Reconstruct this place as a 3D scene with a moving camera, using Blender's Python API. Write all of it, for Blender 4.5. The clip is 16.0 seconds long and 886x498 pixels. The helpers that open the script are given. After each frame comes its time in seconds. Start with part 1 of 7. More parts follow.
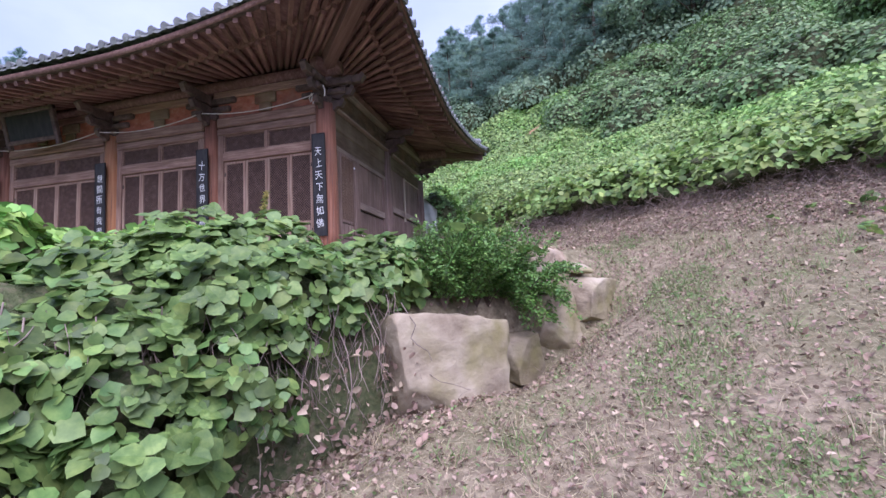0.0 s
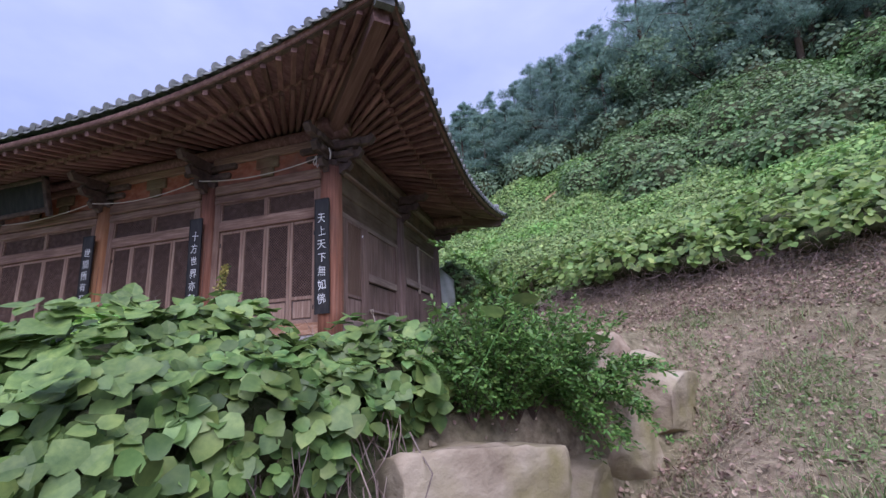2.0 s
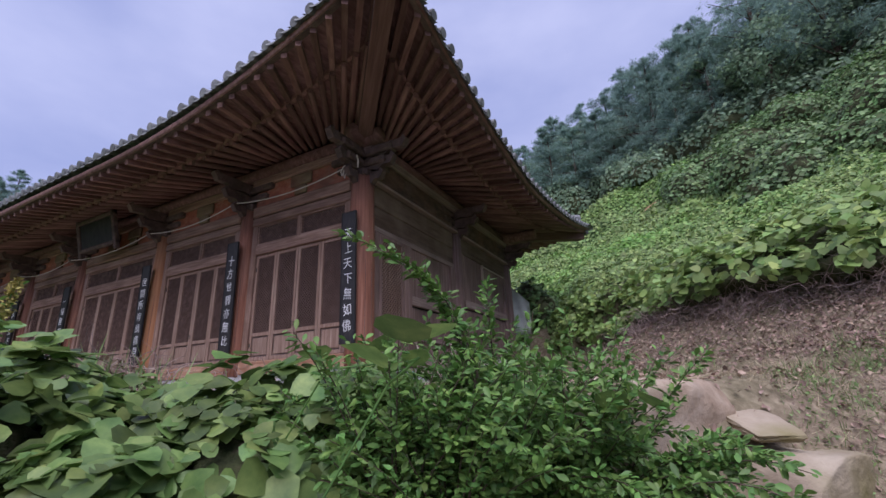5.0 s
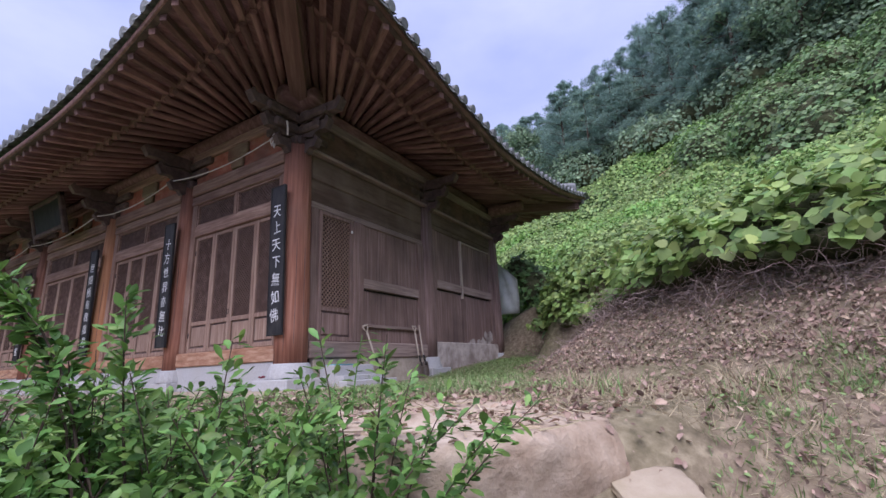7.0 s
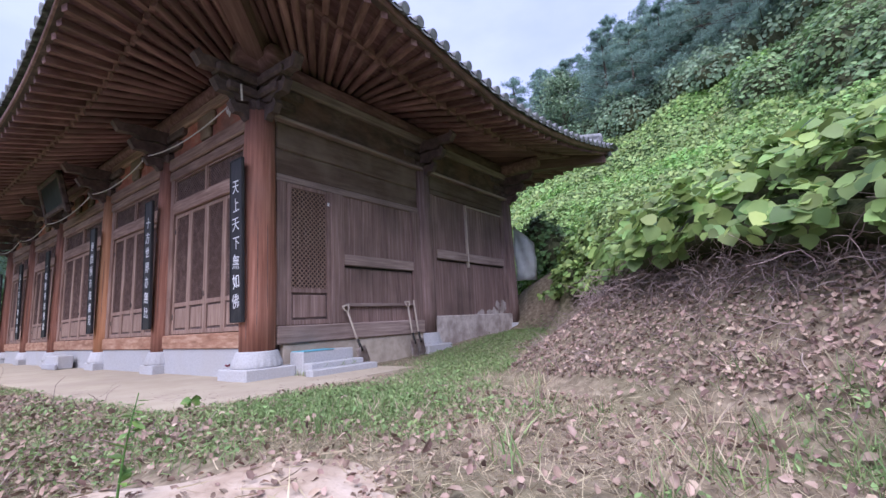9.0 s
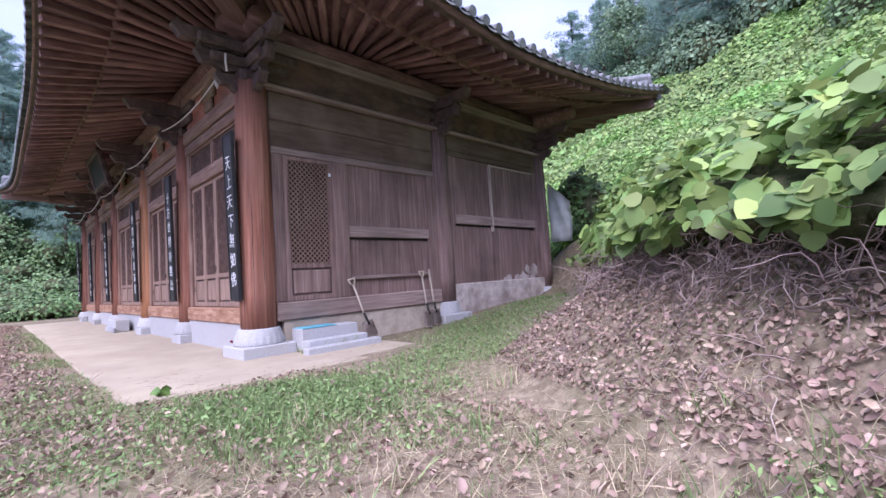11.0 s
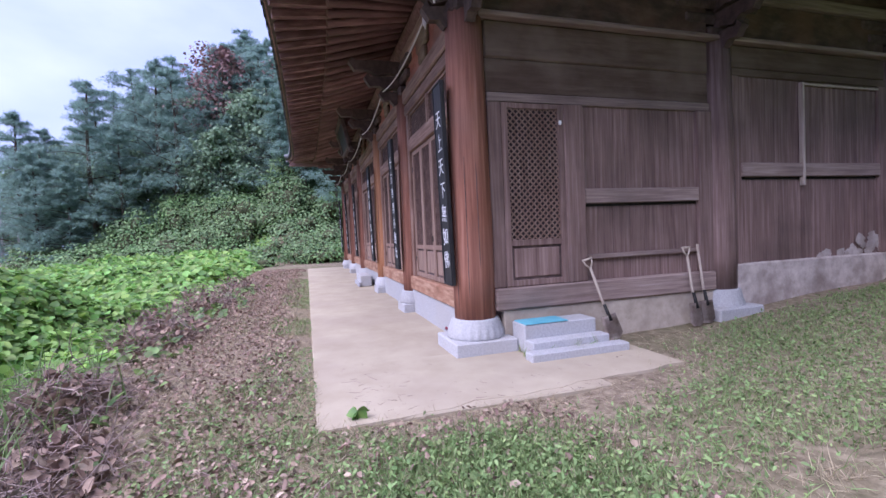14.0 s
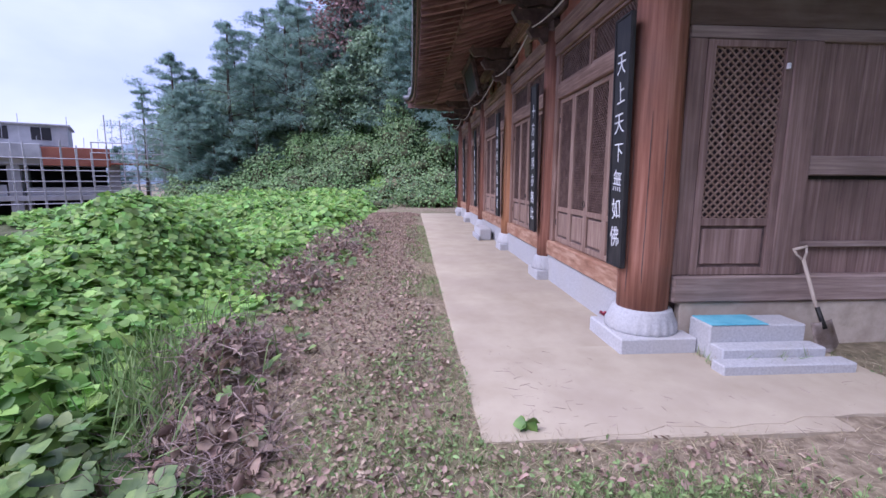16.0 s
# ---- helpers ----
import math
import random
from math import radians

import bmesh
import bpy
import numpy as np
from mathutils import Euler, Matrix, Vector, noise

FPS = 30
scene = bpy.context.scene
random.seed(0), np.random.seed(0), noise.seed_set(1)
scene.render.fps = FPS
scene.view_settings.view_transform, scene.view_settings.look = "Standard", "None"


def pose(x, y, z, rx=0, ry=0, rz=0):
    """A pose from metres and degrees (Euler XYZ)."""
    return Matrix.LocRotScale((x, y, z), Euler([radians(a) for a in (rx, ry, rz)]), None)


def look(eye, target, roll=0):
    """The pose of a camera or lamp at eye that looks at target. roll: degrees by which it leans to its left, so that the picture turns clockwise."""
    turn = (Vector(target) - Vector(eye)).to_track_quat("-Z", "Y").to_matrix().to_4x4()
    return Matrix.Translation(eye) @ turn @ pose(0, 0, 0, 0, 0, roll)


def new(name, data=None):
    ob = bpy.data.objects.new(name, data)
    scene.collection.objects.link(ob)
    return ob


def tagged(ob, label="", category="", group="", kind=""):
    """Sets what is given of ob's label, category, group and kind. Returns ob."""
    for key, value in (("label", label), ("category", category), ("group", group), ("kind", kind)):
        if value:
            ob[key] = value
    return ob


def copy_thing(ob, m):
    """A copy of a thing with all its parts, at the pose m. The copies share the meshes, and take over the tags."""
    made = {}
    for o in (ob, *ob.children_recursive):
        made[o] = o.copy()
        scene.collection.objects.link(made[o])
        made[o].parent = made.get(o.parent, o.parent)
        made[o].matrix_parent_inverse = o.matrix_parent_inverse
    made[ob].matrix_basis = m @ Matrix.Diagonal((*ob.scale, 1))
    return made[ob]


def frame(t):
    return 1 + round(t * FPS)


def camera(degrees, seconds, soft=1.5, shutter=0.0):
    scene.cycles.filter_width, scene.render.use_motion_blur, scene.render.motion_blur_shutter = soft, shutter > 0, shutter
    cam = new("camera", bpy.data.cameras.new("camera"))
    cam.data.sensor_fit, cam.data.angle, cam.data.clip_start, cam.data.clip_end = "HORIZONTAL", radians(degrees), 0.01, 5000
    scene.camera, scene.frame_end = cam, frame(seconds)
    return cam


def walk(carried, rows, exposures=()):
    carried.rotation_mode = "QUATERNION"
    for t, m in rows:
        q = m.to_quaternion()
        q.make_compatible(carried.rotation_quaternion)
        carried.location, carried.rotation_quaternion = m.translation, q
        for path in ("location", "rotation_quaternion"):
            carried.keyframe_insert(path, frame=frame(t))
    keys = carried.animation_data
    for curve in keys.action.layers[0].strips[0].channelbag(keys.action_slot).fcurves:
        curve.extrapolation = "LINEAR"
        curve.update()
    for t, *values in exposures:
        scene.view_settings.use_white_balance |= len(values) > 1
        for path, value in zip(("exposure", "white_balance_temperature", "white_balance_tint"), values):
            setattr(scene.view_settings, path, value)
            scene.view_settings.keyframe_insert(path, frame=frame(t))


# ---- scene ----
cam = camera(89.1, 16.0)
METRES, EYE, TILT, LEAN, TURN = 10.0, -0.55, 0.0, 0.0, 13.5
ROWS = [
    (0.0, 0.0, 0.0, 0.0, 0.24, 5.39, 2.56),
    (0.5, -0.0099, 0.0261, 0.0143, -2.31, 6.3, 2.74),
    (1.0, -0.0093, 0.0593, 0.0185, -3.68, 8.43, 1.45),
    (1.5, -0.0058, 0.0941, 0.0258, -2.1, 10.58, 1.58),
    (2.0, -0.0071, 0.1284, 0.0305, 2.3, 14.15, 3.12),
    (2.5, -0.0053, 0.1542, 0.0362, 7.13, 16.1, 3.61),
    (3.0, 0.0073, 0.1832, 0.0367, 11.36, 18.13, 3.05),
    (5.5, 0.0936, 0.3239, 0.0529, 15.63, 17.39, 1.39),
    (6.0, 0.1127, 0.3587, 0.0584, 16.36, 16.25, 0.95),
    (6.5, 0.1309, 0.3839, 0.0695, 16.5, 15.03, 1.54),
    (7.0, 0.165, 0.4133, 0.0778, 17.86, 14.57, 2.53),
    (7.5, 0.1834, 0.439, 0.0902, 20.44, 13.31, 3.01),
    (8.0, 0.1942, 0.4763, 0.0984, 22.81, 11.96, 2.98),
    (8.5, 0.207, 0.4944, 0.1094, 21.35, 11.0, 3.25),
    (9.0, 0.2351, 0.516, 0.1178, 23.9, 9.1, 3.0),
    (11.5, 0.299, 0.6126, 0.1559, 35.39, 1.67, 3.4),
    (12.0, 0.2845, 0.6399, 0.163, 41.44, 0.57, 3.16),
    (12.5, 0.2668, 0.663, 0.1646, 48.66, 1.71, 3.27),
    (13.0, 0.244, 0.6963, 0.1762, 53.3, 0.25, 3.93),
    (13.5, 0.2187, 0.6965, 0.1823, 57.61, -0.76, 3.23),
    (14.0, 0.1777, 0.6955, 0.1878, 59.57, -1.9, 2.56),
    (14.5, 0.1506, 0.6906, 0.194, 64.05, -2.51, 2.19),
    (15.0, 0.1186, 0.689, 0.2063, 68.57, -5.76, 2.07),
    (15.5, 0.1076, 0.6827, 0.2104, 71.09, -8.36, 0.74),
    (16.0, 0.0975, 0.6718, 0.2115, 72.54, -8.78, -0.29),
]
walk(cam, [(t, pose(0, 0, EYE, TILT, LEAN, TURN) @ pose(METRES * x, METRES * y, METRES * z, 90 + pitch, roll, yaw)) for t, x, y, z, yaw, pitch, roll in ROWS],
     exposures=[(0, 1.0, 5850, 23), (1.2, 0.95, 5850, 23), (2, 0.52, 5900, 20), (3, 0.18, 6000, 20), (5.5, 0.27, 6250, 20), (6.5, 0.5, 6250, 20), (7.5, 0.64, 6050, 19), (9, 0.93, 5900, 22), (12, 1.27, 5800, 27), (14, 1.0, 5750, 27), (16, 0.83, 5750, 27)])

# ---- light ----
world = bpy.data.worlds.new("world")
scene.world = world
world.use_nodes = True
wn, wl = world.node_tree.nodes, world.node_tree.links
wn.clear()
w_out = wn.new("ShaderNodeOutputWorld")
w_bg = wn.new("ShaderNodeBackground")
w_sky = wn.new("ShaderNodeTexSky")
w_sky.sky_type, w_sky.sun_disc = "NISHITA", False
w_sky.sun_elevation, w_sky.sun_rotation = radians(48), radians(200)
w_sky.dust_density = 2.0
w_co = wn.new("ShaderNodeTexCoord")
w_map = wn.new("ShaderNodeMapping")
w_map.inputs["Scale"].default_value = (1.0, 1.0, 2.2)
w_map.inputs["Location"].default_value = (0.35, 0.1, 0.2)
w_noise = wn.new("ShaderNodeTexNoise")
w_noise.inputs["Scale"].default_value = 2.3
w_noise.inputs["Detail"].default_value = 6.0
w_noise.inputs["Roughness"].default_value = 0.5
w_ramp = wn.new("ShaderNodeValToRGB")
w_ramp.color_ramp.elements[0].position, w_ramp.color_ramp.elements[0].color = 0.32, (2.6, 3.1, 5.3, 1)
w_ramp.color_ramp.elements[1].position, w_ramp.color_ramp.elements[1].color = 0.72, (4.5, 4.9, 6.9, 1)
w_mix = wn.new("ShaderNodeMix")
w_mix.data_type = "RGBA"
w_mix.inputs[0].default_value = 0.85
wl.new(w_co.outputs["Generated"], w_map.inputs["Vector"])
wl.new(w_map.outputs[0], w_noise.inputs["Vector"])
wl.new(w_noise.outputs["Fac"], w_ramp.inputs["Fac"])
wl.new(w_sky.outputs["Color"], w_mix.inputs[6])
wl.new(w_ramp.outputs["Color"], w_mix.inputs[7])
wl.new(w_mix.outputs[2], w_bg.inputs["Color"])
w_bg.inputs["Strength"].default_value = 0.12
wl.new(w_bg.outputs[0], w_out.inputs["Surface"])
sun = new("sun", bpy.data.lights.new("sun", "SUN"))
sun.data.energy, sun.data.angle, sun.data.color = 2.8, radians(60), (1.0, 0.98, 0.97)
sun.matrix_world = look((6, -12, 20), (0, 0, 0))

# ---- materials ----


def surf(name, cols, scale=(4, 4, 4), rough=0.8, bump=0.3, stain=None, stain_scale=0.7, stain_amt=0.5, vary=0.12, island=False,
         metal=0.0, detail=8.0, dist=0.02, spec=0.3, trans=0.0):
    """A mottled procedural surface: fine grain between cols, broad stains over it, and a little difference from piece to piece."""
    m = bpy.data.materials.new(name)
    m.use_nodes = True
    nt = m.node_tree
    n, ln = nt.nodes, nt.links
    bsdf = n["Principled BSDF"]
    co = n.new("ShaderNodeTexCoord")
    mp = n.new("ShaderNodeMapping")
    mp.inputs["Scale"].default_value = scale
    ln.new(co.outputs["Object"], mp.inputs["Vector"])
    rnd = n.new("ShaderNodeNewGeometry") if island else n.new("ShaderNodeObjectInfo")
    rsock = rnd.outputs["Random Per Island"] if island else rnd.outputs["Random"]
    off = n.new("ShaderNodeVectorMath")
    off.operation = "ADD"
    cmb = n.new("ShaderNodeMath")
    cmb.operation = "MULTIPLY"
    cmb.inputs[1].default_value = 37.0
    ln.new(rsock, cmb.inputs[0])
    ln.new(mp.outputs[0], off.inputs[0])
    ln.new(cmb.outputs[0], off.inputs[1])
    tex = n.new("ShaderNodeTexNoise")
    tex.inputs["Scale"].default_value = 1.0
    tex.inputs["Detail"].default_value = detail
    tex.inputs["Roughness"].default_value = 0.62
    ln.new(off.outputs[0], tex.inputs["Vector"])
    ramp = n.new("ShaderNodeValToRGB")
    cr = ramp.color_ramp
    for i, c in enumerate(cols):
        p = 0.3 + 0.4 * i / max(1, len(cols) - 1)
        e = cr.elements[i] if i < 2 else cr.elements.new(p)
        e.position, e.color = p, (*c, 1)
    ln.new(tex.outputs["Fac"], ramp.inputs["Fac"])
    col = ramp.outputs["Color"]
    if stain:
        t2 = n.new("ShaderNodeTexNoise")
        t2.inputs["Scale"].default_value = stain_scale
        t2.inputs["Detail"].default_value = 5.0
        ln.new(co.outputs["Object"], t2.inputs["Vector"])
        r2 = n.new("ShaderNodeMapRange")
        r2.inputs["From Min"].default_value, r2.inputs["From Max"].default_value = 0.45, 0.68
        r2.inputs["To Max"].default_value = stain_amt
        ln.new(t2.outputs["Fac"], r2.inputs["Value"])
        mx = n.new("ShaderNodeMix")
        mx.data_type = "RGBA"
        ln.new(r2.outputs[0], mx.inputs[0])
        ln.new(col, mx.inputs[6])
        mx.inputs[7].default_value = (*stain, 1)
        col = mx.outputs[2]
    hs = n.new("ShaderNodeHueSaturation")
    vr = n.new("ShaderNodeMapRange")
    vr.inputs["To Min"].default_value, vr.inputs["To Max"].default_value = 1 - vary, 1 + vary
    ln.new(rsock, vr.inputs["Value"])
    ln.new(vr.outputs[0], hs.inputs["Value"])
    if island:
        hr = n.new("ShaderNodeMapRange")
        hr.inputs["To Min"].default_value, hr.inputs["To Max"].default_value = 0.5 - vary * 0.045, 0.5 + vary * 0.045
        fr = n.new("ShaderNodeMath")
        fr.operation = "FRACT"
        ln.new(cmb.outputs[0], fr.inputs[0])
        ln.new(fr.outputs[0], hr.inputs["Value"])
        ln.new(hr.outputs[0], hs.inputs["Hue"])
    ln.new(col, hs.inputs["Color"])
    ln.new(hs.outputs["Color"], bsdf.inputs["Base Color"])
    bsdf.inputs["Roughness"].default_value = rough
    bsdf.inputs["Metallic"].default_value = metal
    bsdf.inputs["Specular IOR Level"].default_value = spec
    if trans:
        tr = n.new("ShaderNodeBsdfTranslucent")
        ln.new(hs.outputs["Color"], tr.inputs["Color"])
        ms = n.new("ShaderNodeMixShader")
        ms.inputs[0].default_value = trans
        ln.new(bsdf.outputs[0], ms.inputs[1])
        ln.new(tr.outputs[0], ms.inputs[2])
        ln.new(ms.outputs[0], n["Material Output"].inputs["Surface"])
    if bump:
        bp = n.new("ShaderNodeBump")
        bp.inputs["Strength"].default_value = bump
        bp.inputs["Distance"].default_value = dist
        ln.new(tex.outputs["Fac"], bp.inputs["Height"])
        ln.new(bp.outputs[0], bsdf.inputs["Normal"])
    return m


M = {}
M["wood_front_z"] = surf("weathered_wood_upright", [(0.154, 0.09, 0.068), (0.275, 0.171, 0.132), (0.418, 0.286, 0.231)], (30, 30, 1.6), 0.75, 0.35, (0.10, 0.05, 0.04), 1.2, 0.5)
M["wood_front_x"] = surf("weathered_wood_level", [(0.154, 0.09, 0.068), (0.275, 0.171, 0.132), (0.418, 0.286, 0.231)], (1.6, 30, 30), 0.75, 0.35, (0.10, 0.05, 0.04), 1.2, 0.5)
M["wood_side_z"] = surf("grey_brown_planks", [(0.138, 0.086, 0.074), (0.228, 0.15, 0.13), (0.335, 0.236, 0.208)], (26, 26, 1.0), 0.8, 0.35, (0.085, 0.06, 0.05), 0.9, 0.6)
M["wood_side_y"] = surf("grey_brown_rail", [(0.178, 0.124, 0.108), (0.282, 0.207, 0.181), (0.402, 0.313, 0.276)], (26, 1.2, 26), 0.8, 0.35, (0.09, 0.065, 0.055), 0.9, 0.5)
M["wood_red_z"] = surf("red_brown_column_wood", [(0.134, 0.054, 0.036), (0.246, 0.101, 0.065), (0.358, 0.174, 0.123)], (22, 22, 0.8), 0.7, 0.4, (0.17, 0.095, 0.075), 0.9, 0.7)
M["wood_orange_z"] = surf("fresh_orange_column_wood", [(0.36, 0.15, 0.07), (0.48, 0.22, 0.11), (0.56, 0.30, 0.17)], (22, 22, 0.8), 0.7, 0.3, (0.32, 0.17, 0.10), 1.0, 0.5)
M["wood_sill"] = surf("knotty_sill_wood", [(0.20, 0.10, 0.06), (0.36, 0.20, 0.13), (0.52, 0.36, 0.26)], (3.0, 14, 14), 0.75, 0.3, (0.24, 0.10, 0.06), 1.8, 0.6)
M["wood_eave"] = surf("dark_red_eave_wood", [(0.125, 0.065, 0.06), (0.205, 0.112, 0.102), (0.31, 0.185, 0.168)], (14, 3, 14), 0.8, 0.3, (0.07, 0.035, 0.03), 0.8, 0.6, vary=0.35)
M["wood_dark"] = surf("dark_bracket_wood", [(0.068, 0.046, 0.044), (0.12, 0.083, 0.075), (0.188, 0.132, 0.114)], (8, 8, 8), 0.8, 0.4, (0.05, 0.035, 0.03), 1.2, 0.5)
M["paint_red"] = surf("faded_red_paint", [(0.24, 0.08, 0.05), (0.36, 0.125, 0.08), (0.40, 0.20, 0.14)], (6, 6, 10), 0.8, 0.2, (0.15, 0.09, 0.07), 1.5, 0.7)
M["paint_ochre"] = surf("faded_painted_board", [(0.138, 0.098, 0.063), (0.207, 0.155, 0.098), (0.276, 0.207, 0.138)], (3, 3, 9), 0.8, 0.25, (0.15, 0.065, 0.045), 1.1, 0.7)
# upper wall boards: eave shade painted in as darker wood, plus pale streaks
M["wood_board"] = surf("eave_shaded_wide_board", [(0.068, 0.042, 0.031), (0.112, 0.073, 0.054), (0.163, 0.116, 0.088)], (26, 1.0, 9), 0.8, 0.3, (0.27, 0.205, 0.16), 1.3, 0.45)
M["frieze_dark"] = surf("dark_flaking_frieze", [(0.045, 0.03, 0.027), (0.085, 0.056, 0.045), (0.15, 0.10, 0.08)], (3, 3, 8), 0.85, 0.4, (0.20, 0.10, 0.07), 1.6, 0.5)
M["paper"] = surf("dark_door_paper", [(0.025, 0.018, 0.02), (0.038, 0.027, 0.029), (0.054, 0.04, 0.04)], (2, 2, 2), 0.9, 0.05)
M["lattice"] = surf("lattice_wood", [(0.085, 0.05, 0.042), (0.13, 0.08, 0.066), (0.19, 0.125, 0.105)], (9, 9, 9), 0.8, 0.2)
M["granite"] = surf("pale_granite", [(0.351, 0.351, 0.365), (0.432, 0.432, 0.446), (0.513, 0.513, 0.526)], (45, 45, 45), 0.8, 0.25, (0.42, 0.40, 0.38), 1.6, 0.5, dist=0.004)
M["plaster"] = surf("tan_lime_plaster", [(0.4, 0.335, 0.265), (0.5, 0.425, 0.345), (0.58, 0.505, 0.42)], (8, 8, 8), 0.9, 0.3, (0.28, 0.22, 0.17), 1.4, 0.6)
M["plaster_pale"] = surf("pale_peeling_plaster", [(0.33, 0.28, 0.25), (0.46, 0.40, 0.365), (0.57, 0.51, 0.47)], (7, 7, 7), 0.9, 0.5, (0.19, 0.145, 0.125), 2.2, 0.8)
M["concrete"] = surf("sandy_concrete", [(0.325, 0.272, 0.2), (0.365, 0.31, 0.232), (0.405, 0.348, 0.265)], (2.2, 2.2, 2.2), 0.9, 0.15, (0.30, 0.245, 0.195), 0.9, 0.45, dist=0.004)
M["tile"] = surf("grey_roof_tile", [(0.10, 0.105, 0.115), (0.17, 0.175, 0.19), (0.27, 0.275, 0.29)], (12, 12, 12), 0.7, 0.3, (0.12, 0.13, 0.09), 1.6, 0.4, vary=0.25)
M["rock"] = surf("tan_boulder", [(0.198, 0.149, 0.107), (0.333, 0.270, 0.202), (0.432, 0.365, 0.280)], (2.2, 2.2, 3), 0.85, 0.85, (0.2, 0.175, 0.07), 1.7, 0.85, dist=0.06)
M["board_black"] = surf("black_lacquer_board", [(0.012, 0.012, 0.014), (0.022, 0.021, 0.023), (0.04, 0.036, 0.035)], (10, 10, 3), 0.55, 0.15)
M["ink_white"] = surf("white_painted_letters", [(0.55, 0.56, 0.58), (0.72, 0.73, 0.75), (0.8, 0.8, 0.82)], (20, 20, 20), 0.8, 0.0)
M["rope"] = surf("pale_rope", [(0.45, 0.40, 0.36), (0.58, 0.53, 0.48), (0.68, 0.63, 0.58)], (60, 60, 60), 0.9, 0.3)
M["teal"] = surf("teal_plastic_mat", [(0.1, 0.4, 0.52), (0.15, 0.5, 0.62), (0.22, 0.56, 0.66)], (7, 7, 7), 0.5, 0.1)
M["shovel_wood"] = surf("pale_ash_handle", [(0.36, 0.29, 0.23), (0.48, 0.40, 0.33), (0.56, 0.48, 0.40)], (40, 40, 3), 0.7, 0.2)
M["shovel_steel"] = surf("worn_shovel_steel", [(0.20, 0.15, 0.12), (0.32, 0.26, 0.23), (0.42, 0.37, 0.34)], (9, 9, 9), 0.55, 0.2, metal=0.5)
M["iron"] = surf("black_iron", [(0.02, 0.02, 0.02), (0.04, 0.038, 0.036)], (20, 20, 20), 0.6, 0.2, metal=0.4)
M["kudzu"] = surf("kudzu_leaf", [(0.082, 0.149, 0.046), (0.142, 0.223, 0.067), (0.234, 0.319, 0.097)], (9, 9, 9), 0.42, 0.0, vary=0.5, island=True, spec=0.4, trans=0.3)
M["kudzu_hill"] = surf("hillside_creeper_leaf", [(0.145, 0.224, 0.090), (0.238, 0.338, 0.120), (0.348, 0.447, 0.150)], (0.35, 0.35, 0.35), 0.55, 0.0, (0.19, 0.40, 0.08), 0.16, 0.75, vary=0.45, island=True, spec=0.3, trans=0.25)
# cooler vine leaf; its darker tone includes shade on the upper hill
M["vine_dark"] = surf("shade_toned_vine_leaf", [(0.084, 0.151, 0.067), (0.143, 0.229, 0.093), (0.217, 0.316, 0.125)], (0.35, 0.35, 0.35), 0.5, 0.0, (0.16, 0.31, 0.09), 0.2, 0.6, vary=0.45, island=True, spec=0.35, trans=0.2)
M["kudzu_slope"] = surf("lower_slope_kudzu_leaf", [(0.116, 0.198, 0.065), (0.215, 0.317, 0.095), (0.336, 0.442, 0.135)], (0.6, 0.6, 0.6), 0.5, 0.0, vary=0.5, island=True, spec=0.4, trans=0.35)
M["kudzu_piece"] = surf("kudzu_single_leaf", [(0.082, 0.149, 0.046), (0.142, 0.223, 0.067), (0.234, 0.319, 0.097)], (2, 2, 2), 0.5, 0.0, vary=0.4, spec=0.4, trans=0.3)
# yellower, brighter copy of the kudzu leaf, with open-sky light in its colour
M["kudzu_field"] = surf("kudzu_leaf_lit_copy", [(0.125, 0.245, 0.062), (0.235, 0.41, 0.10), (0.37, 0.56, 0.16)], (0.5, 0.5, 0.5), 0.5, 0.0, vary=0.5, island=True, spec=0.4, trans=0.42)
M["wood_stile"] = surf("pale_worn_door_stile", [(0.18, 0.108, 0.082), (0.285, 0.19, 0.148), (0.39, 0.285, 0.23)], (30, 30, 1.6), 0.75, 0.3, (0.20, 0.11, 0.085), 1.2, 0.5)
M["shrub"] = surf("shrub_leaf", [(0.067, 0.149, 0.039), (0.123, 0.243, 0.058), (0.210, 0.336, 0.083)], (6, 6, 6), 0.45, 0.0, vary=0.4, island=True, spec=0.4, trans=0.25)
# both tree foliage colours are paled and blued to include distance haze
M["pine"] = surf("haze_pale_pine_needles", [(0.136, 0.224, 0.198), (0.236, 0.356, 0.306), (0.342, 0.471, 0.390)], (0.5, 0.5, 0.5), 0.7, 0.0, vary=0.4, island=True, trans=0.55)
M["broadleaf"] = surf("haze_pale_broadleaf", [(0.155, 0.24, 0.17), (0.24, 0.34, 0.22), (0.32, 0.43, 0.26)], (0.5, 0.5, 0.5), 0.6, 0.0, vary=0.45, island=True, trans=0.4)
M["redleaf"] = surf("dying_red_foliage", [(0.19, 0.115, 0.11), (0.27, 0.165, 0.155), (0.34, 0.22, 0.2)], (0.5, 0.5, 0.5), 0.7, 0.0, vary=0.4, island=True, trans=0.15)
M["bark"] = surf("dark_bark", [(0.05, 0.035, 0.028), (0.09, 0.065, 0.05), (0.14, 0.10, 0.08)], (8, 8, 2), 0.9, 0.6)
M["twig"] = surf("dead_vine_stem", [(0.162, 0.114, 0.104), (0.267, 0.199, 0.181), (0.381, 0.305, 0.276)], (6, 6, 6), 0.9, 0.2, vary=0.4, island=True)
M["litter"] = surf("dead_curled_leaf", [(0.16, 0.104, 0.082), (0.305, 0.216, 0.17), (0.465, 0.365, 0.29)], (5, 5, 5), 0.9, 0.1, vary=0.45, island=True, trans=0.1)
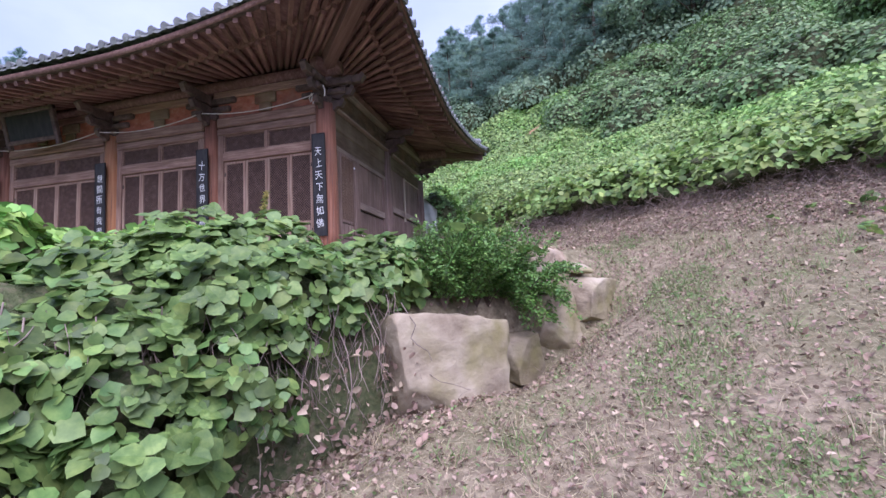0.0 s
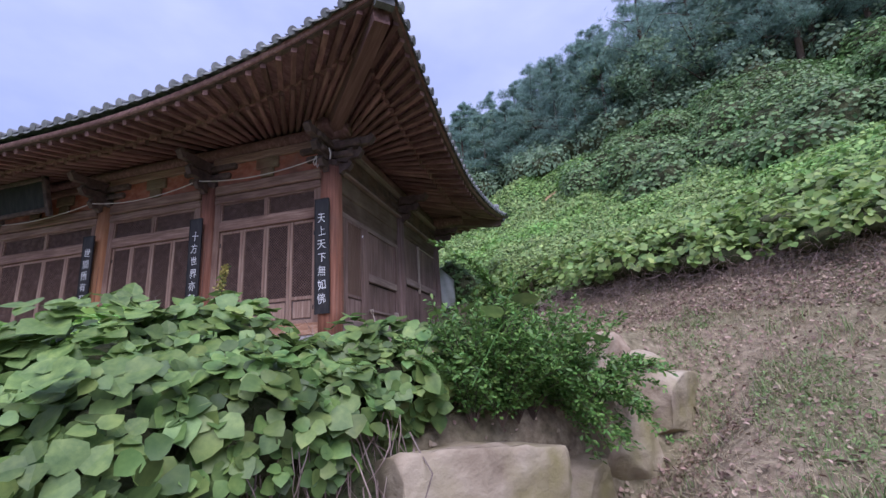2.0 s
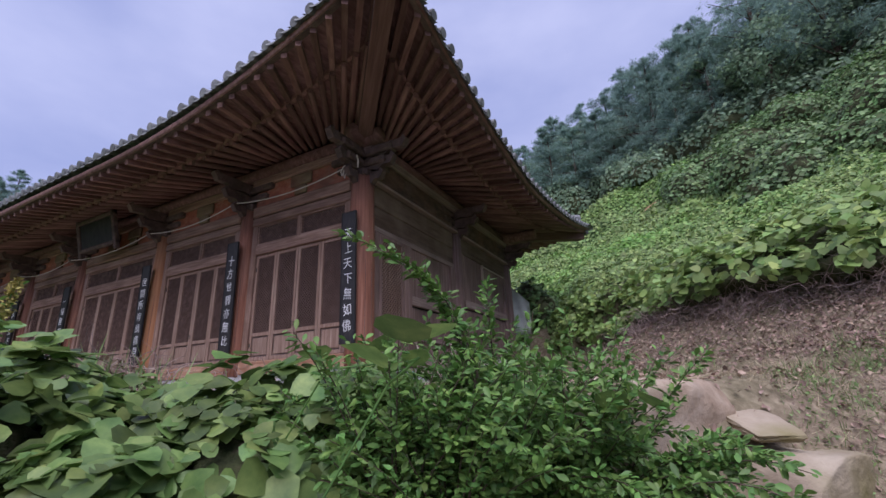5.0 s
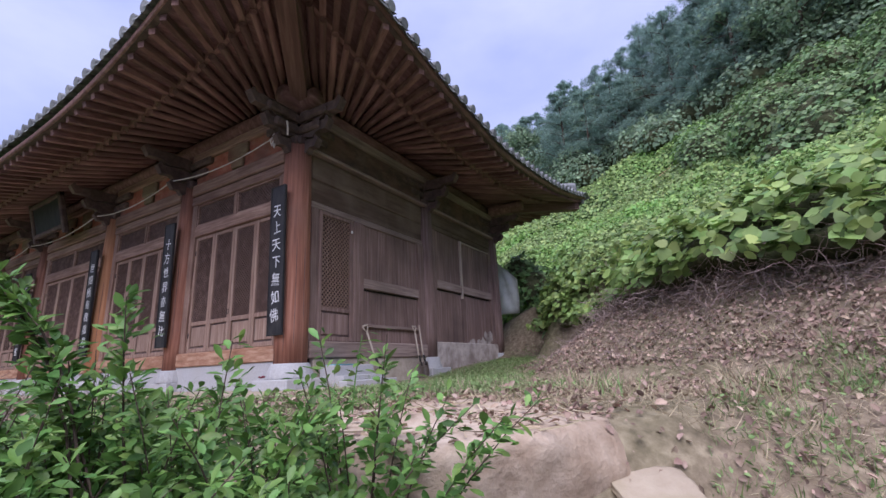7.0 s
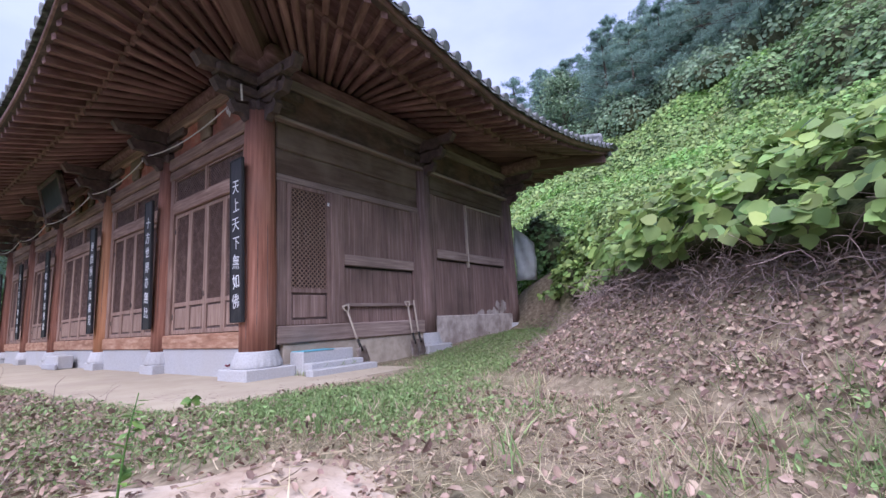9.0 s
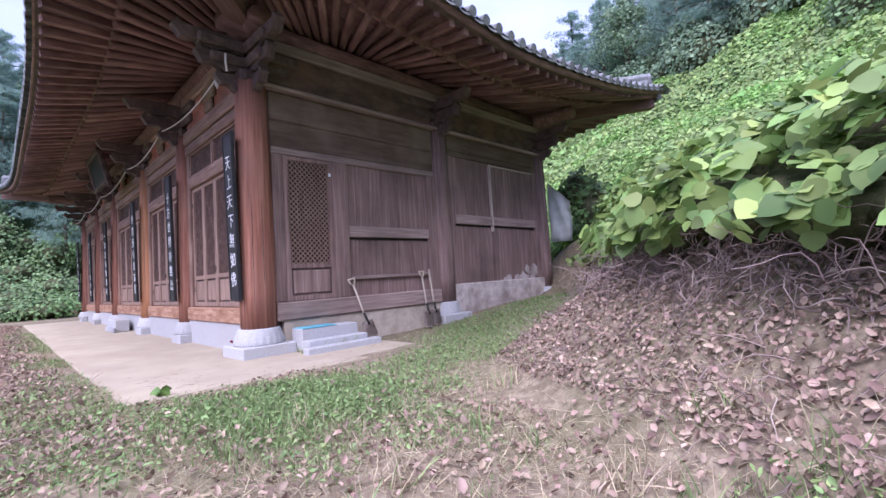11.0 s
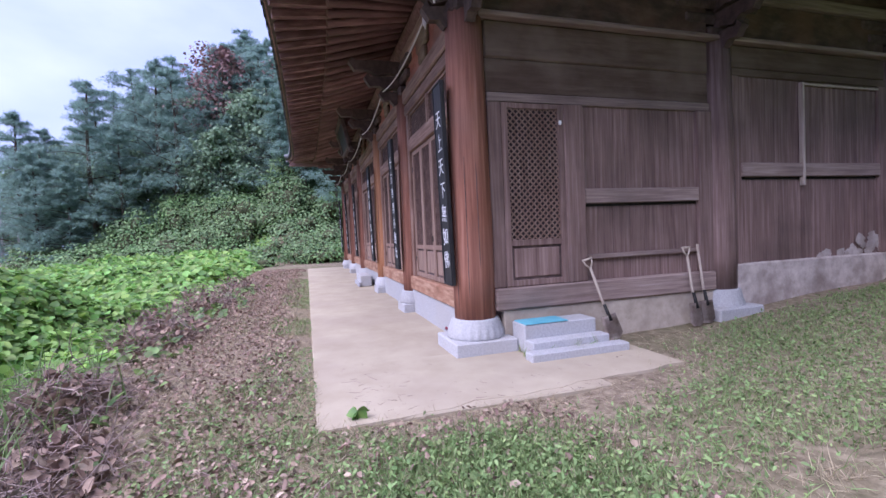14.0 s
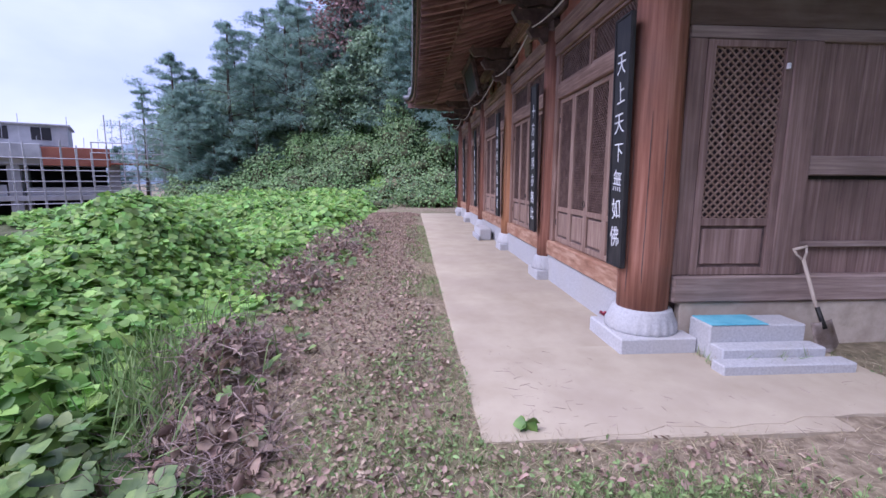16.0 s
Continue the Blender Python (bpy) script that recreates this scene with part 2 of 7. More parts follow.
M["straw"] = surf("dry_grass_blade", [(0.27, 0.218, 0.142), (0.41, 0.342, 0.232), (0.56, 0.485, 0.345)], (6, 6, 6), 0.9, 0.0, vary=0.35, island=True, trans=0.15)
M["grass"] = surf("green_grass_blade", [(0.131, 0.209, 0.076), (0.205, 0.296, 0.114), (0.296, 0.383, 0.162)], (6, 6, 6), 0.6, 0.0, vary=0.4, island=True, trans=0.25)
M["concrete_grey"] = surf("raw_grey_concrete", [(0.34, 0.34, 0.36), (0.44, 0.44, 0.46), (0.52, 0.52, 0.54)], (0.8, 0.8, 0.8), 0.9, 0.1, (0.28, 0.28, 0.30), 0.2, 0.5)
M["scaffold"] = surf("grey_scaffold_tube", [(0.36, 0.36, 0.38), (0.5, 0.5, 0.52)], (3, 3, 3), 0.5, 0.0, metal=0.4)
M["scaffold_red"] = surf("rusty_red_band", [(0.30, 0.10, 0.07), (0.40, 0.16, 0.11)], (1, 1, 1), 0.8, 0.0)
# near-black colour that stands in for shade inside rooms and openings
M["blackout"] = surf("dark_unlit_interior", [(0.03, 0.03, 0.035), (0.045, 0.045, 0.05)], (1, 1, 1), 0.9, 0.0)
M["tarp"] = surf("pale_tarpaulin", [(0.58, 0.6, 0.58), (0.7, 0.72, 0.7), (0.76, 0.77, 0.76)], (4, 4, 4), 0.6, 0.2, (0.25, 0.30, 0.24), 1.5, 0.4)

# ---- building helpers ----


def link_mesh(name, me, material, parent=None, label="", m=None):
    if material and not me.materials:
        me.materials.append(material)
    ob = new(name, me)
    if parent:
        ob.parent = parent
    if m is not None:
        ob.matrix_basis = m
    if label:
        ob["label"] = label
    return ob


def part(name, bm, material, parent=None, label="", smooth=False):
    me = bpy.data.meshes.new(name)
    bm.to_mesh(me)
    bm.free()
    if smooth:
        for p in me.polygons:
            p.use_smooth = True
    return link_mesh(name, me, material, parent, label)


def arrays(name, verts, faces, material, parent=None, label="", smooth=False):
    """One mesh from numpy arrays: verts (n, 3) and faces (m, 3 or 4)."""
    me = bpy.data.meshes.new(name)
    verts, faces = np.asarray(verts, np.float32), np.asarray(faces, np.int32)
    k = faces.shape[1]
    me.vertices.add(len(verts))
    me.vertices.foreach_set("co", verts.ravel())
    me.loops.add(faces.size)
    me.loops.foreach_set("vertex_index", faces.ravel())
    me.polygons.add(len(faces))
    me.polygons.foreach_set("loop_start", np.arange(0, faces.size, k, dtype=np.int32))
    if smooth:
        me.polygons.foreach_set("use_smooth", np.ones(len(faces), bool))
    me.update(calc_edges=True)
    return link_mesh(name, me, material, parent, label)


def slab(x0, x1, y0, y1, z0, z1, bevel=0.008, bm=None):
    """A box with softened edges."""
    own = bmesh.new()
    bmesh.ops.create_cube(own, size=1)
    for v in own.verts:
        v.co = Vector((x0 + (v.co.x + 0.5) * (x1 - x0), y0 + (v.co.y + 0.5) * (y1 - y0), z0 + (v.co.z + 0.5) * (z1 - z0)))
    if bevel:
        bmesh.ops.bevel(own, geom=own.edges[:], offset=min(bevel, 0.3 * min(abs(x1 - x0), abs(y1 - y0), abs(z1 - z0))), segments=1, affect="EDGES")
    if bm is None:
        return own
    me = bpy.data.meshes.new("tmp")
    own.to_mesh(me)
    own.free()
    bm.from_mesh(me)
    bpy.data.meshes.remove(me)
    return bm


def tube(bm, pts, radii, seg=8, cap=True):
    pts = [Vector(p) for p in pts]
    if not hasattr(radii, "__len__"):
        radii = [radii] * len(pts)
    rings = []
    for i, p in enumerate(pts):
        d = (pts[min(i + 1, len(pts) - 1)] - pts[max(i - 1, 0)]).normalized()
        a = d.orthogonal().normalized() if i == 0 else (a - d * a.dot(d)).normalized()
        b = d.cross(a)
        rings.append([bm.verts.new(p + (a * math.cos(2 * math.pi * k / seg) + b * math.sin(2 * math.pi * k / seg)) * radii[i]) for k in range(seg)])
    for r0, r1 in zip(rings, rings[1:]):
        for k in range(seg):
            bm.faces.new((r0[k], r0[(k + 1) % seg], r1[(k + 1) % seg], r1[k]))
    if cap:
        bm.faces.new(rings[0][::-1])
        bm.faces.new(rings[-1])
    return bm


def lathe(bm, cx, cy, prof, seg=24):
    """A turned body round an upright axis; prof: (radius, z) from bottom to top."""
    rings = [[bm.verts.new((cx + r * math.cos(2 * math.pi * k / seg), cy + r * math.sin(2 * math.pi * k / seg), z)) for k in range(seg)] for r, z in prof]
    for r0, r1 in zip(rings, rings[1:]):
        for k in range(seg):
            bm.faces.new((r0[k], r0[(k + 1) % seg], r1[(k + 1) % seg], r1[k]))
    bm.faces.new(rings[0][::-1])
    bm.faces.new(rings[-1])
    return bm


def smooth01(v):
    v = np.clip(v, 0, 1)
    return v * v * (3 - 2 * v)


def waves(x, y, seed, scale):
    """Cheap smooth noise in about -1 .. 1, from summed sines at odd angles."""
    r = np.random.RandomState(seed)
    out = 0
    for k in range(7):
        a, f, ph = r.uniform(0, 6.283), scale * r.uniform(0.5, 2.2), r.uniform(0, 6.283)
        out = out + np.sin((x * math.cos(a) + y * math.sin(a)) * f + ph + 1.3 * np.sin((y * math.cos(a) - x * math.sin(a)) * f * 0.6 + ph * 2))
    return out / 4.0


# ---- ground ----
PROFILE_D = (-400, -60, -10, 0, 3.2, 5.1, 6.2, 7.2, 7.6, 8.3, 9.0, 14, 25.2, 29.2, 32, 34, 40, 64, 120, 400)
PROFILE_Z = (-16, -9, -3.4, -2.05, -1.52, -0.88, -0.45, 0.08, 0.38, 0.95, 1.4, 3.3, 7.7, 10.4, 12.4, 14.3, 18.2, 31, 44, 62)


def profile(d):
    return sum(np.interp(d + o, PROFILE_D, PROFILE_Z) for o in (-0.35, -0.15, 0, 0.15, 0.35)) / 5


def slope_d(x, y):
    """Distance up the eastern slope; west of the path the slope draws back behind the hall."""
    w = smooth01((y - 10) / 15)
    return (0.6 - 0.15 * w) * x + (0.8 + 0.09 * w) * y - 0.9 * np.clip(-1.5 - x, 0, 400) * (1 - smooth01((y - 19) / 10))


def hill_d(x, y):
    """The same, with the contour lines bent round the back of the hall."""
    d = slope_d(x, y)
    north = 0.8 * (y - 19.5) + 7.2
    return np.maximum(d, np.minimum(north, 60))


def side_bank(x, y):
    """The bank that faces the hall's side; it holds the hill back from the strip of grass there."""
    return np.interp(0.94 * x + 0.33 * y, (1.6, 1.95, 3.3, 4.5, 6.5, 9, 14, 40), (-0.05, 0.05, 0.95, 2.5, 6.0, 10.5, 22, 90)) + 1.3 * np.maximum(0, y - 14.0)


def edge_d(x, y):
    """Signed distance from the terrace's edge, positive on the path's side."""
    return 0.81 * (x - 0.3) - 0.58 * (y - 6.6)


def terrace_z(x, y):
    z = -0.75 * smooth01((6.9 - y) / 3.2) - 0.06 * smooth01((7.2 - y) / 0.8)
    west = smooth01((-2.2 - x) / 2.5)
    zw = -1.3 * smooth01((5.3 - y) / 3.5) - 0.02 * np.clip(5 - y, 0, 60)
    return z * (1 - west) + zw * west


def ground_z(x, y):
    x, y = np.asarray(x, float), np.asarray(y, float)
    d = hill_d(x, y)
    low = profile(slope_d(x, y))
    low = low + 0.05 * waves(x, y, 3, 0.9) * smooth01((np.abs(x) + np.abs(y)) / 3)
    east = slope_d(x, y)
    hill = np.minimum(profile(east), side_bank(x, y))
    hill = np.where(d > east, np.maximum(hill, profile(d)), hill)
    ter = terrace_z(x, y)
    e = edge_d(x, y)
    inside = 1 - smooth01((e + 0.25) / (0.4 + 0.25 * np.clip(y - 5, 0, 3)))
    low = low - 0.40 * smooth01((e + 0.1) / 0.3) * (1 - smooth01((e - 0.35) / 0.9)) * smooth01((y - 4.0) / 1.0) * (1 - smooth01((y - 6.3) / 0.8))
    flat = ter * inside + np.minimum(low, 0.02) * (1 - inside)
    flat = np.where((x < -1.2) & (y > 9), np.maximum(flat, 0.32 * smooth01((y - 10.8) / 4.5) - 0.04), flat)
    z = np.maximum(flat, np.where(d > 6.6, hill, -99))
    lump = smooth01((d - 9.3) / 3) * (0.26 * waves(x, y, 5, 1.1) + 0.55 * waves(x, y, 8, 0.42))
    lump = lump + smooth01((d - 17) / 5) * smooth01((x - 3.5) / 4) * 0.8 * np.abs(waves(x, y, 14, 0.75))
    lump = lump + smooth01((d - 7.5) / 2) * 0.06 * waves(x, y, 11, 3.0)
    west_hill = 0.50 * np.maximum(0, -30 - x - 0.25 * np.maximum(0, 6 - y)) * smooth01((y + 22) / 20)
    west_hill = np.minimum(west_hill, 16) + smooth01((-26 - x) / 6) * smooth01((y + 6) / 6) * (0.5 + 0.5 * waves(x, y, 8, 0.42))
    pad = smooth01((-2.6 - x) / 0.5) * smooth01((y - 6.8) / 0.4) * smooth01((17 - y) / 1.5) * smooth01((x + 24) / 1.5)
    z = z + lump + west_hill
    return z * (1 - pad) + pad * np.where(x < -4.75, -0.04, np.minimum(z, 0.32 * smooth01((y - 10.8) / 4.5) - 0.02 + 0.02 * waves(x, y, 4, 3)))


def axis_steps(n, near, far, centre):
    u = np.linspace(-1, 1, n)
    return centre + near * u + (far - near) * np.sign(u) * np.abs(u) ** 5


GX, GY = axis_steps(360, 22, 420, -2.0), axis_steps(360, 20, 420, 7.0)


def ground():
    X, Y = np.meshgrid(GX, GY)
    Z = ground_z(X, Y)
    n, k = len(GX), len(GY)
    idx = np.arange(n * k).reshape(k, n)
    f = np.stack([idx[:-1, :-1], idx[:-1, 1:], idx[1:, 1:], idx[1:, :-1]], -1).reshape(-1, 4)
    ob = arrays("ground", np.stack([X, Y, Z], -1).reshape(-1, 3), f, None, smooth=True)
    m = surf("dry_earth_and_thatch", [(0.105, 0.08, 0.055), (0.215, 0.168, 0.118), (0.35, 0.288, 0.205)], (11, 11, 11), 0.95, 0.6, (0.11, 0.13, 0.05), 0.55, 0.55, vary=0.0, dist=0.04)
    n2, l2 = m.node_tree.nodes, m.node_tree.links
    geo = n2.new("ShaderNodeNewGeometry")
    sep = n2.new("ShaderNodeSeparateXYZ")
    l2.new(geo.outputs["Position"], sep.inputs[0])
    hgt = n2.new("ShaderNodeMapRange")
    hgt.inputs["From Min"].default_value, hgt.inputs["From Max"].default_value = 1.6, 2.6
    l2.new(sep.outputs["Z"], hgt.inputs["Value"])
    mx = n2.new("ShaderNodeMix")
    mx.data_type = "RGBA"
    bs = n2["Principled BSDF"]
    src = bs.inputs["Base Color"].links[0].from_socket
    l2.new(hgt.outputs[0], mx.inputs[0])
    l2.new(src, mx.inputs[6])
    mx.inputs[7].default_value = (0.045, 0.085, 0.025, 1)
    l2.new(mx.outputs[2], bs.inputs["Base Color"])
    ob.data.materials.append(m)
    return tagged(ob, "dry mown slope of earth, thatch and creeper under the hill", "ground", kind="structure")


ground()

# ---- temple hall ----
COL_X = (-4.75, -7.75, -10.75, -14.4, -17.4, -20.4)
COL_Y = (9.0, 12.6, 16.1)
FRONT, EAST = 9.0, -4.75
hall = new("temple_hall")
tagged(hall, "old weathered timber temple hall with wide tiled eaves", "temple")

pad = part("pavement", slab(-21.7, -3.1, 7.18, 9.6, -0.12, 0.0, 0.012), M["concrete"])
tagged(pad, "sandy concrete apron along the front of the hall", "pavement", kind="structure")


def apron_corner():
    """The apron's return along the side, with a worn, uneven edge under drifting soil."""
    bm = bmesh.new()
    r = random.Random(5)
    ys = [7.18 + 0.2 * i for i in range(18)]
    outer = [-3.1 - 0.012 * i * 1.0 + r.uniform(-0.04, 0.04) for i in range(18)]
    top = [(bm.verts.new((-4.6, y, 0.004)), bm.verts.new((o, y, 0.004)), bm.verts.new((o + 0.01, y, -0.1))) for y, o in zip(ys, outer)]
    for a, b in zip(top, top[1:]):
        bm.faces.new((a[0], a[1], b[1], b[0]))
        bm.faces.new((a[1], a[2], b[2], b[1]))
    ob = part("pavement", bm, M["concrete"])
    return tagged(ob, "sandy concrete apron at the corner of the hall", "pavement", kind="structure")


apron_corner()


def column(x, y, r, mat, z0=0.36, z1=3.78, parent=hall):
    bm = bmesh.new()
    lathe(bm, 0, 0, [(r * 1.0, z0), (r * 1.03, z0 + 0.5), (r * 1.03, 1.4), (r * 0.97, 2.4), (r * 0.88, z1)], 28)
    rr = random.Random(int(x * 100 + y))
    for v in bm.verts:
        v.co.x += rr.uniform(-0.003, 0.003)
        v.co.y += rr.uniform(-0.003, 0.003)
    # drying cracks: narrow grooves running up the shaft
    ob = part("column", bm, mat, parent, smooth=True)
    ob.location = (x, y, 0)
    crack = bmesh.new()
    for _ in range(3):
        a = rr.uniform(-2.6, 0.6)
        zz, pts = rr.uniform(0.5, 1.0), []
        for _ in range(9):
            a += rr.uniform(-0.02, 0.02)
            pts.append((math.cos(a) * r * 1.018, math.sin(a) * r * 1.018, zz))
            zz += rr.uniform(0.12, 0.26)
            if zz > 2.3:
                break
        tube(crack, pts, [0.0015] + [0.0045] * (len(pts) - 2) + [0.0015], 5)
    part("crack", crack, M["wood_dark"], ob, "dark drying cracks")
    # stone base: flared round seat on a square block
    base = lathe(bmesh.new(), 0, 0, [(r * 1.38, 0.14), (r * 1.39, 0.17), (r * 1.37, 0.22), (r * 1.26, 0.29), (r * 1.18, z0 - 0.02), (r * 1.12, z0)], 88)
    for v in base.verts:
        a = math.atan2(v.co.y, v.co.x)
        k = 1 + 0.022 * math.cos(22 * a) * max(0.0, min(1.0, (0.30 - v.co.z) / 0.08))
        v.co.x *= k
        v.co.y *= k
    bo = part("column_base", base, M["granite"], parent, "fluted pale granite seat", smooth=True)
    bo.location = (x, y, 0)
    return ob


for i, x in enumerate(COL_X):
    column(x, FRONT, 0.235 if i in (0, 5) else 0.2, M["wood_orange_z"] if i == 2 else M["wood_red_z"])
column(EAST, COL_Y[1], 0.235, M["wood_side_z"], 0.42)
column(EAST, COL_Y[2], 0.235, M["wood_side_z"], 0.5)
column(COL_X[5], COL_Y[1], 0.235, M["wood_side_z"])
column(COL_X[5], COL_Y[2], 0.235, M["wood_side_z"])
for i, x in enumerate(COL_X):
    h = 0.36 if i == 0 else 0.27
    part("plinth_block", slab(x - h, x + h, FRONT - h, FRONT + h, -0.02, 0.145, 0.012), M["granite"], hall)
part("plinth_block", slab(EAST - 0.36, EAST + 0.38, COL_Y[1] - 0.38, COL_Y[1] + 0.38, 0.0, 0.2, 0.02), M["granite"], hall)


def row_grid(bm, x0, x1, z0, z1, pitch, w, y, d, axis="x"):
    """Diagonal lattice strips both ways, clipped to the opening."""
    for sgn in (1, -1):
        lo = (x0 - z1) if sgn > 0 else (x0 + z0)
        hi = (x1 - z0) if sgn > 0 else (x1 + z1)
        c = lo + pitch * 0.5
        while c < hi:
            if sgn > 0:
                a, b = max(x0, z0 + c), min(x1, z1 + c)
                p, q = (a, a - c), (b, b - c)
            else:
                a, b = max(x0, c - z1), min(x1, c - z0)
                p, q = (a, c - a), (b, c - b)
            if b - a > 0.012:
                ux, uz = 0.7071, 0.7071 * sgn
                nx, nz = -uz * w / 2, ux * w / 2
                yy = y + (0.002 if sgn > 0 else 0.0)
                corner = [(p[0] + nx, p[1] + nz), (p[0] - nx, p[1] - nz), (q[0] - nx, q[1] - nz), (q[0] + nx, q[1] + nz)]
                fr = [bm.verts.new((u, yy, v)) for u, v in corner]
                bk = [bm.verts.new((u, yy + d, v)) for u, v in corner]
                bm.faces.new(fr)
                for k in range(4):
                    bm.faces.new((fr[k], bk[k], bk[(k + 1) % 4], fr[(k + 1) % 4]))
            c += pitch
    return bm


cache = {}


def shared(key, make):
    if key not in cache:
        me = bpy.data.meshes.new(key[0])
        bm = make()
        bm.to_mesh(me)
        bm.free()
        cache[key] = me
    return cache[key]


def leaf_door(x0, x1, z0, z1, m, parent, frame_mat, panel_top, st=0.06, name="lattice_door", label="", pitch=0.062, lattice_mat=None, strip=0.0095):
    """One door leaf in its own x-z plane, front towards -y: frame, diagonal lattice over dark paper, solid panel below."""
    w, h = round(x1 - x0, 3), round(z1 - z0, 3)
    key = (w, h, round(panel_top, 3))

    def stiles():
        bm = bmesh.new()
        for a, b in ((0, st), (w - st, w)):
            slab(a, b, -0.03, 0.03, 0, h, 0.005, bm)
        for a, b in ((0, 0.07), (h - 0.06, h), (panel_top - z0 - 0.07, panel_top - z0)):
            slab(st, w - st, -0.027, 0.027, a, b, 0.005, bm)
        return bm

    ob = link_mesh(name, shared(("door_frame", *key), stiles), frame_mat, parent, label, m @ pose(x0, 0, z0))
    link_mesh("lattice", shared(("lattice", *key), lambda: row_grid(bmesh.new(), st, w - st, panel_top - z0, h - 0.06, pitch, strip, -0.012, 0.016)), lattice_mat or M["lattice"], ob)
    link_mesh("paper", shared(("paper", *key), lambda: slab(st, w - st, 0.008, 0.02, panel_top - z0, h - 0.06, 0)), M["paper"], ob, "dark paper behind the lattice")
    link_mesh("panel", shared(("panel", *key), lambda: slab(st + 0.03, w - st - 0.03, -0.018, 0.012, 0.1, panel_top - z0 - 0.1, 0.012)), frame_mat, ob)
    link_mesh("panel_back", shared(("panel_back", *key), lambda: slab(st, w - st, 0.0, 0.01, 0.07, panel_top - z0 - 0.07, 0)), M["wood_dark"], ob)
    return ob


def front_bay(i):
    xa, xb = COL_X[i + 1] + 0.19, COL_X[i] - 0.19
    y = FRONT - 0.02
    part("sill_beam", slab(xa, xb, y - 0.09, y + 0.12, 0.40, 0.63, 0.015), M["wood_sill"], hall, "knotty sill beam with pale worn patches")
    part("plinth_wall", slab(xa - 0.1, xb + 0.1, y - 0.06, y + 0.2, -0.02, 0.40, 0.01), M["granite"], hall, "pale rendered plinth")
    for a, b in ((xa, xa + 0.15), (xb - 0.15, xb)):
        part("jamb", slab(a, b, y - 0.05, y + 0.10, 0.63, 3.42, 0.01), M["wood_front_z"], hall)
    part("door_rail", slab(xa + 0.15, xb - 0.15, y - 0.06, y + 0.09, 2.74, 2.95, 0.012), M["wood_front_x"], hall)
    part("lintel", slab(xa, xb, y - 0.075, y + 0.1, 3.38, 3.55, 0.015), M["wood_front_x"], hall)
    part("tie_beam", slab(xa, xb, y - 0.10, y + 0.12, 3.57, 3.80, 0.025), M["wood_front_x"], hall)
    # transom window in two lights
    a, b = xa + 0.15, xb - 0.15
    mid = (a + b) / 2
    part("transom_post", slab(mid - 0.03, mid + 0.03, y - 0.045, y + 0.06, 2.95, 3.38, 0.006), M["wood_front_z"], hall)
    for k, (p, q) in enumerate(((a, mid - 0.03), (mid + 0.03, b))):
        tw = part("transom_window", slab(p, q, y + 0.035, y + 0.055, 2.95, 3.38, 0), M["paper"], hall)
        fr = bmesh.new()
        for u, v, s, t in ((p, q, 2.95, 2.985), (p, q, 3.345, 3.38), (p, p + 0.035, 2.985, 3.345), (q - 0.035, q, 2.985, 3.345)):
            slab(u, v, y - 0.03, y + 0.034, s, t, 0.004, fr)
        part("transom_frame", fr, M["wood_front_x"], tw)
        part("lattice", row_grid(bmesh.new(), p + 0.035, q - 0.035, 2.985, 3.345, 0.062, 0.016, y + 0.0, 0.02), M["lattice"], tw)
    # four leaves
    n = 4
    w = (b - a) / n
    for k in range(n):
        ob = leaf_door(a + k * w + 0.004, a + (k + 1) * w - 0.004, 0.64, 2.735, pose(0, y + 0.02, 0), hall, M["wood_stile"], 1.17)
        if k in (0, 3):
            hx = 0.025 if k == 0 else w - 0.03
            for hz in (0.25, 1.75):
                part("hinge", slab(hx - 0.014, hx + 0.014, -0.036, -0.028, hz, hz + 0.09, 0.003), M["iron"], ob, "black iron hinge")
        if k == 1:
            ring = tube(bmesh.new(), [(w - 0.03 + 0.03 * math.cos(t), -0.04, 0.62 + 0.04 * math.sin(t)) for t in np.linspace(0, 6.28, 13)], 0.005, 6)
            part("door_pull", ring, M["iron"], ob, "small iron ring pull")
    # frieze of faded painted boards over the tie beam
    part("frieze_board", slab(xa, xb, y - 0.02, y + 0.06, 3.80, 4.30, 0), M["paint_red"], hall, "faded red painted frieze board")
    for c in (0.5,) if xb - xa < 3 else (0.35, 0.65):
        cx = xa + (xb - xa) * c
        bm = bmesh.new()
        slab(cx - 0.16, cx + 0.16, y - 0.09, y - 0.02, 3.83, 4.02, 0.02, bm)
        slab(cx - 0.28, cx + 0.28, y - 0.09, y - 0.02, 4.02, 4.27, 0.04, bm)
        part("frieze_block", bm, M["paint_ochre"], hall, "faded ochre carved block")
    part("purlin_support", slab(xa - 0.1, xb + 0.1, y - 0.09, y + 0.13, 4.28, 4.46, 0.02), M["wood_front_x"], hall)


for i in range(5):
    front_bay(i)


def planks(y0, y1, z0, z1, x, parent, n, mat):
    """Upright boards of a panel, each slightly proud or set back."""
    r = random.Random(int(y0 * 97 + z0 * 31))
    edges = [y0 + (y1 - y0) * (k + (r.uniform(-0.15, 0.15) if 0 < k < n else 0)) / n for k in range(n + 1)]
    for a, b in zip(edges, edges[1:]):
        o = r.uniform(-0.006, 0.004)
        part("plank", slab(x - 0.03 + o, x + o, a + 0.0025, b - 0.0025, z0, z1, 0.003), mat, parent)


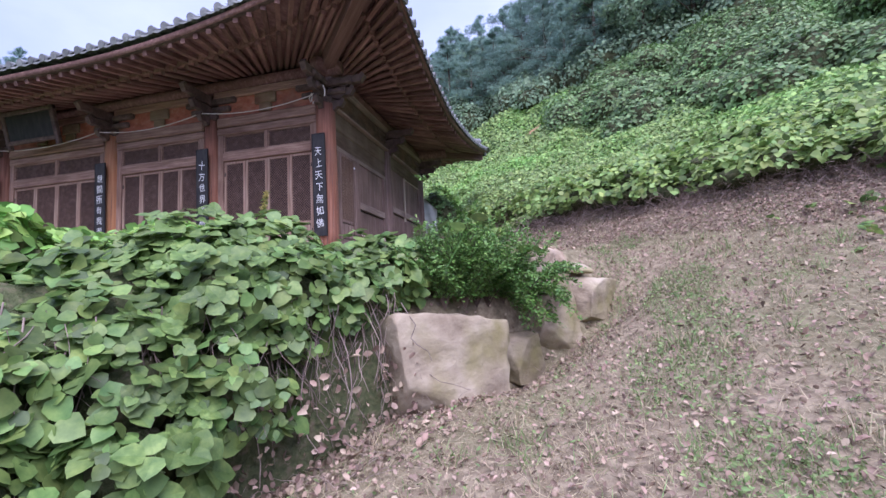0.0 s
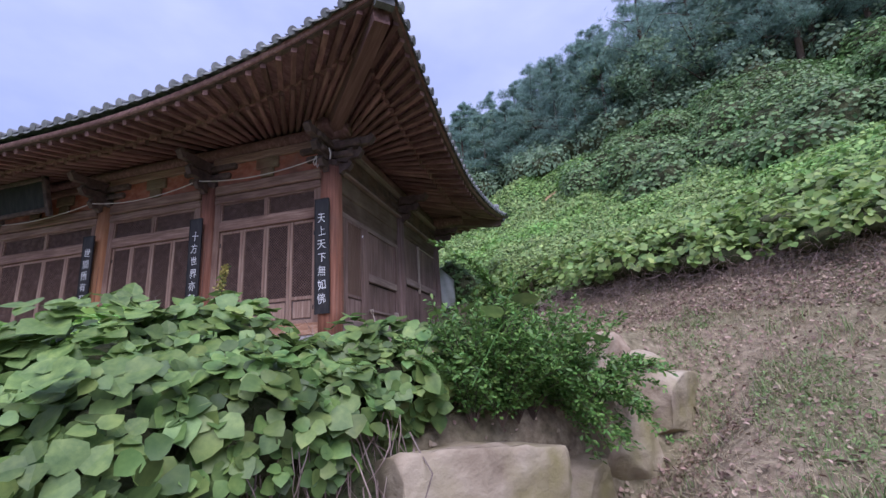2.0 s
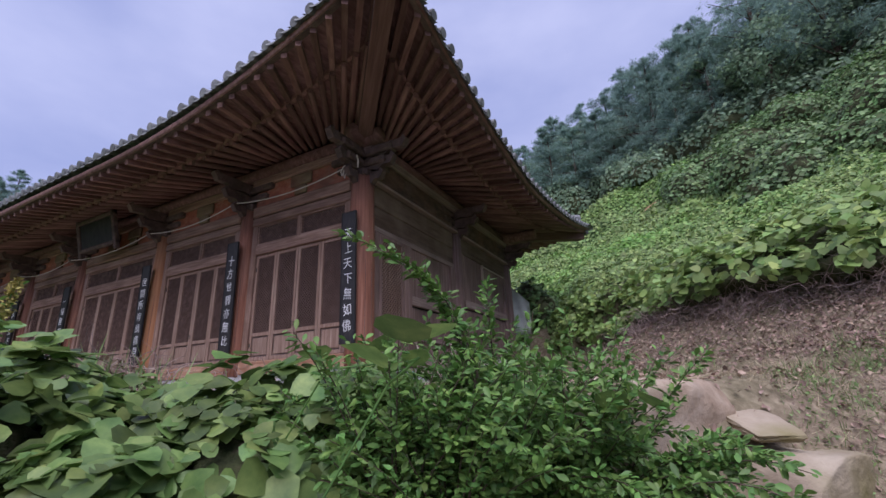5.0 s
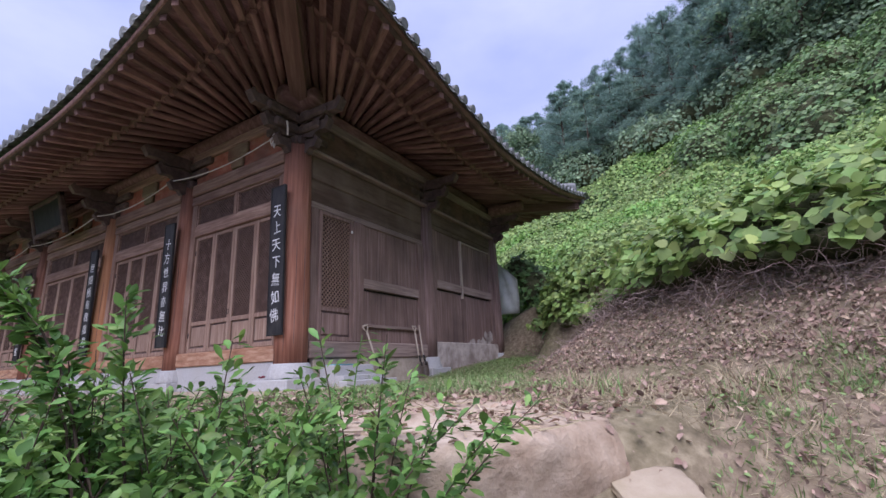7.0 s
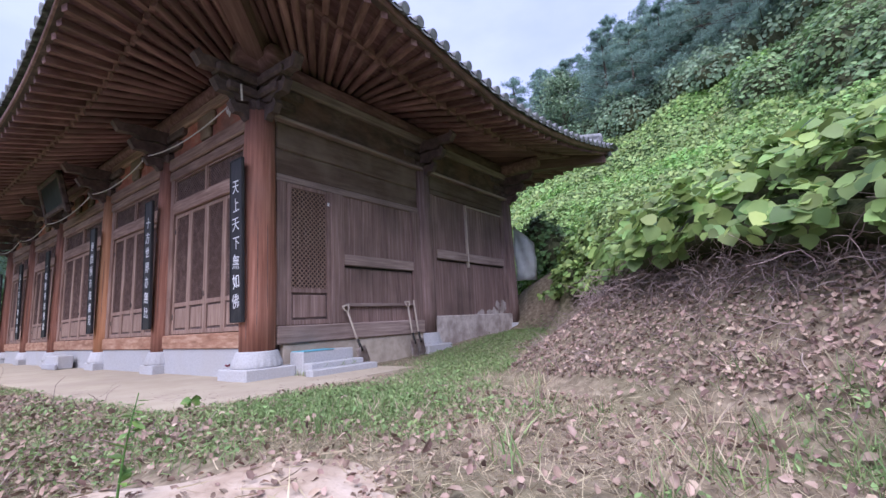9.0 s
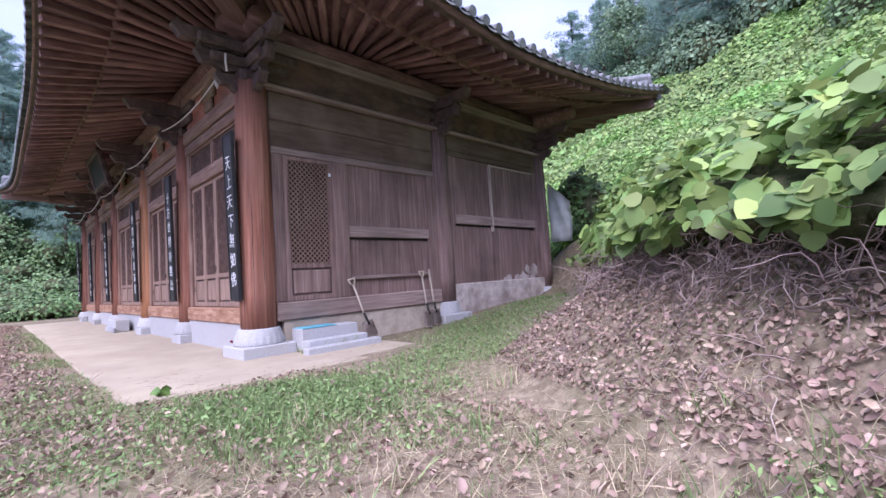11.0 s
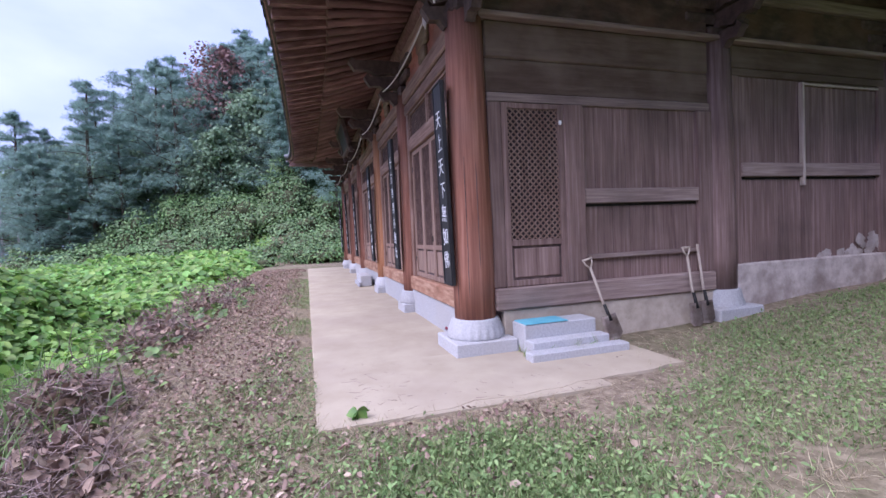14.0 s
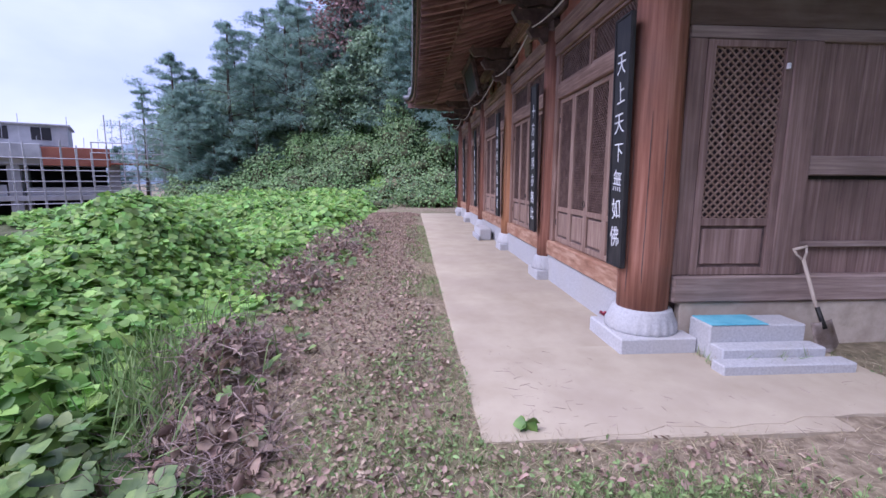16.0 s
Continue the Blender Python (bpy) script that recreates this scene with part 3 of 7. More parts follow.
def side_wall():
    x = EAST + 0.10
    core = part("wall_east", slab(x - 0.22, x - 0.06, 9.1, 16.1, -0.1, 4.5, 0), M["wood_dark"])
    tagged(core, "weathered plank side wall of the hall", "wall", kind="structure")
    P = lambda y0, y1, z0, z1, d=0.05, mat="wood_side_y", nm="rail", bv=0.01: part(nm, slab(x - 0.06, x + d, y0, y1, z0, z1, bv), M[mat], hall)
    # first bay with the small lattice door
    P(9.2, 12.4, 0.42, 0.68, 0.08, nm="sill_beam", bv=0.02)
    P(9.2, 12.4, 2.80, 2.91, 0.025)
    P(9.2, 12.4, 3.30, 3.72, 0.012, "wood_board", "tie_beam", 0.02)
    P(9.2, 9.36, 0.68, 2.80, 0.04, "wood_side_z", "jamb")
    P(10.165, 10.43, 0.68, 2.80, 0.055, "wood_side_z", "jamb")
    P(12.17, 12.42, 0.68, 2.80, 0.035, "wood_side_z", "jamb")
    P(10.43, 12.17, 1.62, 1.80, 0.045)
    P(10.43, 12.17, 0.94, 1.00, 0.03)
    # black strip paints the shadow in the gap below the rail
    part("shadow_gap", slab(x - 0.05, x - 0.02, 10.43, 12.17, 1.585, 1.62, 0), M["iron"], hall)
    leaf_door(0.0, 0.80, 0.685, 2.79, pose(x + 0.015, 9.362, 0, 0, 0, 90), hall, M["wood_side_z"], 1.22, 0.075, label="small grey lattice side door, shut", pitch=0.076, lattice_mat=M["wood_stile"], strip=0.013)
    part("knob", slab(x + 0.045, x + 0.075, 10.09, 10.12, 2.55, 2.60, 0.006), M["ink_white"], hall, "small white latch")
    planks(10.43, 12.17, 1.80, 2.80, x - 0.01, hall, 8, M["wood_side_z"])
    planks(10.43, 12.17, 1.00, 1.585, x - 0.015, hall, 8, M["wood_side_z"])
    planks(10.43, 12.17, 0.68, 0.94, x - 0.02, hall, 6, M["wood_side_z"])
    P(9.2, 12.4, 2.914, 3.296, -0.004, "wood_board", "board")
    part("plinth_wall", slab(x - 0.05, x + 0.045, 9.3, 12.5, -0.1, 0.42, 0.01), M["plaster"], hall, "tan lime-plastered plinth")
    # second bay
    P(12.8, 15.9, 3.30, 3.40, 0.02, "wood_board")
    P(12.8, 15.9, 3.404, 3.72, 0.012, "wood_board", "tie_beam", 0.02)
    P(12.8, 12.93, 0.74, 3.30, 0.03, "wood_side_z", "jamb")
    P(15.72, 15.9, 0.74, 3.30, 0.03, "wood_side_z", "jamb")
    P(12.93, 15.72, 1.93, 2.12, 0.05)
    # same painted shadow line below this bay's rail
    part("shadow_gap", slab(x - 0.05, x - 0.02, 12.93, 15.72, 1.895, 1.93, 0), M["iron"], hall)
    planks(12.93, 15.72, 2.12, 3.30, x - 0.01, hall, 12, M["wood_side_z"])
    planks(12.93, 15.72, 0.74, 1.895, x - 0.015, hall, 12, M["wood_side_z"])
    part("batten", slab(x - 0.005, x + 0.065, 14.06, 14.10, 1.80, 3.27, 0.006), M["shovel_wood"], hall, "pale loose batten")
    part("plinth_wall", slab(x - 0.05, x + 0.06, 12.8, 16.0, -0.1, 0.74, 0.02), M["plaster_pale"], hall, "pale peeling plaster plinth")
    bm = bmesh.new()
    r = random.Random(8)
    for k in range(34):
        yy = 15.9 - 1.5 * r.random() ** 1.6
        zz = 0.74 + (0.42 * (1 - (15.9 - yy) / 1.5)) * r.random()
        q = r.uniform(0.03, 0.09)
        n = 7
        ring = [bm.verts.new((x + 0.004, yy + q * 1.3 * math.cos(6.283 * i / n) * r.uniform(0.6, 1.2), zz + q * math.sin(6.283 * i / n) * r.uniform(0.6, 1.2))) for i in range(n)]
        top = bm.verts.new((x + 0.012, yy, zz))
        for i in range(n):
            bm.faces.new((ring[i], ring[(i + 1) % n], top))
    flakes = part("plaster_flaking", bm, M["plaster_pale"], hall, "flaking plaster left on the boards")
    flakes["kind"] = "stuff"
    part("batten", slab(x + 0.0, x + 0.035, 14.10, 15.72, 3.235, 3.265, 0.004), M["shovel_wood"], hall, "pale thin strip along the panel's top")
    # painted boards and plate over both bays
    for a, b in ((9.2, 12.4), (12.8, 15.9)):
        part("frieze_board", slab(x - 0.05, x + 0.0, a, b, 3.78, 4.34, 0), M["frieze_dark"], hall, "faded painted frieze board with flaking colour")
        part("frieze_ledge", slab(x - 0.05, x + 0.12, a - 0.1, b + 0.1, 3.72, 3.78, 0.012), M["wood_side_y"], hall)
        part("purlin_support", slab(x - 0.12, x + 0.08, a - 0.2, b + 0.2, 4.30, 4.46, 0.02), M["wood_side_y"], hall)


side_wall()
back = part("wall_north", slab(-20.5, -4.7, 16.05, 16.2, -0.1, 4.5, 0), M["wood_side_z"])
tagged(back, "plain weathered back wall of the hall", "wall", kind="structure")
westw = part("wall_west", slab(-20.5, -20.35, 9.0, 16.1, -0.1, 4.5, 0), M["wood_side_z"])
tagged(westw, "plain weathered end wall of the hall", "wall", kind="structure")
inner = part("floor", slab(-20.3, -4.9, 9.15, 16.0, 0.3, 0.4, 0), M["wood_dark"])
tagged(inner, "dark timber floor inside the hall", "floor", kind="structure")
screen = part("wall_south", slab(-20.4, -4.8, 9.09, 9.2, 0.4, 4.5, 0), M["wood_dark"])
tagged(screen, "dark boarding behind the doors of the front", "wall", kind="structure")


def bracket(x, y, rot, parent=hall, s=1.0):
    """Winged bracket arms over a column, carved in stepped curls."""
    bm = bmesh.new()
    for k, (z0, z1, ln, w) in enumerate(((3.62, 3.84, 0.42, 0.11), (3.86, 4.10, 0.66, 0.12), (4.12, 4.36, 0.92, 0.13))):
        pts = [(-0.1, z1), (-ln * 0.6, z1 + 0.0), (-ln * 0.95, z1 - 0.02), (-ln, z1 + 0.05), (-ln - 0.07, z1 - 0.04), (-ln * 0.97, z0 + 0.06),
               (-ln * 0.72, z0 + 0.07), (-ln * 0.55, z0 - 0.01), (-ln * 0.3, z0 + 0.04), (-0.1, z0)]
        a = [bm.verts.new((-w / 2, u, v)) for u, v in pts]
        b = [bm.verts.new((w / 2, u, v)) for u, v in pts]
        bm.faces.new(a)
        bm.faces.new(b[::-1])
        for q in range(len(pts)):
            bm.faces.new((a[q], b[q], b[(q + 1) % len(pts)], a[(q + 1) % len(pts)]))
    slab(-0.2, 0.2, -0.16, 0.2, 3.76, 3.92, 0.03, bm)
    slab(-0.55, 0.55, -0.125, 0.1, 3.96, 4.10, 0.03, bm)
    slab(-0.7, 0.7, -0.135, 0.1, 4.16, 4.30, 0.03, bm)
    bmesh.ops.recalc_face_normals(bm, faces=bm.faces[:])
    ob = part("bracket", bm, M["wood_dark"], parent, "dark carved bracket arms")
    ob.matrix_basis = pose(x, y, 0, 0, 0, rot)
    return ob


for i, x in enumerate(COL_X):
    bracket(x, FRONT, 0)
for y in COL_Y[:2]:
    bracket(EAST, y, 90)
bracket(EAST, COL_Y[2], 90)
part("purlin", tube(bmesh.new(), [(-20.8, FRONT, 4.60), (-4.35, FRONT, 4.60)], 0.15, 16), M["wood_eave"], hall, smooth=True)
part("purlin", tube(bmesh.new(), [(EAST, 8.6, 4.603), (EAST, 16.5, 4.603)], 0.15, 16), M["wood_eave"], hall, smooth=True)
part("purlin", tube(bmesh.new(), [(-21.6, 16.1, 4.60), (-3.6, 16.1, 4.60)], 0.15, 16), M["wood_eave"], hall, smooth=True)
part("purlin", tube(bmesh.new(), [(-20.4, 7.85, 4.60), (-20.4, 17.2, 4.60)], 0.15, 16), M["wood_eave"], hall, smooth=True)

# ---- roof ----
RX, RY, HX, HY = -12.575, 12.55, 10.2, 6.1     # centre and half sizes of the eaves' plan, tip to tip
EAVE_Z, TIP_LIFT, INSET, REACH = 4.42, 0.85, 0.42, 7.5


def lift(q):
    return np.clip(1 - np.asarray(q, float) / REACH, 0, 1) ** 2.2


def eave_point(side, a):
    """A point of the eaves' edge: side 0 front, 1 east, 2 back, 3 west; a from -1 to 1 along it."""
    half = HX if side in (0, 2) else HY
    q = half * (1 - abs(a))
    k = float(lift(q))
    o = (INSET if side in (0, 2) else 0.22) * (1 - k)
    z = EAVE_Z + TIP_LIFT * k
    if side == 0:
        return Vector((RX + a * HX, RY - HY + o, z))
    if side == 2:
        return Vector((RX - a * HX, RY + HY - o, z))
    if side == 1:
        return Vector((RX + HX - o, RY + a * HY, z))
    return Vector((RX - HX + o, RY - a * HY, z))


def root_point(side, a):
    """Where the rafter that ends at eave_point(side, a) crosses the wall plate; towards the corners the rafters fan out."""
    half, wall = (HX, abs(COL_X[0] - COL_X[5]) / 2) if side in (0, 2) else (HY, (COL_Y[2] - COL_Y[0]) / 2)
    fan = wall - 2.6
    u = abs(a) * half
    if u > fan:
        u = fan + (u - fan) * (wall - 0.12 - fan) / (half - fan)
    u = math.copysign(u, a)
    z = 4.80 + 0.06 * float(lift(half * (1 - abs(a))))
    cx, cy = (COL_X[0] + COL_X[5]) / 2, (COL_Y[0] + COL_Y[2]) / 2
    if side == 0:
        return Vector((cx + u, COL_Y[0], z))
    if side == 2:
        return Vector((cx - u, COL_Y[2], z))
    if side == 1:
        return Vector((COL_X[0], cy + u, z))
    return Vector((COL_X[5], cy - u, z))


def along(p, q):
    """A pose whose y axis runs from p to q, with y scaled to the distance."""
    d = q - p
    ln = d.length
    yv = d / ln
    xv = yv.cross(Vector((0, 0, 1))).normalized()
    zv = xv.cross(yv)
    m = Matrix((xv, yv, zv)).transposed().to_4x4()
    m.translation = p
    return m @ Matrix.Diagonal((1, ln, 1, 1))


def unit_log():
    bm = tube(bmesh.new(), [(0, 0, 0), (0, 0.5, 0), (0, 1, 0)], [0.062, 0.062, 0.052], 10)
    return bm


log_me = bpy.data.meshes.new("rafter")
bmx = unit_log()
bmx.to_mesh(log_me)
bmx.free()
for p in log_me.polygons:
    p.use_smooth = len(p.vertices) == 4
fly_me = bpy.data.meshes.new("flying_rafter")
bmx = slab(-0.045, 0.045, 0, 1, -0.05, 0.05, 0)
bmx.to_mesh(fly_me)
bmx.free()
log_me.materials.append(M["wood_eave"])
fly_me.materials.append(M["wood_eave"])
roof = link_mesh("roof", bpy.data.meshes.new("roof"), None, hall, "grey tiled roof with upswept corners")
LOG_END = 0.62
for side in range(4):
    half = HX if side in (0, 2) else HY
    n = int(2 * half / 0.31)
    for k in range(n):
        a = -1 + 2 * (k + 0.5) / n
        e, r0 = eave_point(side, a), root_point(side, a)
        inner_end = r0 + (r0 - e) * 0.12 + Vector((0, 0, 0.03))
        # round rafter, then the square flying rafter that lifts towards the eaves' edge
        mid = r0.lerp(e, LOG_END)
        mid.z = r0.z + (e.z - 0.16 - r0.z) * 0.80
        fly0 = r0.lerp(e, LOG_END - 0.10)
        fly0.z = r0.z + (mid.z - r0.z) * 0.82 + 0.115
        fly1 = r0.lerp(e, 0.965)
        fly1.z = e.z - 0.075
        link_mesh("rafter", log_me, None, hall, m=along(inner_end, mid))
        link_mesh("flying_rafter", fly_me, None, hall, m=along(fly0, fly1))

# boards over the rafters, battens at the two edges
for side in range(4):
    half = HX if side in (0, 2) else HY
    n = int(2 * half / 0.31) * 2
    v, f = [], []
    ws = 6
    for k in range(n + 1):
        a = -1 + 2 * k / n
        e, r0 = eave_point(side, a), root_point(side, a)
        mid = r0.lerp(e, LOG_END)
        mid.z = r0.z + (e.z - 0.16 - r0.z) * 0.80
        back0 = r0 + (r0 - e) * 0.12
        v += [back0 + Vector((0, 0, 0.10)), r0 + Vector((0, 0, 0.066)), mid + Vector((0, 0, 0.062)),
              mid + Vector((0, 0, 0.19)), e + Vector((0, 0, -0.02)), e + Vector((0, 0, 0.10))]
    for k in range(n):
        for j in range(ws - 1):
            b0 = k * ws + j
            f.append((b0, b0 + 1, b0 + ws + 1, b0 + ws))
    arrays("eave_lining", np.array([tuple(p) for p in v]), np.array(f), M["wood_eave"], hall, "dark red boarding over the rafters")
    bm = bmesh.new()
    tube(bm, [eave_point(side, -1 + 2 * k / 40).lerp(root_point(side, -1 + 2 * k / 40), 0.03) + Vector((0, 0, 0.0)) for k in range(41)], 0.055, 4)
    part("eave_batten", bm, M["wood_dark"], hall)
    bm = bmesh.new()
    pts = []
    for k in range(41):
        a = -1 + 2 * k / 40
        e, r0 = eave_point(side, a), root_point(side, a)
        mid = r0.lerp(e, LOG_END - 0.015)
        mid.z = r0.z + (e.z - 0.16 - r0.z) * 0.80 + 0.085
        pts.append(mid)
    tube(bm, pts, 0.045, 4)
    part("rafter_batten", bm, M["wood_eave"], hall)


def roof_z(x, y):
    """Height of the roof's tile bed: concave slopes from the eaves to a level ridge."""
    X, Y = abs(x - RX), abs(y - RY)
    dx, dy = HX - X, HY - Y
    d, q = (dy, dx) if dy < dx else (dx, dy)
    k = float(lift(max(q, d)))
    t = max(0.0, d) / HY
    return EAVE_Z + 0.10 + TIP_LIFT * k * (1 - t) ** 2 + 3.5 * (0.62 * t + 0.38 * t * t)


def tile_rows(side):
    """Rounded cover tiles in rows up one slope over a bed of pan tiles; the row's front tile has a round end."""
    half = HX if side in (0, 2) else HY
    n = int(2 * half / 0.31)
    v, f = [], []
    bed_v, bed_f = [], []
    ends = []
    prof = [(-0.085, 0.0), (-0.07, 0.055), (-0.03, 0.088), (0.03, 0.088), (0.07, 0.055), (0.085, 0.0)]
    for k in range(n):
        a = -1 + 2 * (k + 0.5) / n
        e = eave_point(side, a)
        reach = min(half * (1 - abs(a)), HY) if side in (0, 2) else half * (1 - abs(a))
        inset = abs(e.y - (RY - HY)) if side == 0 else abs(e.y - (RY + HY)) if side == 2 else abs(e.x - (RX + HX)) if side == 1 else abs(e.x - (RX - HX))
        dirn = {0: Vector((0, 1, 0)), 1: Vector((-1, 0, 0)), 2: Vector((0, -1, 0)), 3: Vector((1, 0, 0))}[side]
        cross = Vector((-dirn.y, dirn.x, 0))
        ln = max(0.25, reach - inset)
        m = max(2, int(ln / 0.32))
        base = len(v)
        for j in range(m + 1):
            p = e + dirn * (ln * j / m - (0.06 if j == 0 else 0))
            z = roof_z(p.x, p.y) + (0.012 if j % 2 else 0.0)
            for u, h in prof:
                v.append((*(p + cross * u).xy, z + h))
        for j in range(m):
            for q in range(len(prof) - 1):
                b0 = base + j * len(prof) + q
                f.append((b0, b0 + 1, b0 + len(prof) + 1, b0 + len(prof)))
        base = len(bed_v)
        for j in range(m + 1):
            p = e + dirn * (ln * j / m - (0.04 if j == 0 else 0))
            z = roof_z(p.x, p.y)
            for u, h in ((-0.17, 0.03), (-0.08, 0.0), (0.08, 0.0), (0.17, 0.03)):
                bed_v.append((*(p + cross * u).xy, z + h))
        for j in range(m):
            for q in range(3):
                b0 = base + j * 4 + q
                bed_f.append((b0, b0 + 1, b0 + 5, b0 + 4))
        ends.append((e, dirn, cross))
    tl = arrays("cover_tiles", v, f, M["tile"], roof, smooth=True)
    tl["kind"] = "stuff"
    bd = arrays("pan_tiles", bed_v, bed_f, M["tile"], roof)
    bd["kind"] = "stuff"
    cov = shared(("eave_tile",), lambda: tube(bmesh.new(), [(0, -0.075, 0.035), (0, 0.22, 0.06)], [0.082, 0.082], 12))
    pan = shared(("drip_tile",), drip_tile)
    for e, dirn, cross in ends:
        z = roof_z(e.x, e.y)
        yaw = math.degrees(math.atan2(dirn.y, dirn.x)) - 90
        link_mesh("eave_tile", cov, M["tile"], roof, m=pose(e.x, e.y, z - 0.02, 4, 0, yaw))
        o = cross * 0.155
        link_mesh("drip_tile", pan, M["tile"], roof, m=pose(e.x + o.x, e.y + o.y, z - 0.03, 0, 0, yaw))


def drip_tile():
    """A curved pan tile whose front lip hangs in a shallow arc."""
    bm = bmesh.new()
    top, low, bk = [], [], []
    for k in range(7):
        u = -0.14 + 0.28 * k / 6
        sag = 0.045 * (1 - (u / 0.14) ** 2)
        top.append(bm.verts.new((u, -0.05, 0.03 - sag)))
        low.append(bm.verts.new((u, -0.065, -0.02 - sag)))
        bk.append(bm.verts.new((u, 0.3, 0.07 - sag)))
    for k in range(6):
        bm.faces.new((low[k], low[k + 1], top[k + 1], top[k]))
        bm.faces.new((top[k], top[k + 1], bk[k + 1], bk[k]))
    return bm


for side in range(4):
    tile_rows(side)


def ridge(pts, w, h, name, mat=M["tile"]):
    """A stacked tile ridge: three courses of flat tiles under a round cap."""
    bm = bmesh.new()
    for c in range(3):
        ww = w * (1 - 0.06 * c)
        tube(bm, [Vector(p) + Vector((0, 0, h * (c + 0.4) / 4)) for p in pts], ww, 4)
    tube(bm, [Vector(p) + Vector((0, 0, h * 0.95)) for p in pts], w * 0.75, 10)
    return part(name, bm, mat, roof)


for sx in (-1, 1):
    for sy in (-1, 1):
        pts = []
        for k in range(15):
            t = 0.04 + 0.94 * k / 14
            x, y = RX + sx * (HX - HY * t), RY + sy * (HY - HY * t)
            pts.append((x, y, roof_z(x, y) + 0.02 + 0.10 * max(0, 1 - t * 6)))
        ridge(pts, 0.15, 0.26, "hip_ridge")
        # curled end tile of the hip and the great hip rafter below it, with its capped end
        tip = eave_point(0 if sy < 0 else 2, sx if sy < 0 else -sx)
        inn = Vector((COL_X[0] if sx > 0 else COL_X[5], COL_Y[0] if sy < 0 else COL_Y[2], 4.72))
        horn = lathe(bmesh.new(), 0, 0, [(0.10, 0.0), (0.13, 0.06), (0.10, 0.16), (0.12, 0.22), (0.06, 0.30), (0.02, 0.33)], 10)
        ho = part("ridge_end", horn, M["tile"], roof, smooth=True)
        ho.location = (tip.x - sx * 0.28, tip.y - sy * 0.28, tip.z + 0.18)
        d = (tip - inn)
        hip = slab(-0.13, 0.13, 0, 1, -0.17, 0.13, 0)
        ob = part("hip_rafter", hip, M["wood_eave"], hall)
        p0 = inn + Vector((0, 0, -0.02))
        ob.matrix_basis = along(p0 - d * 0.1, p0 + d * 0.90 + Vector((0, 0, -0.16)))
        cap = slab(-0.15, 0.15, 0.965, 1.0, -0.10, 0.16, 0)
        co = part("hip_rafter_cap", cap, M["tile"], hall, "grey tile cap on the hip rafter")
        co.matrix_basis = along(p0, p0 + d * 0.955 + Vector((0, 0, -0.06)))
ridge([(RX - HX + HY - 0.2, RY, roof_z(RX, RY)), (RX, RY, roof_z(RX, RY) - 0.05), (RX + HX - HY + 0.2, RY, roof_z(RX, RY))], 0.2, 0.5, "main_ridge")
ceil = part("ceiling", slab(-20.3, -4.85, 9.1, 16.0, 4.5, 4.55, 0), M["wood_dark"])
tagged(ceil, "dark boarded ceiling of the hall", "ceiling", kind="structure")

# ---- things on and round the hall ----


JIT = random.Random(3)


def glyphs(text, size, parent, x, z0, z1):
    """White brushed characters set one under the other."""
    n = len(text)
    for k, ch in enumerate(text):
        cu = bpy.data.curves.new("character", "FONT")
        cu.body, cu.size, cu.align_x, cu.align_y, cu.extrude, cu.offset = ch, size, "CENTER", "CENTER", 0.002, -0.0012
        tmp = bpy.data.objects.new("character", cu)
        scene.collection.objects.link(tmp)
        dg = bpy.context.evaluated_depsgraph_get()
        me = bpy.data.meshes.new_from_object(tmp.evaluated_get(dg))
        bpy.data.objects.remove(tmp)
        z = z1 - (z1 - z0) * (k + 0.5) / n
        me.materials.clear()
        link_mesh("character", me, M["ink_white"], parent, "white brushed character", pose(x + JIT.uniform(-0.012, 0.012), -0.024, z, 90, JIT.uniform(-7, 7), 0) @ Matrix.Diagonal((JIT.uniform(0.78, 0.95), JIT.uniform(0.95, 1.1), 1, 1)))


def placard(x, text, tilt=0.0):
    b = part("wooden_placard", slab(-0.155, 0.155, -0.02, 0.02, 0, 2.26, 0.006), M["board_black"])
    fr = bmesh.new()
    for u, v, s, t in ((-0.155, -0.135, 0.02, 2.24), (0.135, 0.155, 0.02, 2.24), (-0.155, 0.155, 0.0, 0.02), (-0.155, 0.155, 2.24, 2.26)):
        slab(u, v, -0.03, -0.02, s, t, 0.003, fr)
    part("rim", fr, M["board_black"], b)
    glyphs(text, 0.205, b, 0, 0.14, 1.98)
    b.matrix_basis = pose(x, FRONT - 0.275, 0.75, 1.2, tilt, 0)
    return tagged(b, "tall narrow black placard with white brushed characters, hung on a column", "placard", "placards on the columns")


VERSES = ("天上天下無如佛", "十方世界亦無比", "世間所有我盡見", "一切無有如佛者", "天上天下無如佛", "十方世界亦無比")
for x, verse in zip(COL_X, VERSES):
    placard(x - 0.02, verse)


def signboard():
    b = part("name_board", slab(-0.75, 0.75, -0.03, 0.03, 0, 0.62, 0.01), M["board_black"])
    fr = bmesh.new()
    for u, v, s, t in ((-0.87, 0.87, -0.1, 0.0), (-0.87, 0.87, 0.62, 0.72), (-0.87, -0.75, -0.22, 0.84), (0.75, 0.87, -0.22, 0.84)):
        slab(u, v, -0.07, 0.04, s, t, 0.02, fr)
    part("sign_frame", fr, M["wood_dark"], b, "dark carved frame with winged ends")
    b.matrix_basis = pose((COL_X[2] + COL_X[3]) / 2, FRONT - 0.62, 3.78, 14, 0, 0)
    return tagged(b, "dark framed name board hung under the eaves", "signboard")


signboard()


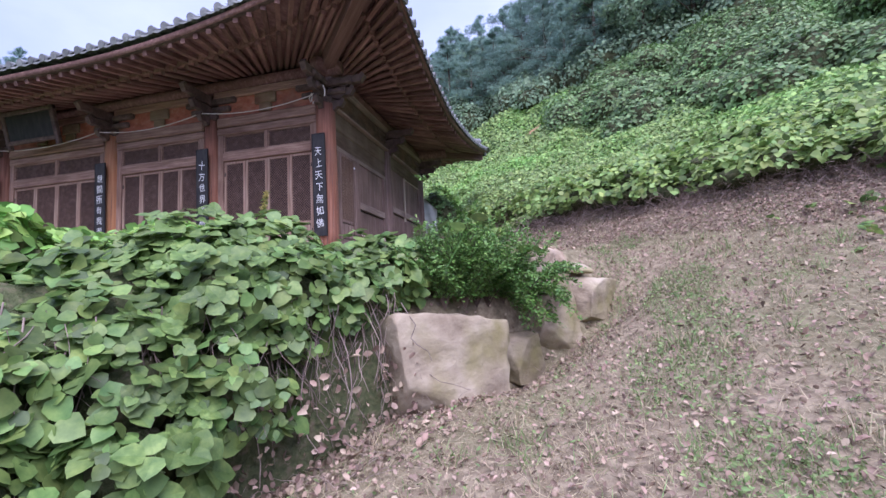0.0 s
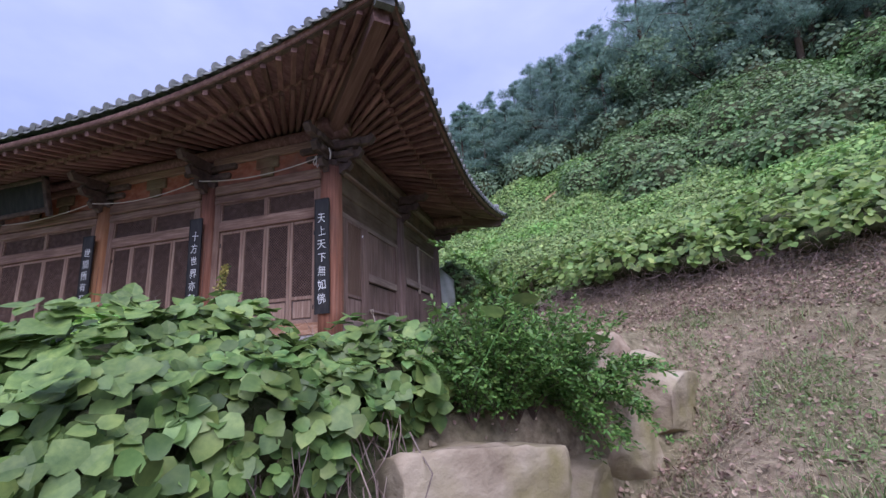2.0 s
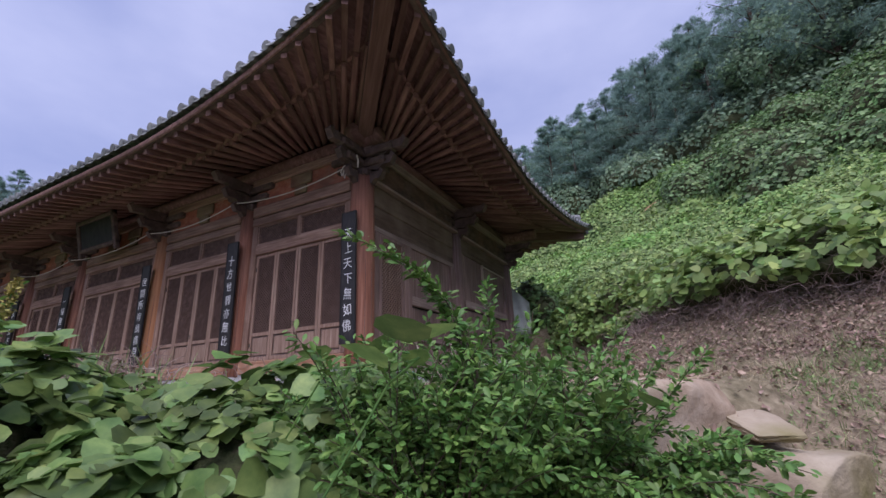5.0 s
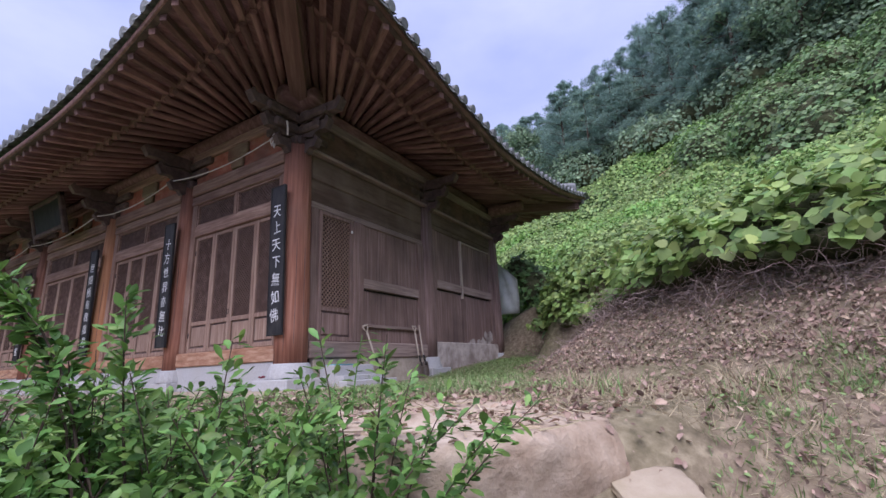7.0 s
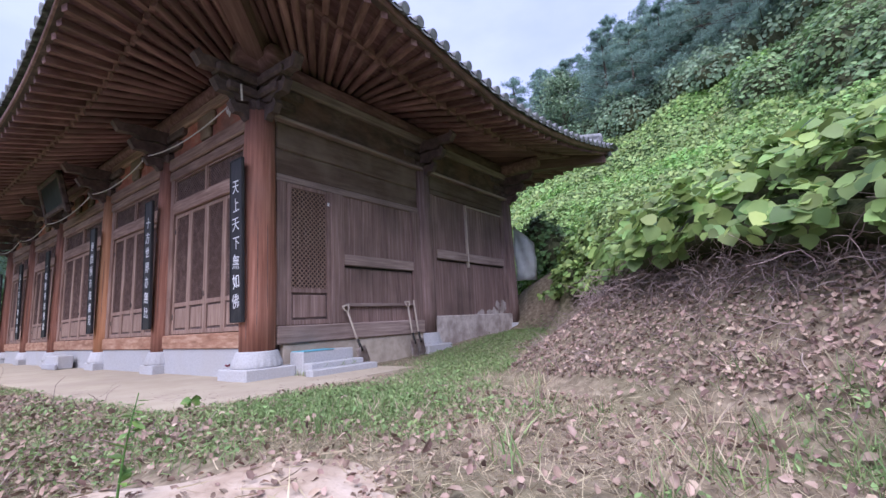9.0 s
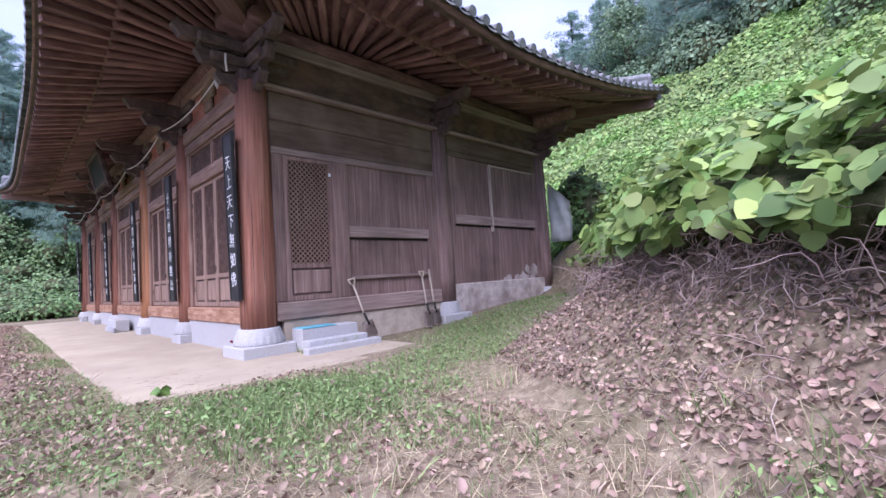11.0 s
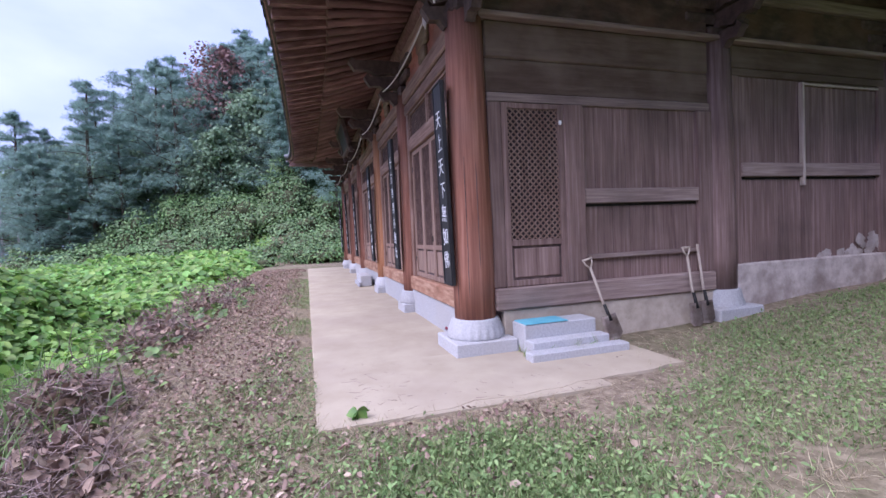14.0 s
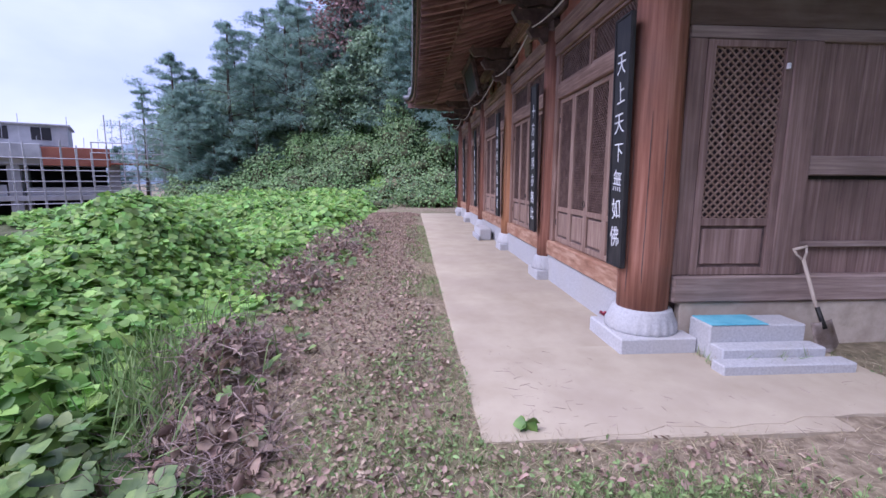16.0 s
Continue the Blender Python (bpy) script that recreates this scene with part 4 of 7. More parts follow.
def rope_line():
    bm = bmesh.new()
    pts = []
    hooks = [(-4.72, 8.64, 3.92), (-7.75, 8.58, 3.84), (-10.75, 8.58, 3.78), (-14.4, 8.58, 3.74), (-17.4, 8.58, 3.74), (-20.4, 8.58, 3.76)]
    for p, q in zip(hooks, hooks[1:]):
        for k in range(12):
            t = k / 12
            pts.append((p[0] + (q[0] - p[0]) * t, p[1] + (q[1] - p[1]) * t, p[2] + (q[2] - p[2]) * t - 0.16 * 4 * t * (1 - t)))
    tube(bm, pts + [hooks[-1]], 0.011, 6)
    ob = part("rope", bm, M["rope"])
    for o, ln in ((0.0, 0.26), (0.06, 0.2)):
        tail = bmesh.new()
        tube(tail, [(-4.82 - o, 8.6, 3.90), (-4.86 - o, 8.58, 3.9 - ln * 0.6), (-4.83 - o, 8.58, 3.9 - ln), (-4.79 - o, 8.58, 3.9 - ln * 0.6), (-4.80 - o, 8.6, 3.91)], 0.010, 6)
        part("rope_loop", tail, M["rope"], ob)
    tail = bmesh.new()
    tube(tail, [(-4.60, 8.62, 4.05), (-4.55, 8.6, 3.92), (-4.57, 8.62, 3.80)], 0.014, 6)
    part("rope_end", tail, M["rope"], ob)
    return tagged(ob, "pale washing rope strung under the eaves between the brackets", "rope")


rope_line()


def stone_steps():
    b = part("stone_steps", slab(-4.54, -4.24, 9.365, 10.26, 0.0, 0.31, 0.012), M["granite"])
    part("step", slab(-4.24, -4.06, 9.37, 10.30, 0.0, 0.16, 0.01), M["granite"], b)
    part("step", slab(-4.06, -3.90, 9.27, 10.43, -0.01, 0.085, 0.01), M["granite"], b)
    return tagged(b, "low pale granite steps before the side door", "steps")


stone_steps()
mat_ob = part("door_mat", slab(-4.52, -4.235, 9.375, 9.90, 0.311, 0.321, 0.003), M["teal"])
tagged(mat_ob, "teal plastic mat on the stone step", "mat")


def shovel(x, y, z, lean, turn, blade_up=False, label="", ln=0.98, grip=True):
    """A D-handled spade; its own z runs up the shaft."""
    bm = tube(bmesh.new(), [(0, 0, 0.24), (0, 0.01, 0.5), (0, 0, ln - 0.1)], [0.017, 0.017, 0.016], 8)
    ob = part("shovel", bm, M["shovel_wood"], smooth=True)
    if grip:
        h = bmesh.new()
        tube(h, [(0, 0, ln - 0.12), (-0.045, 0, ln - 0.05), (-0.055, 0, ln)], 0.011, 7)
        tube(h, [(0, 0, ln - 0.12), (0.045, 0, ln - 0.05), (0.055, 0, ln)], 0.011, 7)
        tube(h, [(-0.062, 0, ln), (0.062, 0, ln)], 0.015, 8)
        part("grip", h, M["shovel_wood"], ob, smooth=True)
    bl = bmesh.new()
    rows = []
    for i in range(7):
        t = i / 6
        w = 0.105 * (0.9 + 0.15 * t) if i < 5 else 0.105 * (1.0 if i == 5 else 0.55)
        rows.append([bl.verts.new((w * (j / 3 - 1), -0.03 * (1 - (j / 3 - 1) ** 2) + 0.02 * t, 0.29 - 0.29 * t)) for j in range(7)])
    for a, b in zip(rows, rows[1:]):
        for j in range(6):
            bl.faces.new((a[j], a[j + 1], b[j + 1], b[j]))
    bmesh.ops.solidify(bl, geom=bl.faces[:], thickness=0.004)
    part("blade", bl, M["shovel_steel"], ob, "dull steel blade", smooth=True)
    tube_s = tube(bmesh.new(), [(0, -0.02, 0.22), (0, 0, 0.42)], [0.022, 0.02], 8)
    part("socket", tube_s, M["iron"], ob, smooth=True)
    ob.matrix_basis = pose(x, y, z, 0, lean, 0) @ pose(0, 0, 0, 0, 0, turn)
    return tagged(ob, label, "shovel")


s1 = shovel(-4.33, 10.60, 0.02, -11, 90, label="steel shovel with a pale wooden grip leaning on the side wall")
s1.matrix_basis = pose(-4.30, 10.58, 0.02, 13, -13, 0) @ pose(0, 0, 0, 0, 0, 80)
shovel(-4.36, 11.85, 0.03, -10, 90, label="pale square-bladed spade leaning beside the middle column", ln=1.0)
shovel(-4.40, 12.06, 0.04, -9, 80, label="pale wooden-handled spade leaning beside the middle column", ln=1.12, grip=False)


def stone_block(x, y, w, d, h):
    ob = part("stone_block", slab(x - w / 2, x + w / 2, y - d / 2, y + d / 2, 0.0, h, 0.02), M["granite"])
    part("stone_base", slab(x - w / 2 - 0.06, x + w / 2 + 0.06, y - d / 2 - 0.05, y - d / 2, 0.0, h * 0.4, 0.01), M["concrete_grey"], ob)
    return tagged(ob, "grey stone stepping block before the middle doors", "stone block")


stone_block((COL_X[2] + COL_X[3]) / 2 - 0.1, 8.68, 1.0, 0.3, 0.3)

# ---- rocks of the terrace wall ----


def boulder(x, y, z, sx, sy, sz, yaw, seed, label, block=False, mat="rock"):
    """A quarried boulder: a rounded block cut by a few random planes, then roughened."""
    r = random.Random(seed)
    bm = bmesh.new()
    bmesh.ops.create_icosphere(bm, subdivisions=5, radius=1)
    cuts = []
    for _ in range(9):
        v = Vector((r.gauss(0, 1), r.gauss(0, 1), r.gauss(0, 1))).normalized()
        cuts.append((v, r.uniform(0.98, 1.12) if block else r.uniform(0.72, 0.9)))
    for a in ((1, 0, 0), (-1, 0, 0), (0, 1, 0), (0, -1, 0), (0, 0, 1), (0, 0, -1)):
        cuts.append((Vector(a) + Vector((r.uniform(-0.15, 0.15), r.uniform(-0.15, 0.15), r.uniform(-0.15, 0.15))) * (0.5 if block else 1.0), r.uniform(0.72, 0.8)))
    for v in bm.verts:
        p = v.co.normalized() * (1.6 if block else 1.35)
        for n, d in cuts:
            n = n.normalized()
            o = p.dot(n) - d
            if o > 0:
                p -= n * o * 0.97
        p += p.normalized() * (0.07 * noise.noise(p * 1.9 + Vector((seed, 0, 0))) + 0.035 * noise.noise(p * 5 + Vector((0, seed, 0))) + 0.012 * noise.noise(p * 13))
        v.co = Vector((p.x * sx / 1.5, p.y * sy / 1.5, p.z * sz / 1.5))
    ob = part("boulder", bm, M[mat], smooth=True)
    ob.matrix_basis = pose(x, y, z, 0, 0, yaw)
    return tagged(ob, label, "boulder", "boulders of the terrace wall")


M["rock_dirt"] = surf("earth_covered_rock", [(0.28, 0.205, 0.15), (0.42, 0.335, 0.26), (0.52, 0.435, 0.36)], (5, 5, 5), 0.95, 0.8, (0.22, 0.15, 0.10), 1.6, 0.6, dist=0.05)
boulder(-1.20, 4.50, -1.34, 1.30, 0.90, 0.98, 54, 3, "large flat-faced tan boulder in the terrace wall")
boulder(-0.50, 5.42, -1.33, 0.52, 0.5, 0.52, 54, 5, "small mossy boulder wedged low in the terrace wall")
boulder(-0.12, 6.02, -1.05, 0.80, 0.6, 0.85, 54, 8, "upright grey-tan boulder in the terrace wall")
boulder(-0.50, 6.42, -0.45, 1.30, 1.05, 0.86, 54, 12, "broad squared boulder with an earth-covered flat top", True, "rock_dirt")
BROAD = bpy.data.objects[[o.name for o in bpy.data.objects if o.name.startswith("boulder")][-1]]
FLAG = boulder(0.36, 6.40, -0.30, 0.30, 0.30, 0.05, 40, 14, "thin flat grey stone slab leaning on the terrace edge", True)
FLAG.matrix_basis = pose(0.33, 6.48, -0.31, 0, 0, 34) @ pose(0, 0, 0, 24, 0, 0)
boulder(0.46, 6.62, -0.78, 0.80, 0.55, 0.66, 52, 17, "rounded pinkish boulder beside the path")

# ---- foliage tools ----
RNG = np.random.RandomState(7)
LEAF_V = np.array([(0, 0, 0), (-0.40, 0.10, 0.06), (-0.54, 0.42, 0.08), (-0.34, 0.76, 0.03), (0, 1.04, -0.06), (0.34, 0.76, 0.03), (0.54, 0.42, 0.08), (0.40, 0.10, 0.06), (0, 0.45, 0.0)])
LEAF_F = np.array([(8, 1, 0), (8, 2, 1), (8, 3, 2), (8, 4, 3), (8, 5, 4), (8, 6, 5), (8, 7, 6), (8, 0, 7)])
DIAMOND_V = np.array([(0, 0, 0), (-0.27, 0.45, 0.07), (0, 1, -0.05), (0.27, 0.45, 0.07)])
DIAMOND_F = np.array([(0, 2, 1), (0, 3, 2)])
BROAD_V = np.array([(0, 0, 0), (-0.42, 0.4, 0.08), (-0.2, 0.85, 0), (0, 1.0, -0.05), (0.2, 0.85, 0), (0.42, 0.4, 0.08)])
BROAD_F = np.array([(0, 2, 1), (0, 3, 2), (0, 4, 3), (0, 5, 4)])
SHRUB_V = np.array([(0, 0, 0), (-0.22, 0.5, 0.06), (-0.18, 0.8, 0.03), (0, 1.0, -0.04), (0.18, 0.8, 0.03), (0.22, 0.5, 0.06)])
CURL_V = np.array([(0, 0, 0), (-0.3, 0.3, 0.22), (-0.22, 0.75, 0.28), (0, 1.0, 0.1), (0.28, 0.7, 0.2), (0.32, 0.3, 0.12), (0.02, 0.45, 0.02)])
CURL_F = np.array([(6, 1, 0), (6, 2, 1), (6, 3, 2), (6, 4, 3), (6, 5, 4), (6, 0, 5)])
BLADE_V = np.array([(-0.022, 0, 0), (0.022, 0, 0), (-0.016, 0.10, 0.5), (0.016, 0.10, 0.5), (0, 0.34, 0.95)])
BLADE_F = np.array([(0, 1, 3), (0, 3, 2), (2, 3, 4)])


def unit(v):
    return v / np.maximum(np.linalg.norm(v, axis=-1, keepdims=True), 1e-9)


def strew(T, F, P, N, size, heading=None):
    """Copies of a small template (y along the blade, z its face) at points P with face normals N, as verts and faces."""
    n = len(P)
    N = unit(N)
    t = RNG.normal(size=(n, 3)) if heading is None else heading
    Y = unit(t - N * np.sum(t * N, 1, keepdims=True))
    X = np.cross(Y, N)
    s = np.broadcast_to(np.asarray(size, float), (n,))[:, None, None]
    V = P[:, None, :] + s * (T[None, :, 0:1] * X[:, None, :] + T[None, :, 1:2] * Y[:, None, :] + T[None, :, 2:3] * N[:, None, :])
    Fa = F[None] + (np.arange(n) * len(T))[:, None, None]
    return V.reshape(-1, 3), Fa.reshape(-1, F.shape[1])


def joined(chunks):
    V, F, o = [], [], 0
    for v, f in chunks:
        V.append(v)
        F.append(f + o)
        o += len(v)
    return np.concatenate(V), np.concatenate(F)


def trifoliate(P, N, size):
    """Three broad leaflets on a short stalk at each point."""
    n = len(P)
    N = unit(N)
    h = unit(RNG.normal(size=(n, 3)) + np.array([0, 0, -0.5]))
    out = []
    Y = unit(h - N * np.sum(h * N, 1, keepdims=True))
    X = np.cross(Y, N)
    for ang, f in ((0, 1.0), (1.35, 0.88), (-1.35, 0.88)):
        hd = Y * math.cos(ang) + X * math.sin(ang)
        nn = unit(N + 0.22 * RNG.normal(size=(n, 3)))
        off = hd * (size * (0.25 if ang == 0 else 0.04))[:, None]
        out.append(strew(LEAF_V, LEAF_F, P + off, nn, size * f, hd))
    return joined(out)


def ground_normal(x, y, e=0.08):
    dx = (ground_z(x + e, y) - ground_z(x - e, y)) / (2 * e)
    dy = (ground_z(x, y + e) - ground_z(x, y - e)) / (2 * e)
    return unit(np.stack([-dx, -dy, np.ones_like(dx)], -1))


def blob_points(blobs, per_m2, depth=0.25):
    """Points in the outer shell of a heap of ellipsoids, with outward normals; none lies well inside a neighbour or under the ground."""
    P, N = [], []
    for b in blobs:
        c, r = np.array(b[:3]), np.array(b[3:6])
        area = 4 * math.pi * ((r[0] * r[1]) ** 1.6 / 3 + (r[0] * r[2]) ** 1.6 / 3 + (r[1] * r[2]) ** 1.6 / 3) ** (1 / 1.6)
        n = int(area * per_m2)
        d = unit(RNG.normal(size=(n, 3)))
        d = d[d[:, 2] > -0.6]
        k = 1 - depth * RNG.random(len(d)) ** 2
        bump = 1 + 0.14 * waves(d[:, 0] * 3 + c[0] * 5, d[:, 1] * 3 + d[:, 2] * 4 + c[1] * 5, 21, 1.6)
        P.append(c + d * r * (k * bump)[:, None])
        N.append(unit(d / r))
    P, N = np.concatenate(P), np.concatenate(N)
    keep = np.ones(len(P), bool)
    for b in blobs:
        c, r = np.array(b[:3]), np.array(b[3:6])
        keep &= np.sum(((P - c) / (r * 0.74)) ** 2, 1) > 1
    keep &= P[:, 2] > ground_z(P[:, 0], P[:, 1]) + 0.03
    return P[keep], N[keep]


def heap_core(name, blobs, parent, mat, k=0.72):
    bm = bmesh.new()
    for b in blobs:
        me = bpy.data.meshes.new("tmp")
        own = bmesh.new()
        bmesh.ops.create_icosphere(own, subdivisions=3, radius=1)
        for v in own.verts:
            w = 1 + 0.18 * noise.noise(v.co * 2.5 + Vector(b[:3]))
            v.co = Vector((b[0] + v.co.x * b[3] * k * w, b[1] + v.co.y * b[4] * k * w, b[2] + v.co.z * b[5] * k * w))
        own.to_mesh(me)
        own.free()
        bm.from_mesh(me)
        bpy.data.meshes.remove(me)
    return part(name, bm, mat, parent, smooth=True)


# stem fill inside the leaf heaps, coloured dark for the shade between leaves
M["undergrowth"] = surf("shade_dark_stem_tangle", [(0.039, 0.044, 0.023), (0.078, 0.091, 0.042), (0.143, 0.117, 0.078)], (16, 16, 16), 0.95, 0.8, vary=0.1, dist=0.05)


def stems(name, starts, parent, mat, rad=0.006, length=0.8, sag=0.5, seg=6, wild=0.25):
    """Thin wandering stems from the start points; each start is (point, direction)."""
    p = np.array([q[0] for q in starts], float)
    d = unit(np.array([q[1] for q in starts], float))
    n = len(p)
    ln = (length * RNG.uniform(0.5, 1.3, n))[:, None]
    pts = [p]
    for _ in range(seg):
        d = unit(d + wild * RNG.normal(size=(n, 3)) + np.array([0, 0, -sag / seg]))
        p = p + d * ln / seg
        p[:, 2] = np.maximum(p[:, 2], ground_z(p[:, 0], p[:, 1]) + 0.02)
        pts.append(p)
    r = rad * RNG.uniform(0.6, 1.4, n)[:, None]
    rings = []
    for i in range(seg + 1):
        t = unit(pts[min(i + 1, seg)] - pts[max(i - 1, 0)])
        u = unit(np.cross(t, np.array([0.31, 0.2, 0.93])))
        v = np.cross(t, u)
        w = r * (1 - 0.6 * i / seg)
        rings.append(np.stack([pts[i] + u * w, pts[i] - u * w * 0.5 + v * w * 0.87, pts[i] - u * w * 0.5 - v * w * 0.87], 1))
    V = np.stack(rings, 1).reshape(-1, 3)
    one = np.array([(i * 3 + k, i * 3 + (k + 1) % 3, i * 3 + 3 + (k + 1) % 3, i * 3 + 3 + k) for i in range(seg) for k in range(3)])
    F = (one[None] + (np.arange(n) * 3 * (seg + 1))[:, None, None]).reshape(-1, 4)
    ob = arrays(name, V, F, mat, parent)
    ob["kind"] = "stuff"
    return ob


def stuff(name, vf, mat, parent=None, label="", category=""):
    ob = arrays(name, vf[0], vf[1], mat, parent)
    ob["kind"] = "stuff"
    if label:
        tagged(ob, label, category, kind="stuff")
    return ob


def edge_pt(s, e, z):
    return (0.3 + 0.81 * e + 0.58 * s, 6.6 - 0.58 * e + 0.81 * s, z)


def rock_debris():
    """Blown leaves and straw lying on the broad boulder's earthy top."""
    m = BROAD.matrix_basis
    top = [m @ v.co for v in BROAD.data.vertices if v.normal.z > 0.75]
    pick = RNG.randint(0, len(top), 420)
    P = np.array([tuple(top[k]) for k in pick]) + np.stack([RNG.normal(size=420) * 0.03, RNG.normal(size=420) * 0.03, np.full(420, 0.012)], -1)
    ob = stuff("leaf_litter", strew(CURL_V, CURL_F, P, np.array([0, 0, 1.0]) + 0.4 * RNG.normal(size=P.shape), RNG.uniform(0.015, 0.05, 420)), M["litter"], None, "crumbled dead leaves lying on the broad boulder", "leaf litter")
    P = P[:200] + RNG.normal(size=(200, 3)) * np.array([0.05, 0.05, 0.003])
    stuff("straw", strew(BLADE_V, BLADE_F, P, RNG.normal(size=P.shape) * np.array([1, 1, 0.15]), RNG.uniform(0.08, 0.22, 200)), M["straw"], ob)


rock_debris()

# ---- kudzu over the terrace edge ----


def kudzu_bank():
    blobs = []
    for s, top in ((-8.2, -0.5), (-7.4, -0.35), (-6.6, -0.3), (-5.9, -0.22), (-5.2, -0.02), (-4.6, 0.20), (-4.05, 0.22), (-3.5, -0.02), (-3.0, 0.05), (-2.5, 0.12)):
        blobs.append((*edge_pt(s, -0.75, top - 0.55), 0.62, 0.62, 0.58))
        blobs.append((*edge_pt(s + 0.2, -1.6, top - 0.62), 0.75, 0.75, 0.52))
        if s < -3.6:
            blobs.append((*edge_pt(s, -0.22, top - 0.85), 0.55, 0.55, 0.55))
        if s < -4.3:
            blobs.append((*edge_pt(s, 0.10, -1.15), 0.46, 0.5, 0.5))
        if s < -5.0:
            blobs.append((*edge_pt(s, 0.38, -1.5), 0.40, 0.44, 0.42))
    blobs.append((*edge_pt(-2.95, -0.4, -0.38), 0.42, 0.42, 0.3))
    blobs.append((*edge_pt(-3.45, -0.15, -0.6), 0.36, 0.4, 0.38))
    bank = new("kudzu_bank")
    tagged(bank, "thick bank of broad-leaved green kudzu hanging over the terrace edge", "vines", kind="stuff")
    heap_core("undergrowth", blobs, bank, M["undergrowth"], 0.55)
    # dark sheet behind the hanging stems paints in the hollow's shade
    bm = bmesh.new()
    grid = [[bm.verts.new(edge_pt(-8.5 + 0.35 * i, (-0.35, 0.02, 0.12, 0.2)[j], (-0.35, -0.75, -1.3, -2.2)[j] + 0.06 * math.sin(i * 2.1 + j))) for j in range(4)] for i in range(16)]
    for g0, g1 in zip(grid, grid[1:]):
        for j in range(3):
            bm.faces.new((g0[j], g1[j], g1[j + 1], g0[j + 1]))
    part("shaded_bank", bm, M["undergrowth"], bank, "dark sheet standing in for the shaded hollow under the vines")
    P, N = blob_points(blobs, 88, 0.3)
    N = unit(N * 0.75 + np.array([0.25, -0.35, 0.75]) + 0.36 * RNG.normal(size=N.shape))
    size = 0.115 * (0.6 + 0.75 * RNG.random(len(P)) ** 1.4)
    # the leaves over the stretch beside the path are single pieces, the rest one mass
    e, s = edge_d(P[:, 0], P[:, 1]), (P[:, 0] - 0.3) * 0.58 + (P[:, 1] - 6.6) * 0.81
    near = np.flatnonzero((s > -5.2) & (s < -2.6) & (e > -0.75))[:280]
    rest = np.ones(len(P), bool)
    rest[near] = False
    stuff("kudzu_leaves", trifoliate(P[rest], N[rest], size[rest]), M["kudzu"], bank)
    v, f = trifoliate(np.zeros((1, 3)), np.array([(0, 0, 1.0)]), np.array([1.0]))
    me = bpy.data.meshes.new("kudzu_leaf")
    me.from_pydata([tuple(q) for q in v], [], [tuple(int(i) for i in q) for q in f])
    me.materials.append(M["kudzu_piece"])
    for k in near:
        m = Vector(N[k]).to_track_quat("Z", "Y").to_matrix().to_4x4() @ pose(0, 0, 0, 0, 0, RNG.uniform(0, 360)) @ Matrix.Scale(float(size[k]), 4)
        m.translation = Vector(P[k])
        link_mesh("kudzu_leaf", me, None, bank, m=m)
    hang = []
    for _ in range(220):
        s = RNG.uniform(-6.5, -3.1)
        hang.append((edge_pt(s, RNG.uniform(0.0, 0.22), RNG.uniform(-1.0, -0.5)), (RNG.normal() * 0.2 + 0.2, RNG.normal() * 0.2 - 0.2, -1)))
    stems("hanging_stems", hang, bank, M["twig"], 0.005, 0.75, 0.8)
    # withered leaves caught in the lower stems
    n = 620
    s = RNG.uniform(-6.5, -3.1, n)
    e = RNG.uniform(0.05, 0.45, n)
    x, y = 0.3 + 0.81 * e + 0.58 * s, 6.6 - 0.58 * e + 0.81 * s
    z = ground_z(x, y) + RNG.random(n) ** 2 * 0.7 + 0.03
    stuff("withered_leaves", strew(CURL_V, CURL_F, np.stack([x, y, z], -1), RNG.normal(size=(n, 3)) + np.array([0.3, -0.3, 0.4]), RNG.uniform(0.04, 0.09, n)), M["litter"], bank)


kudzu_bank()


# ---- small-leaved shrub at the head of the wall ----


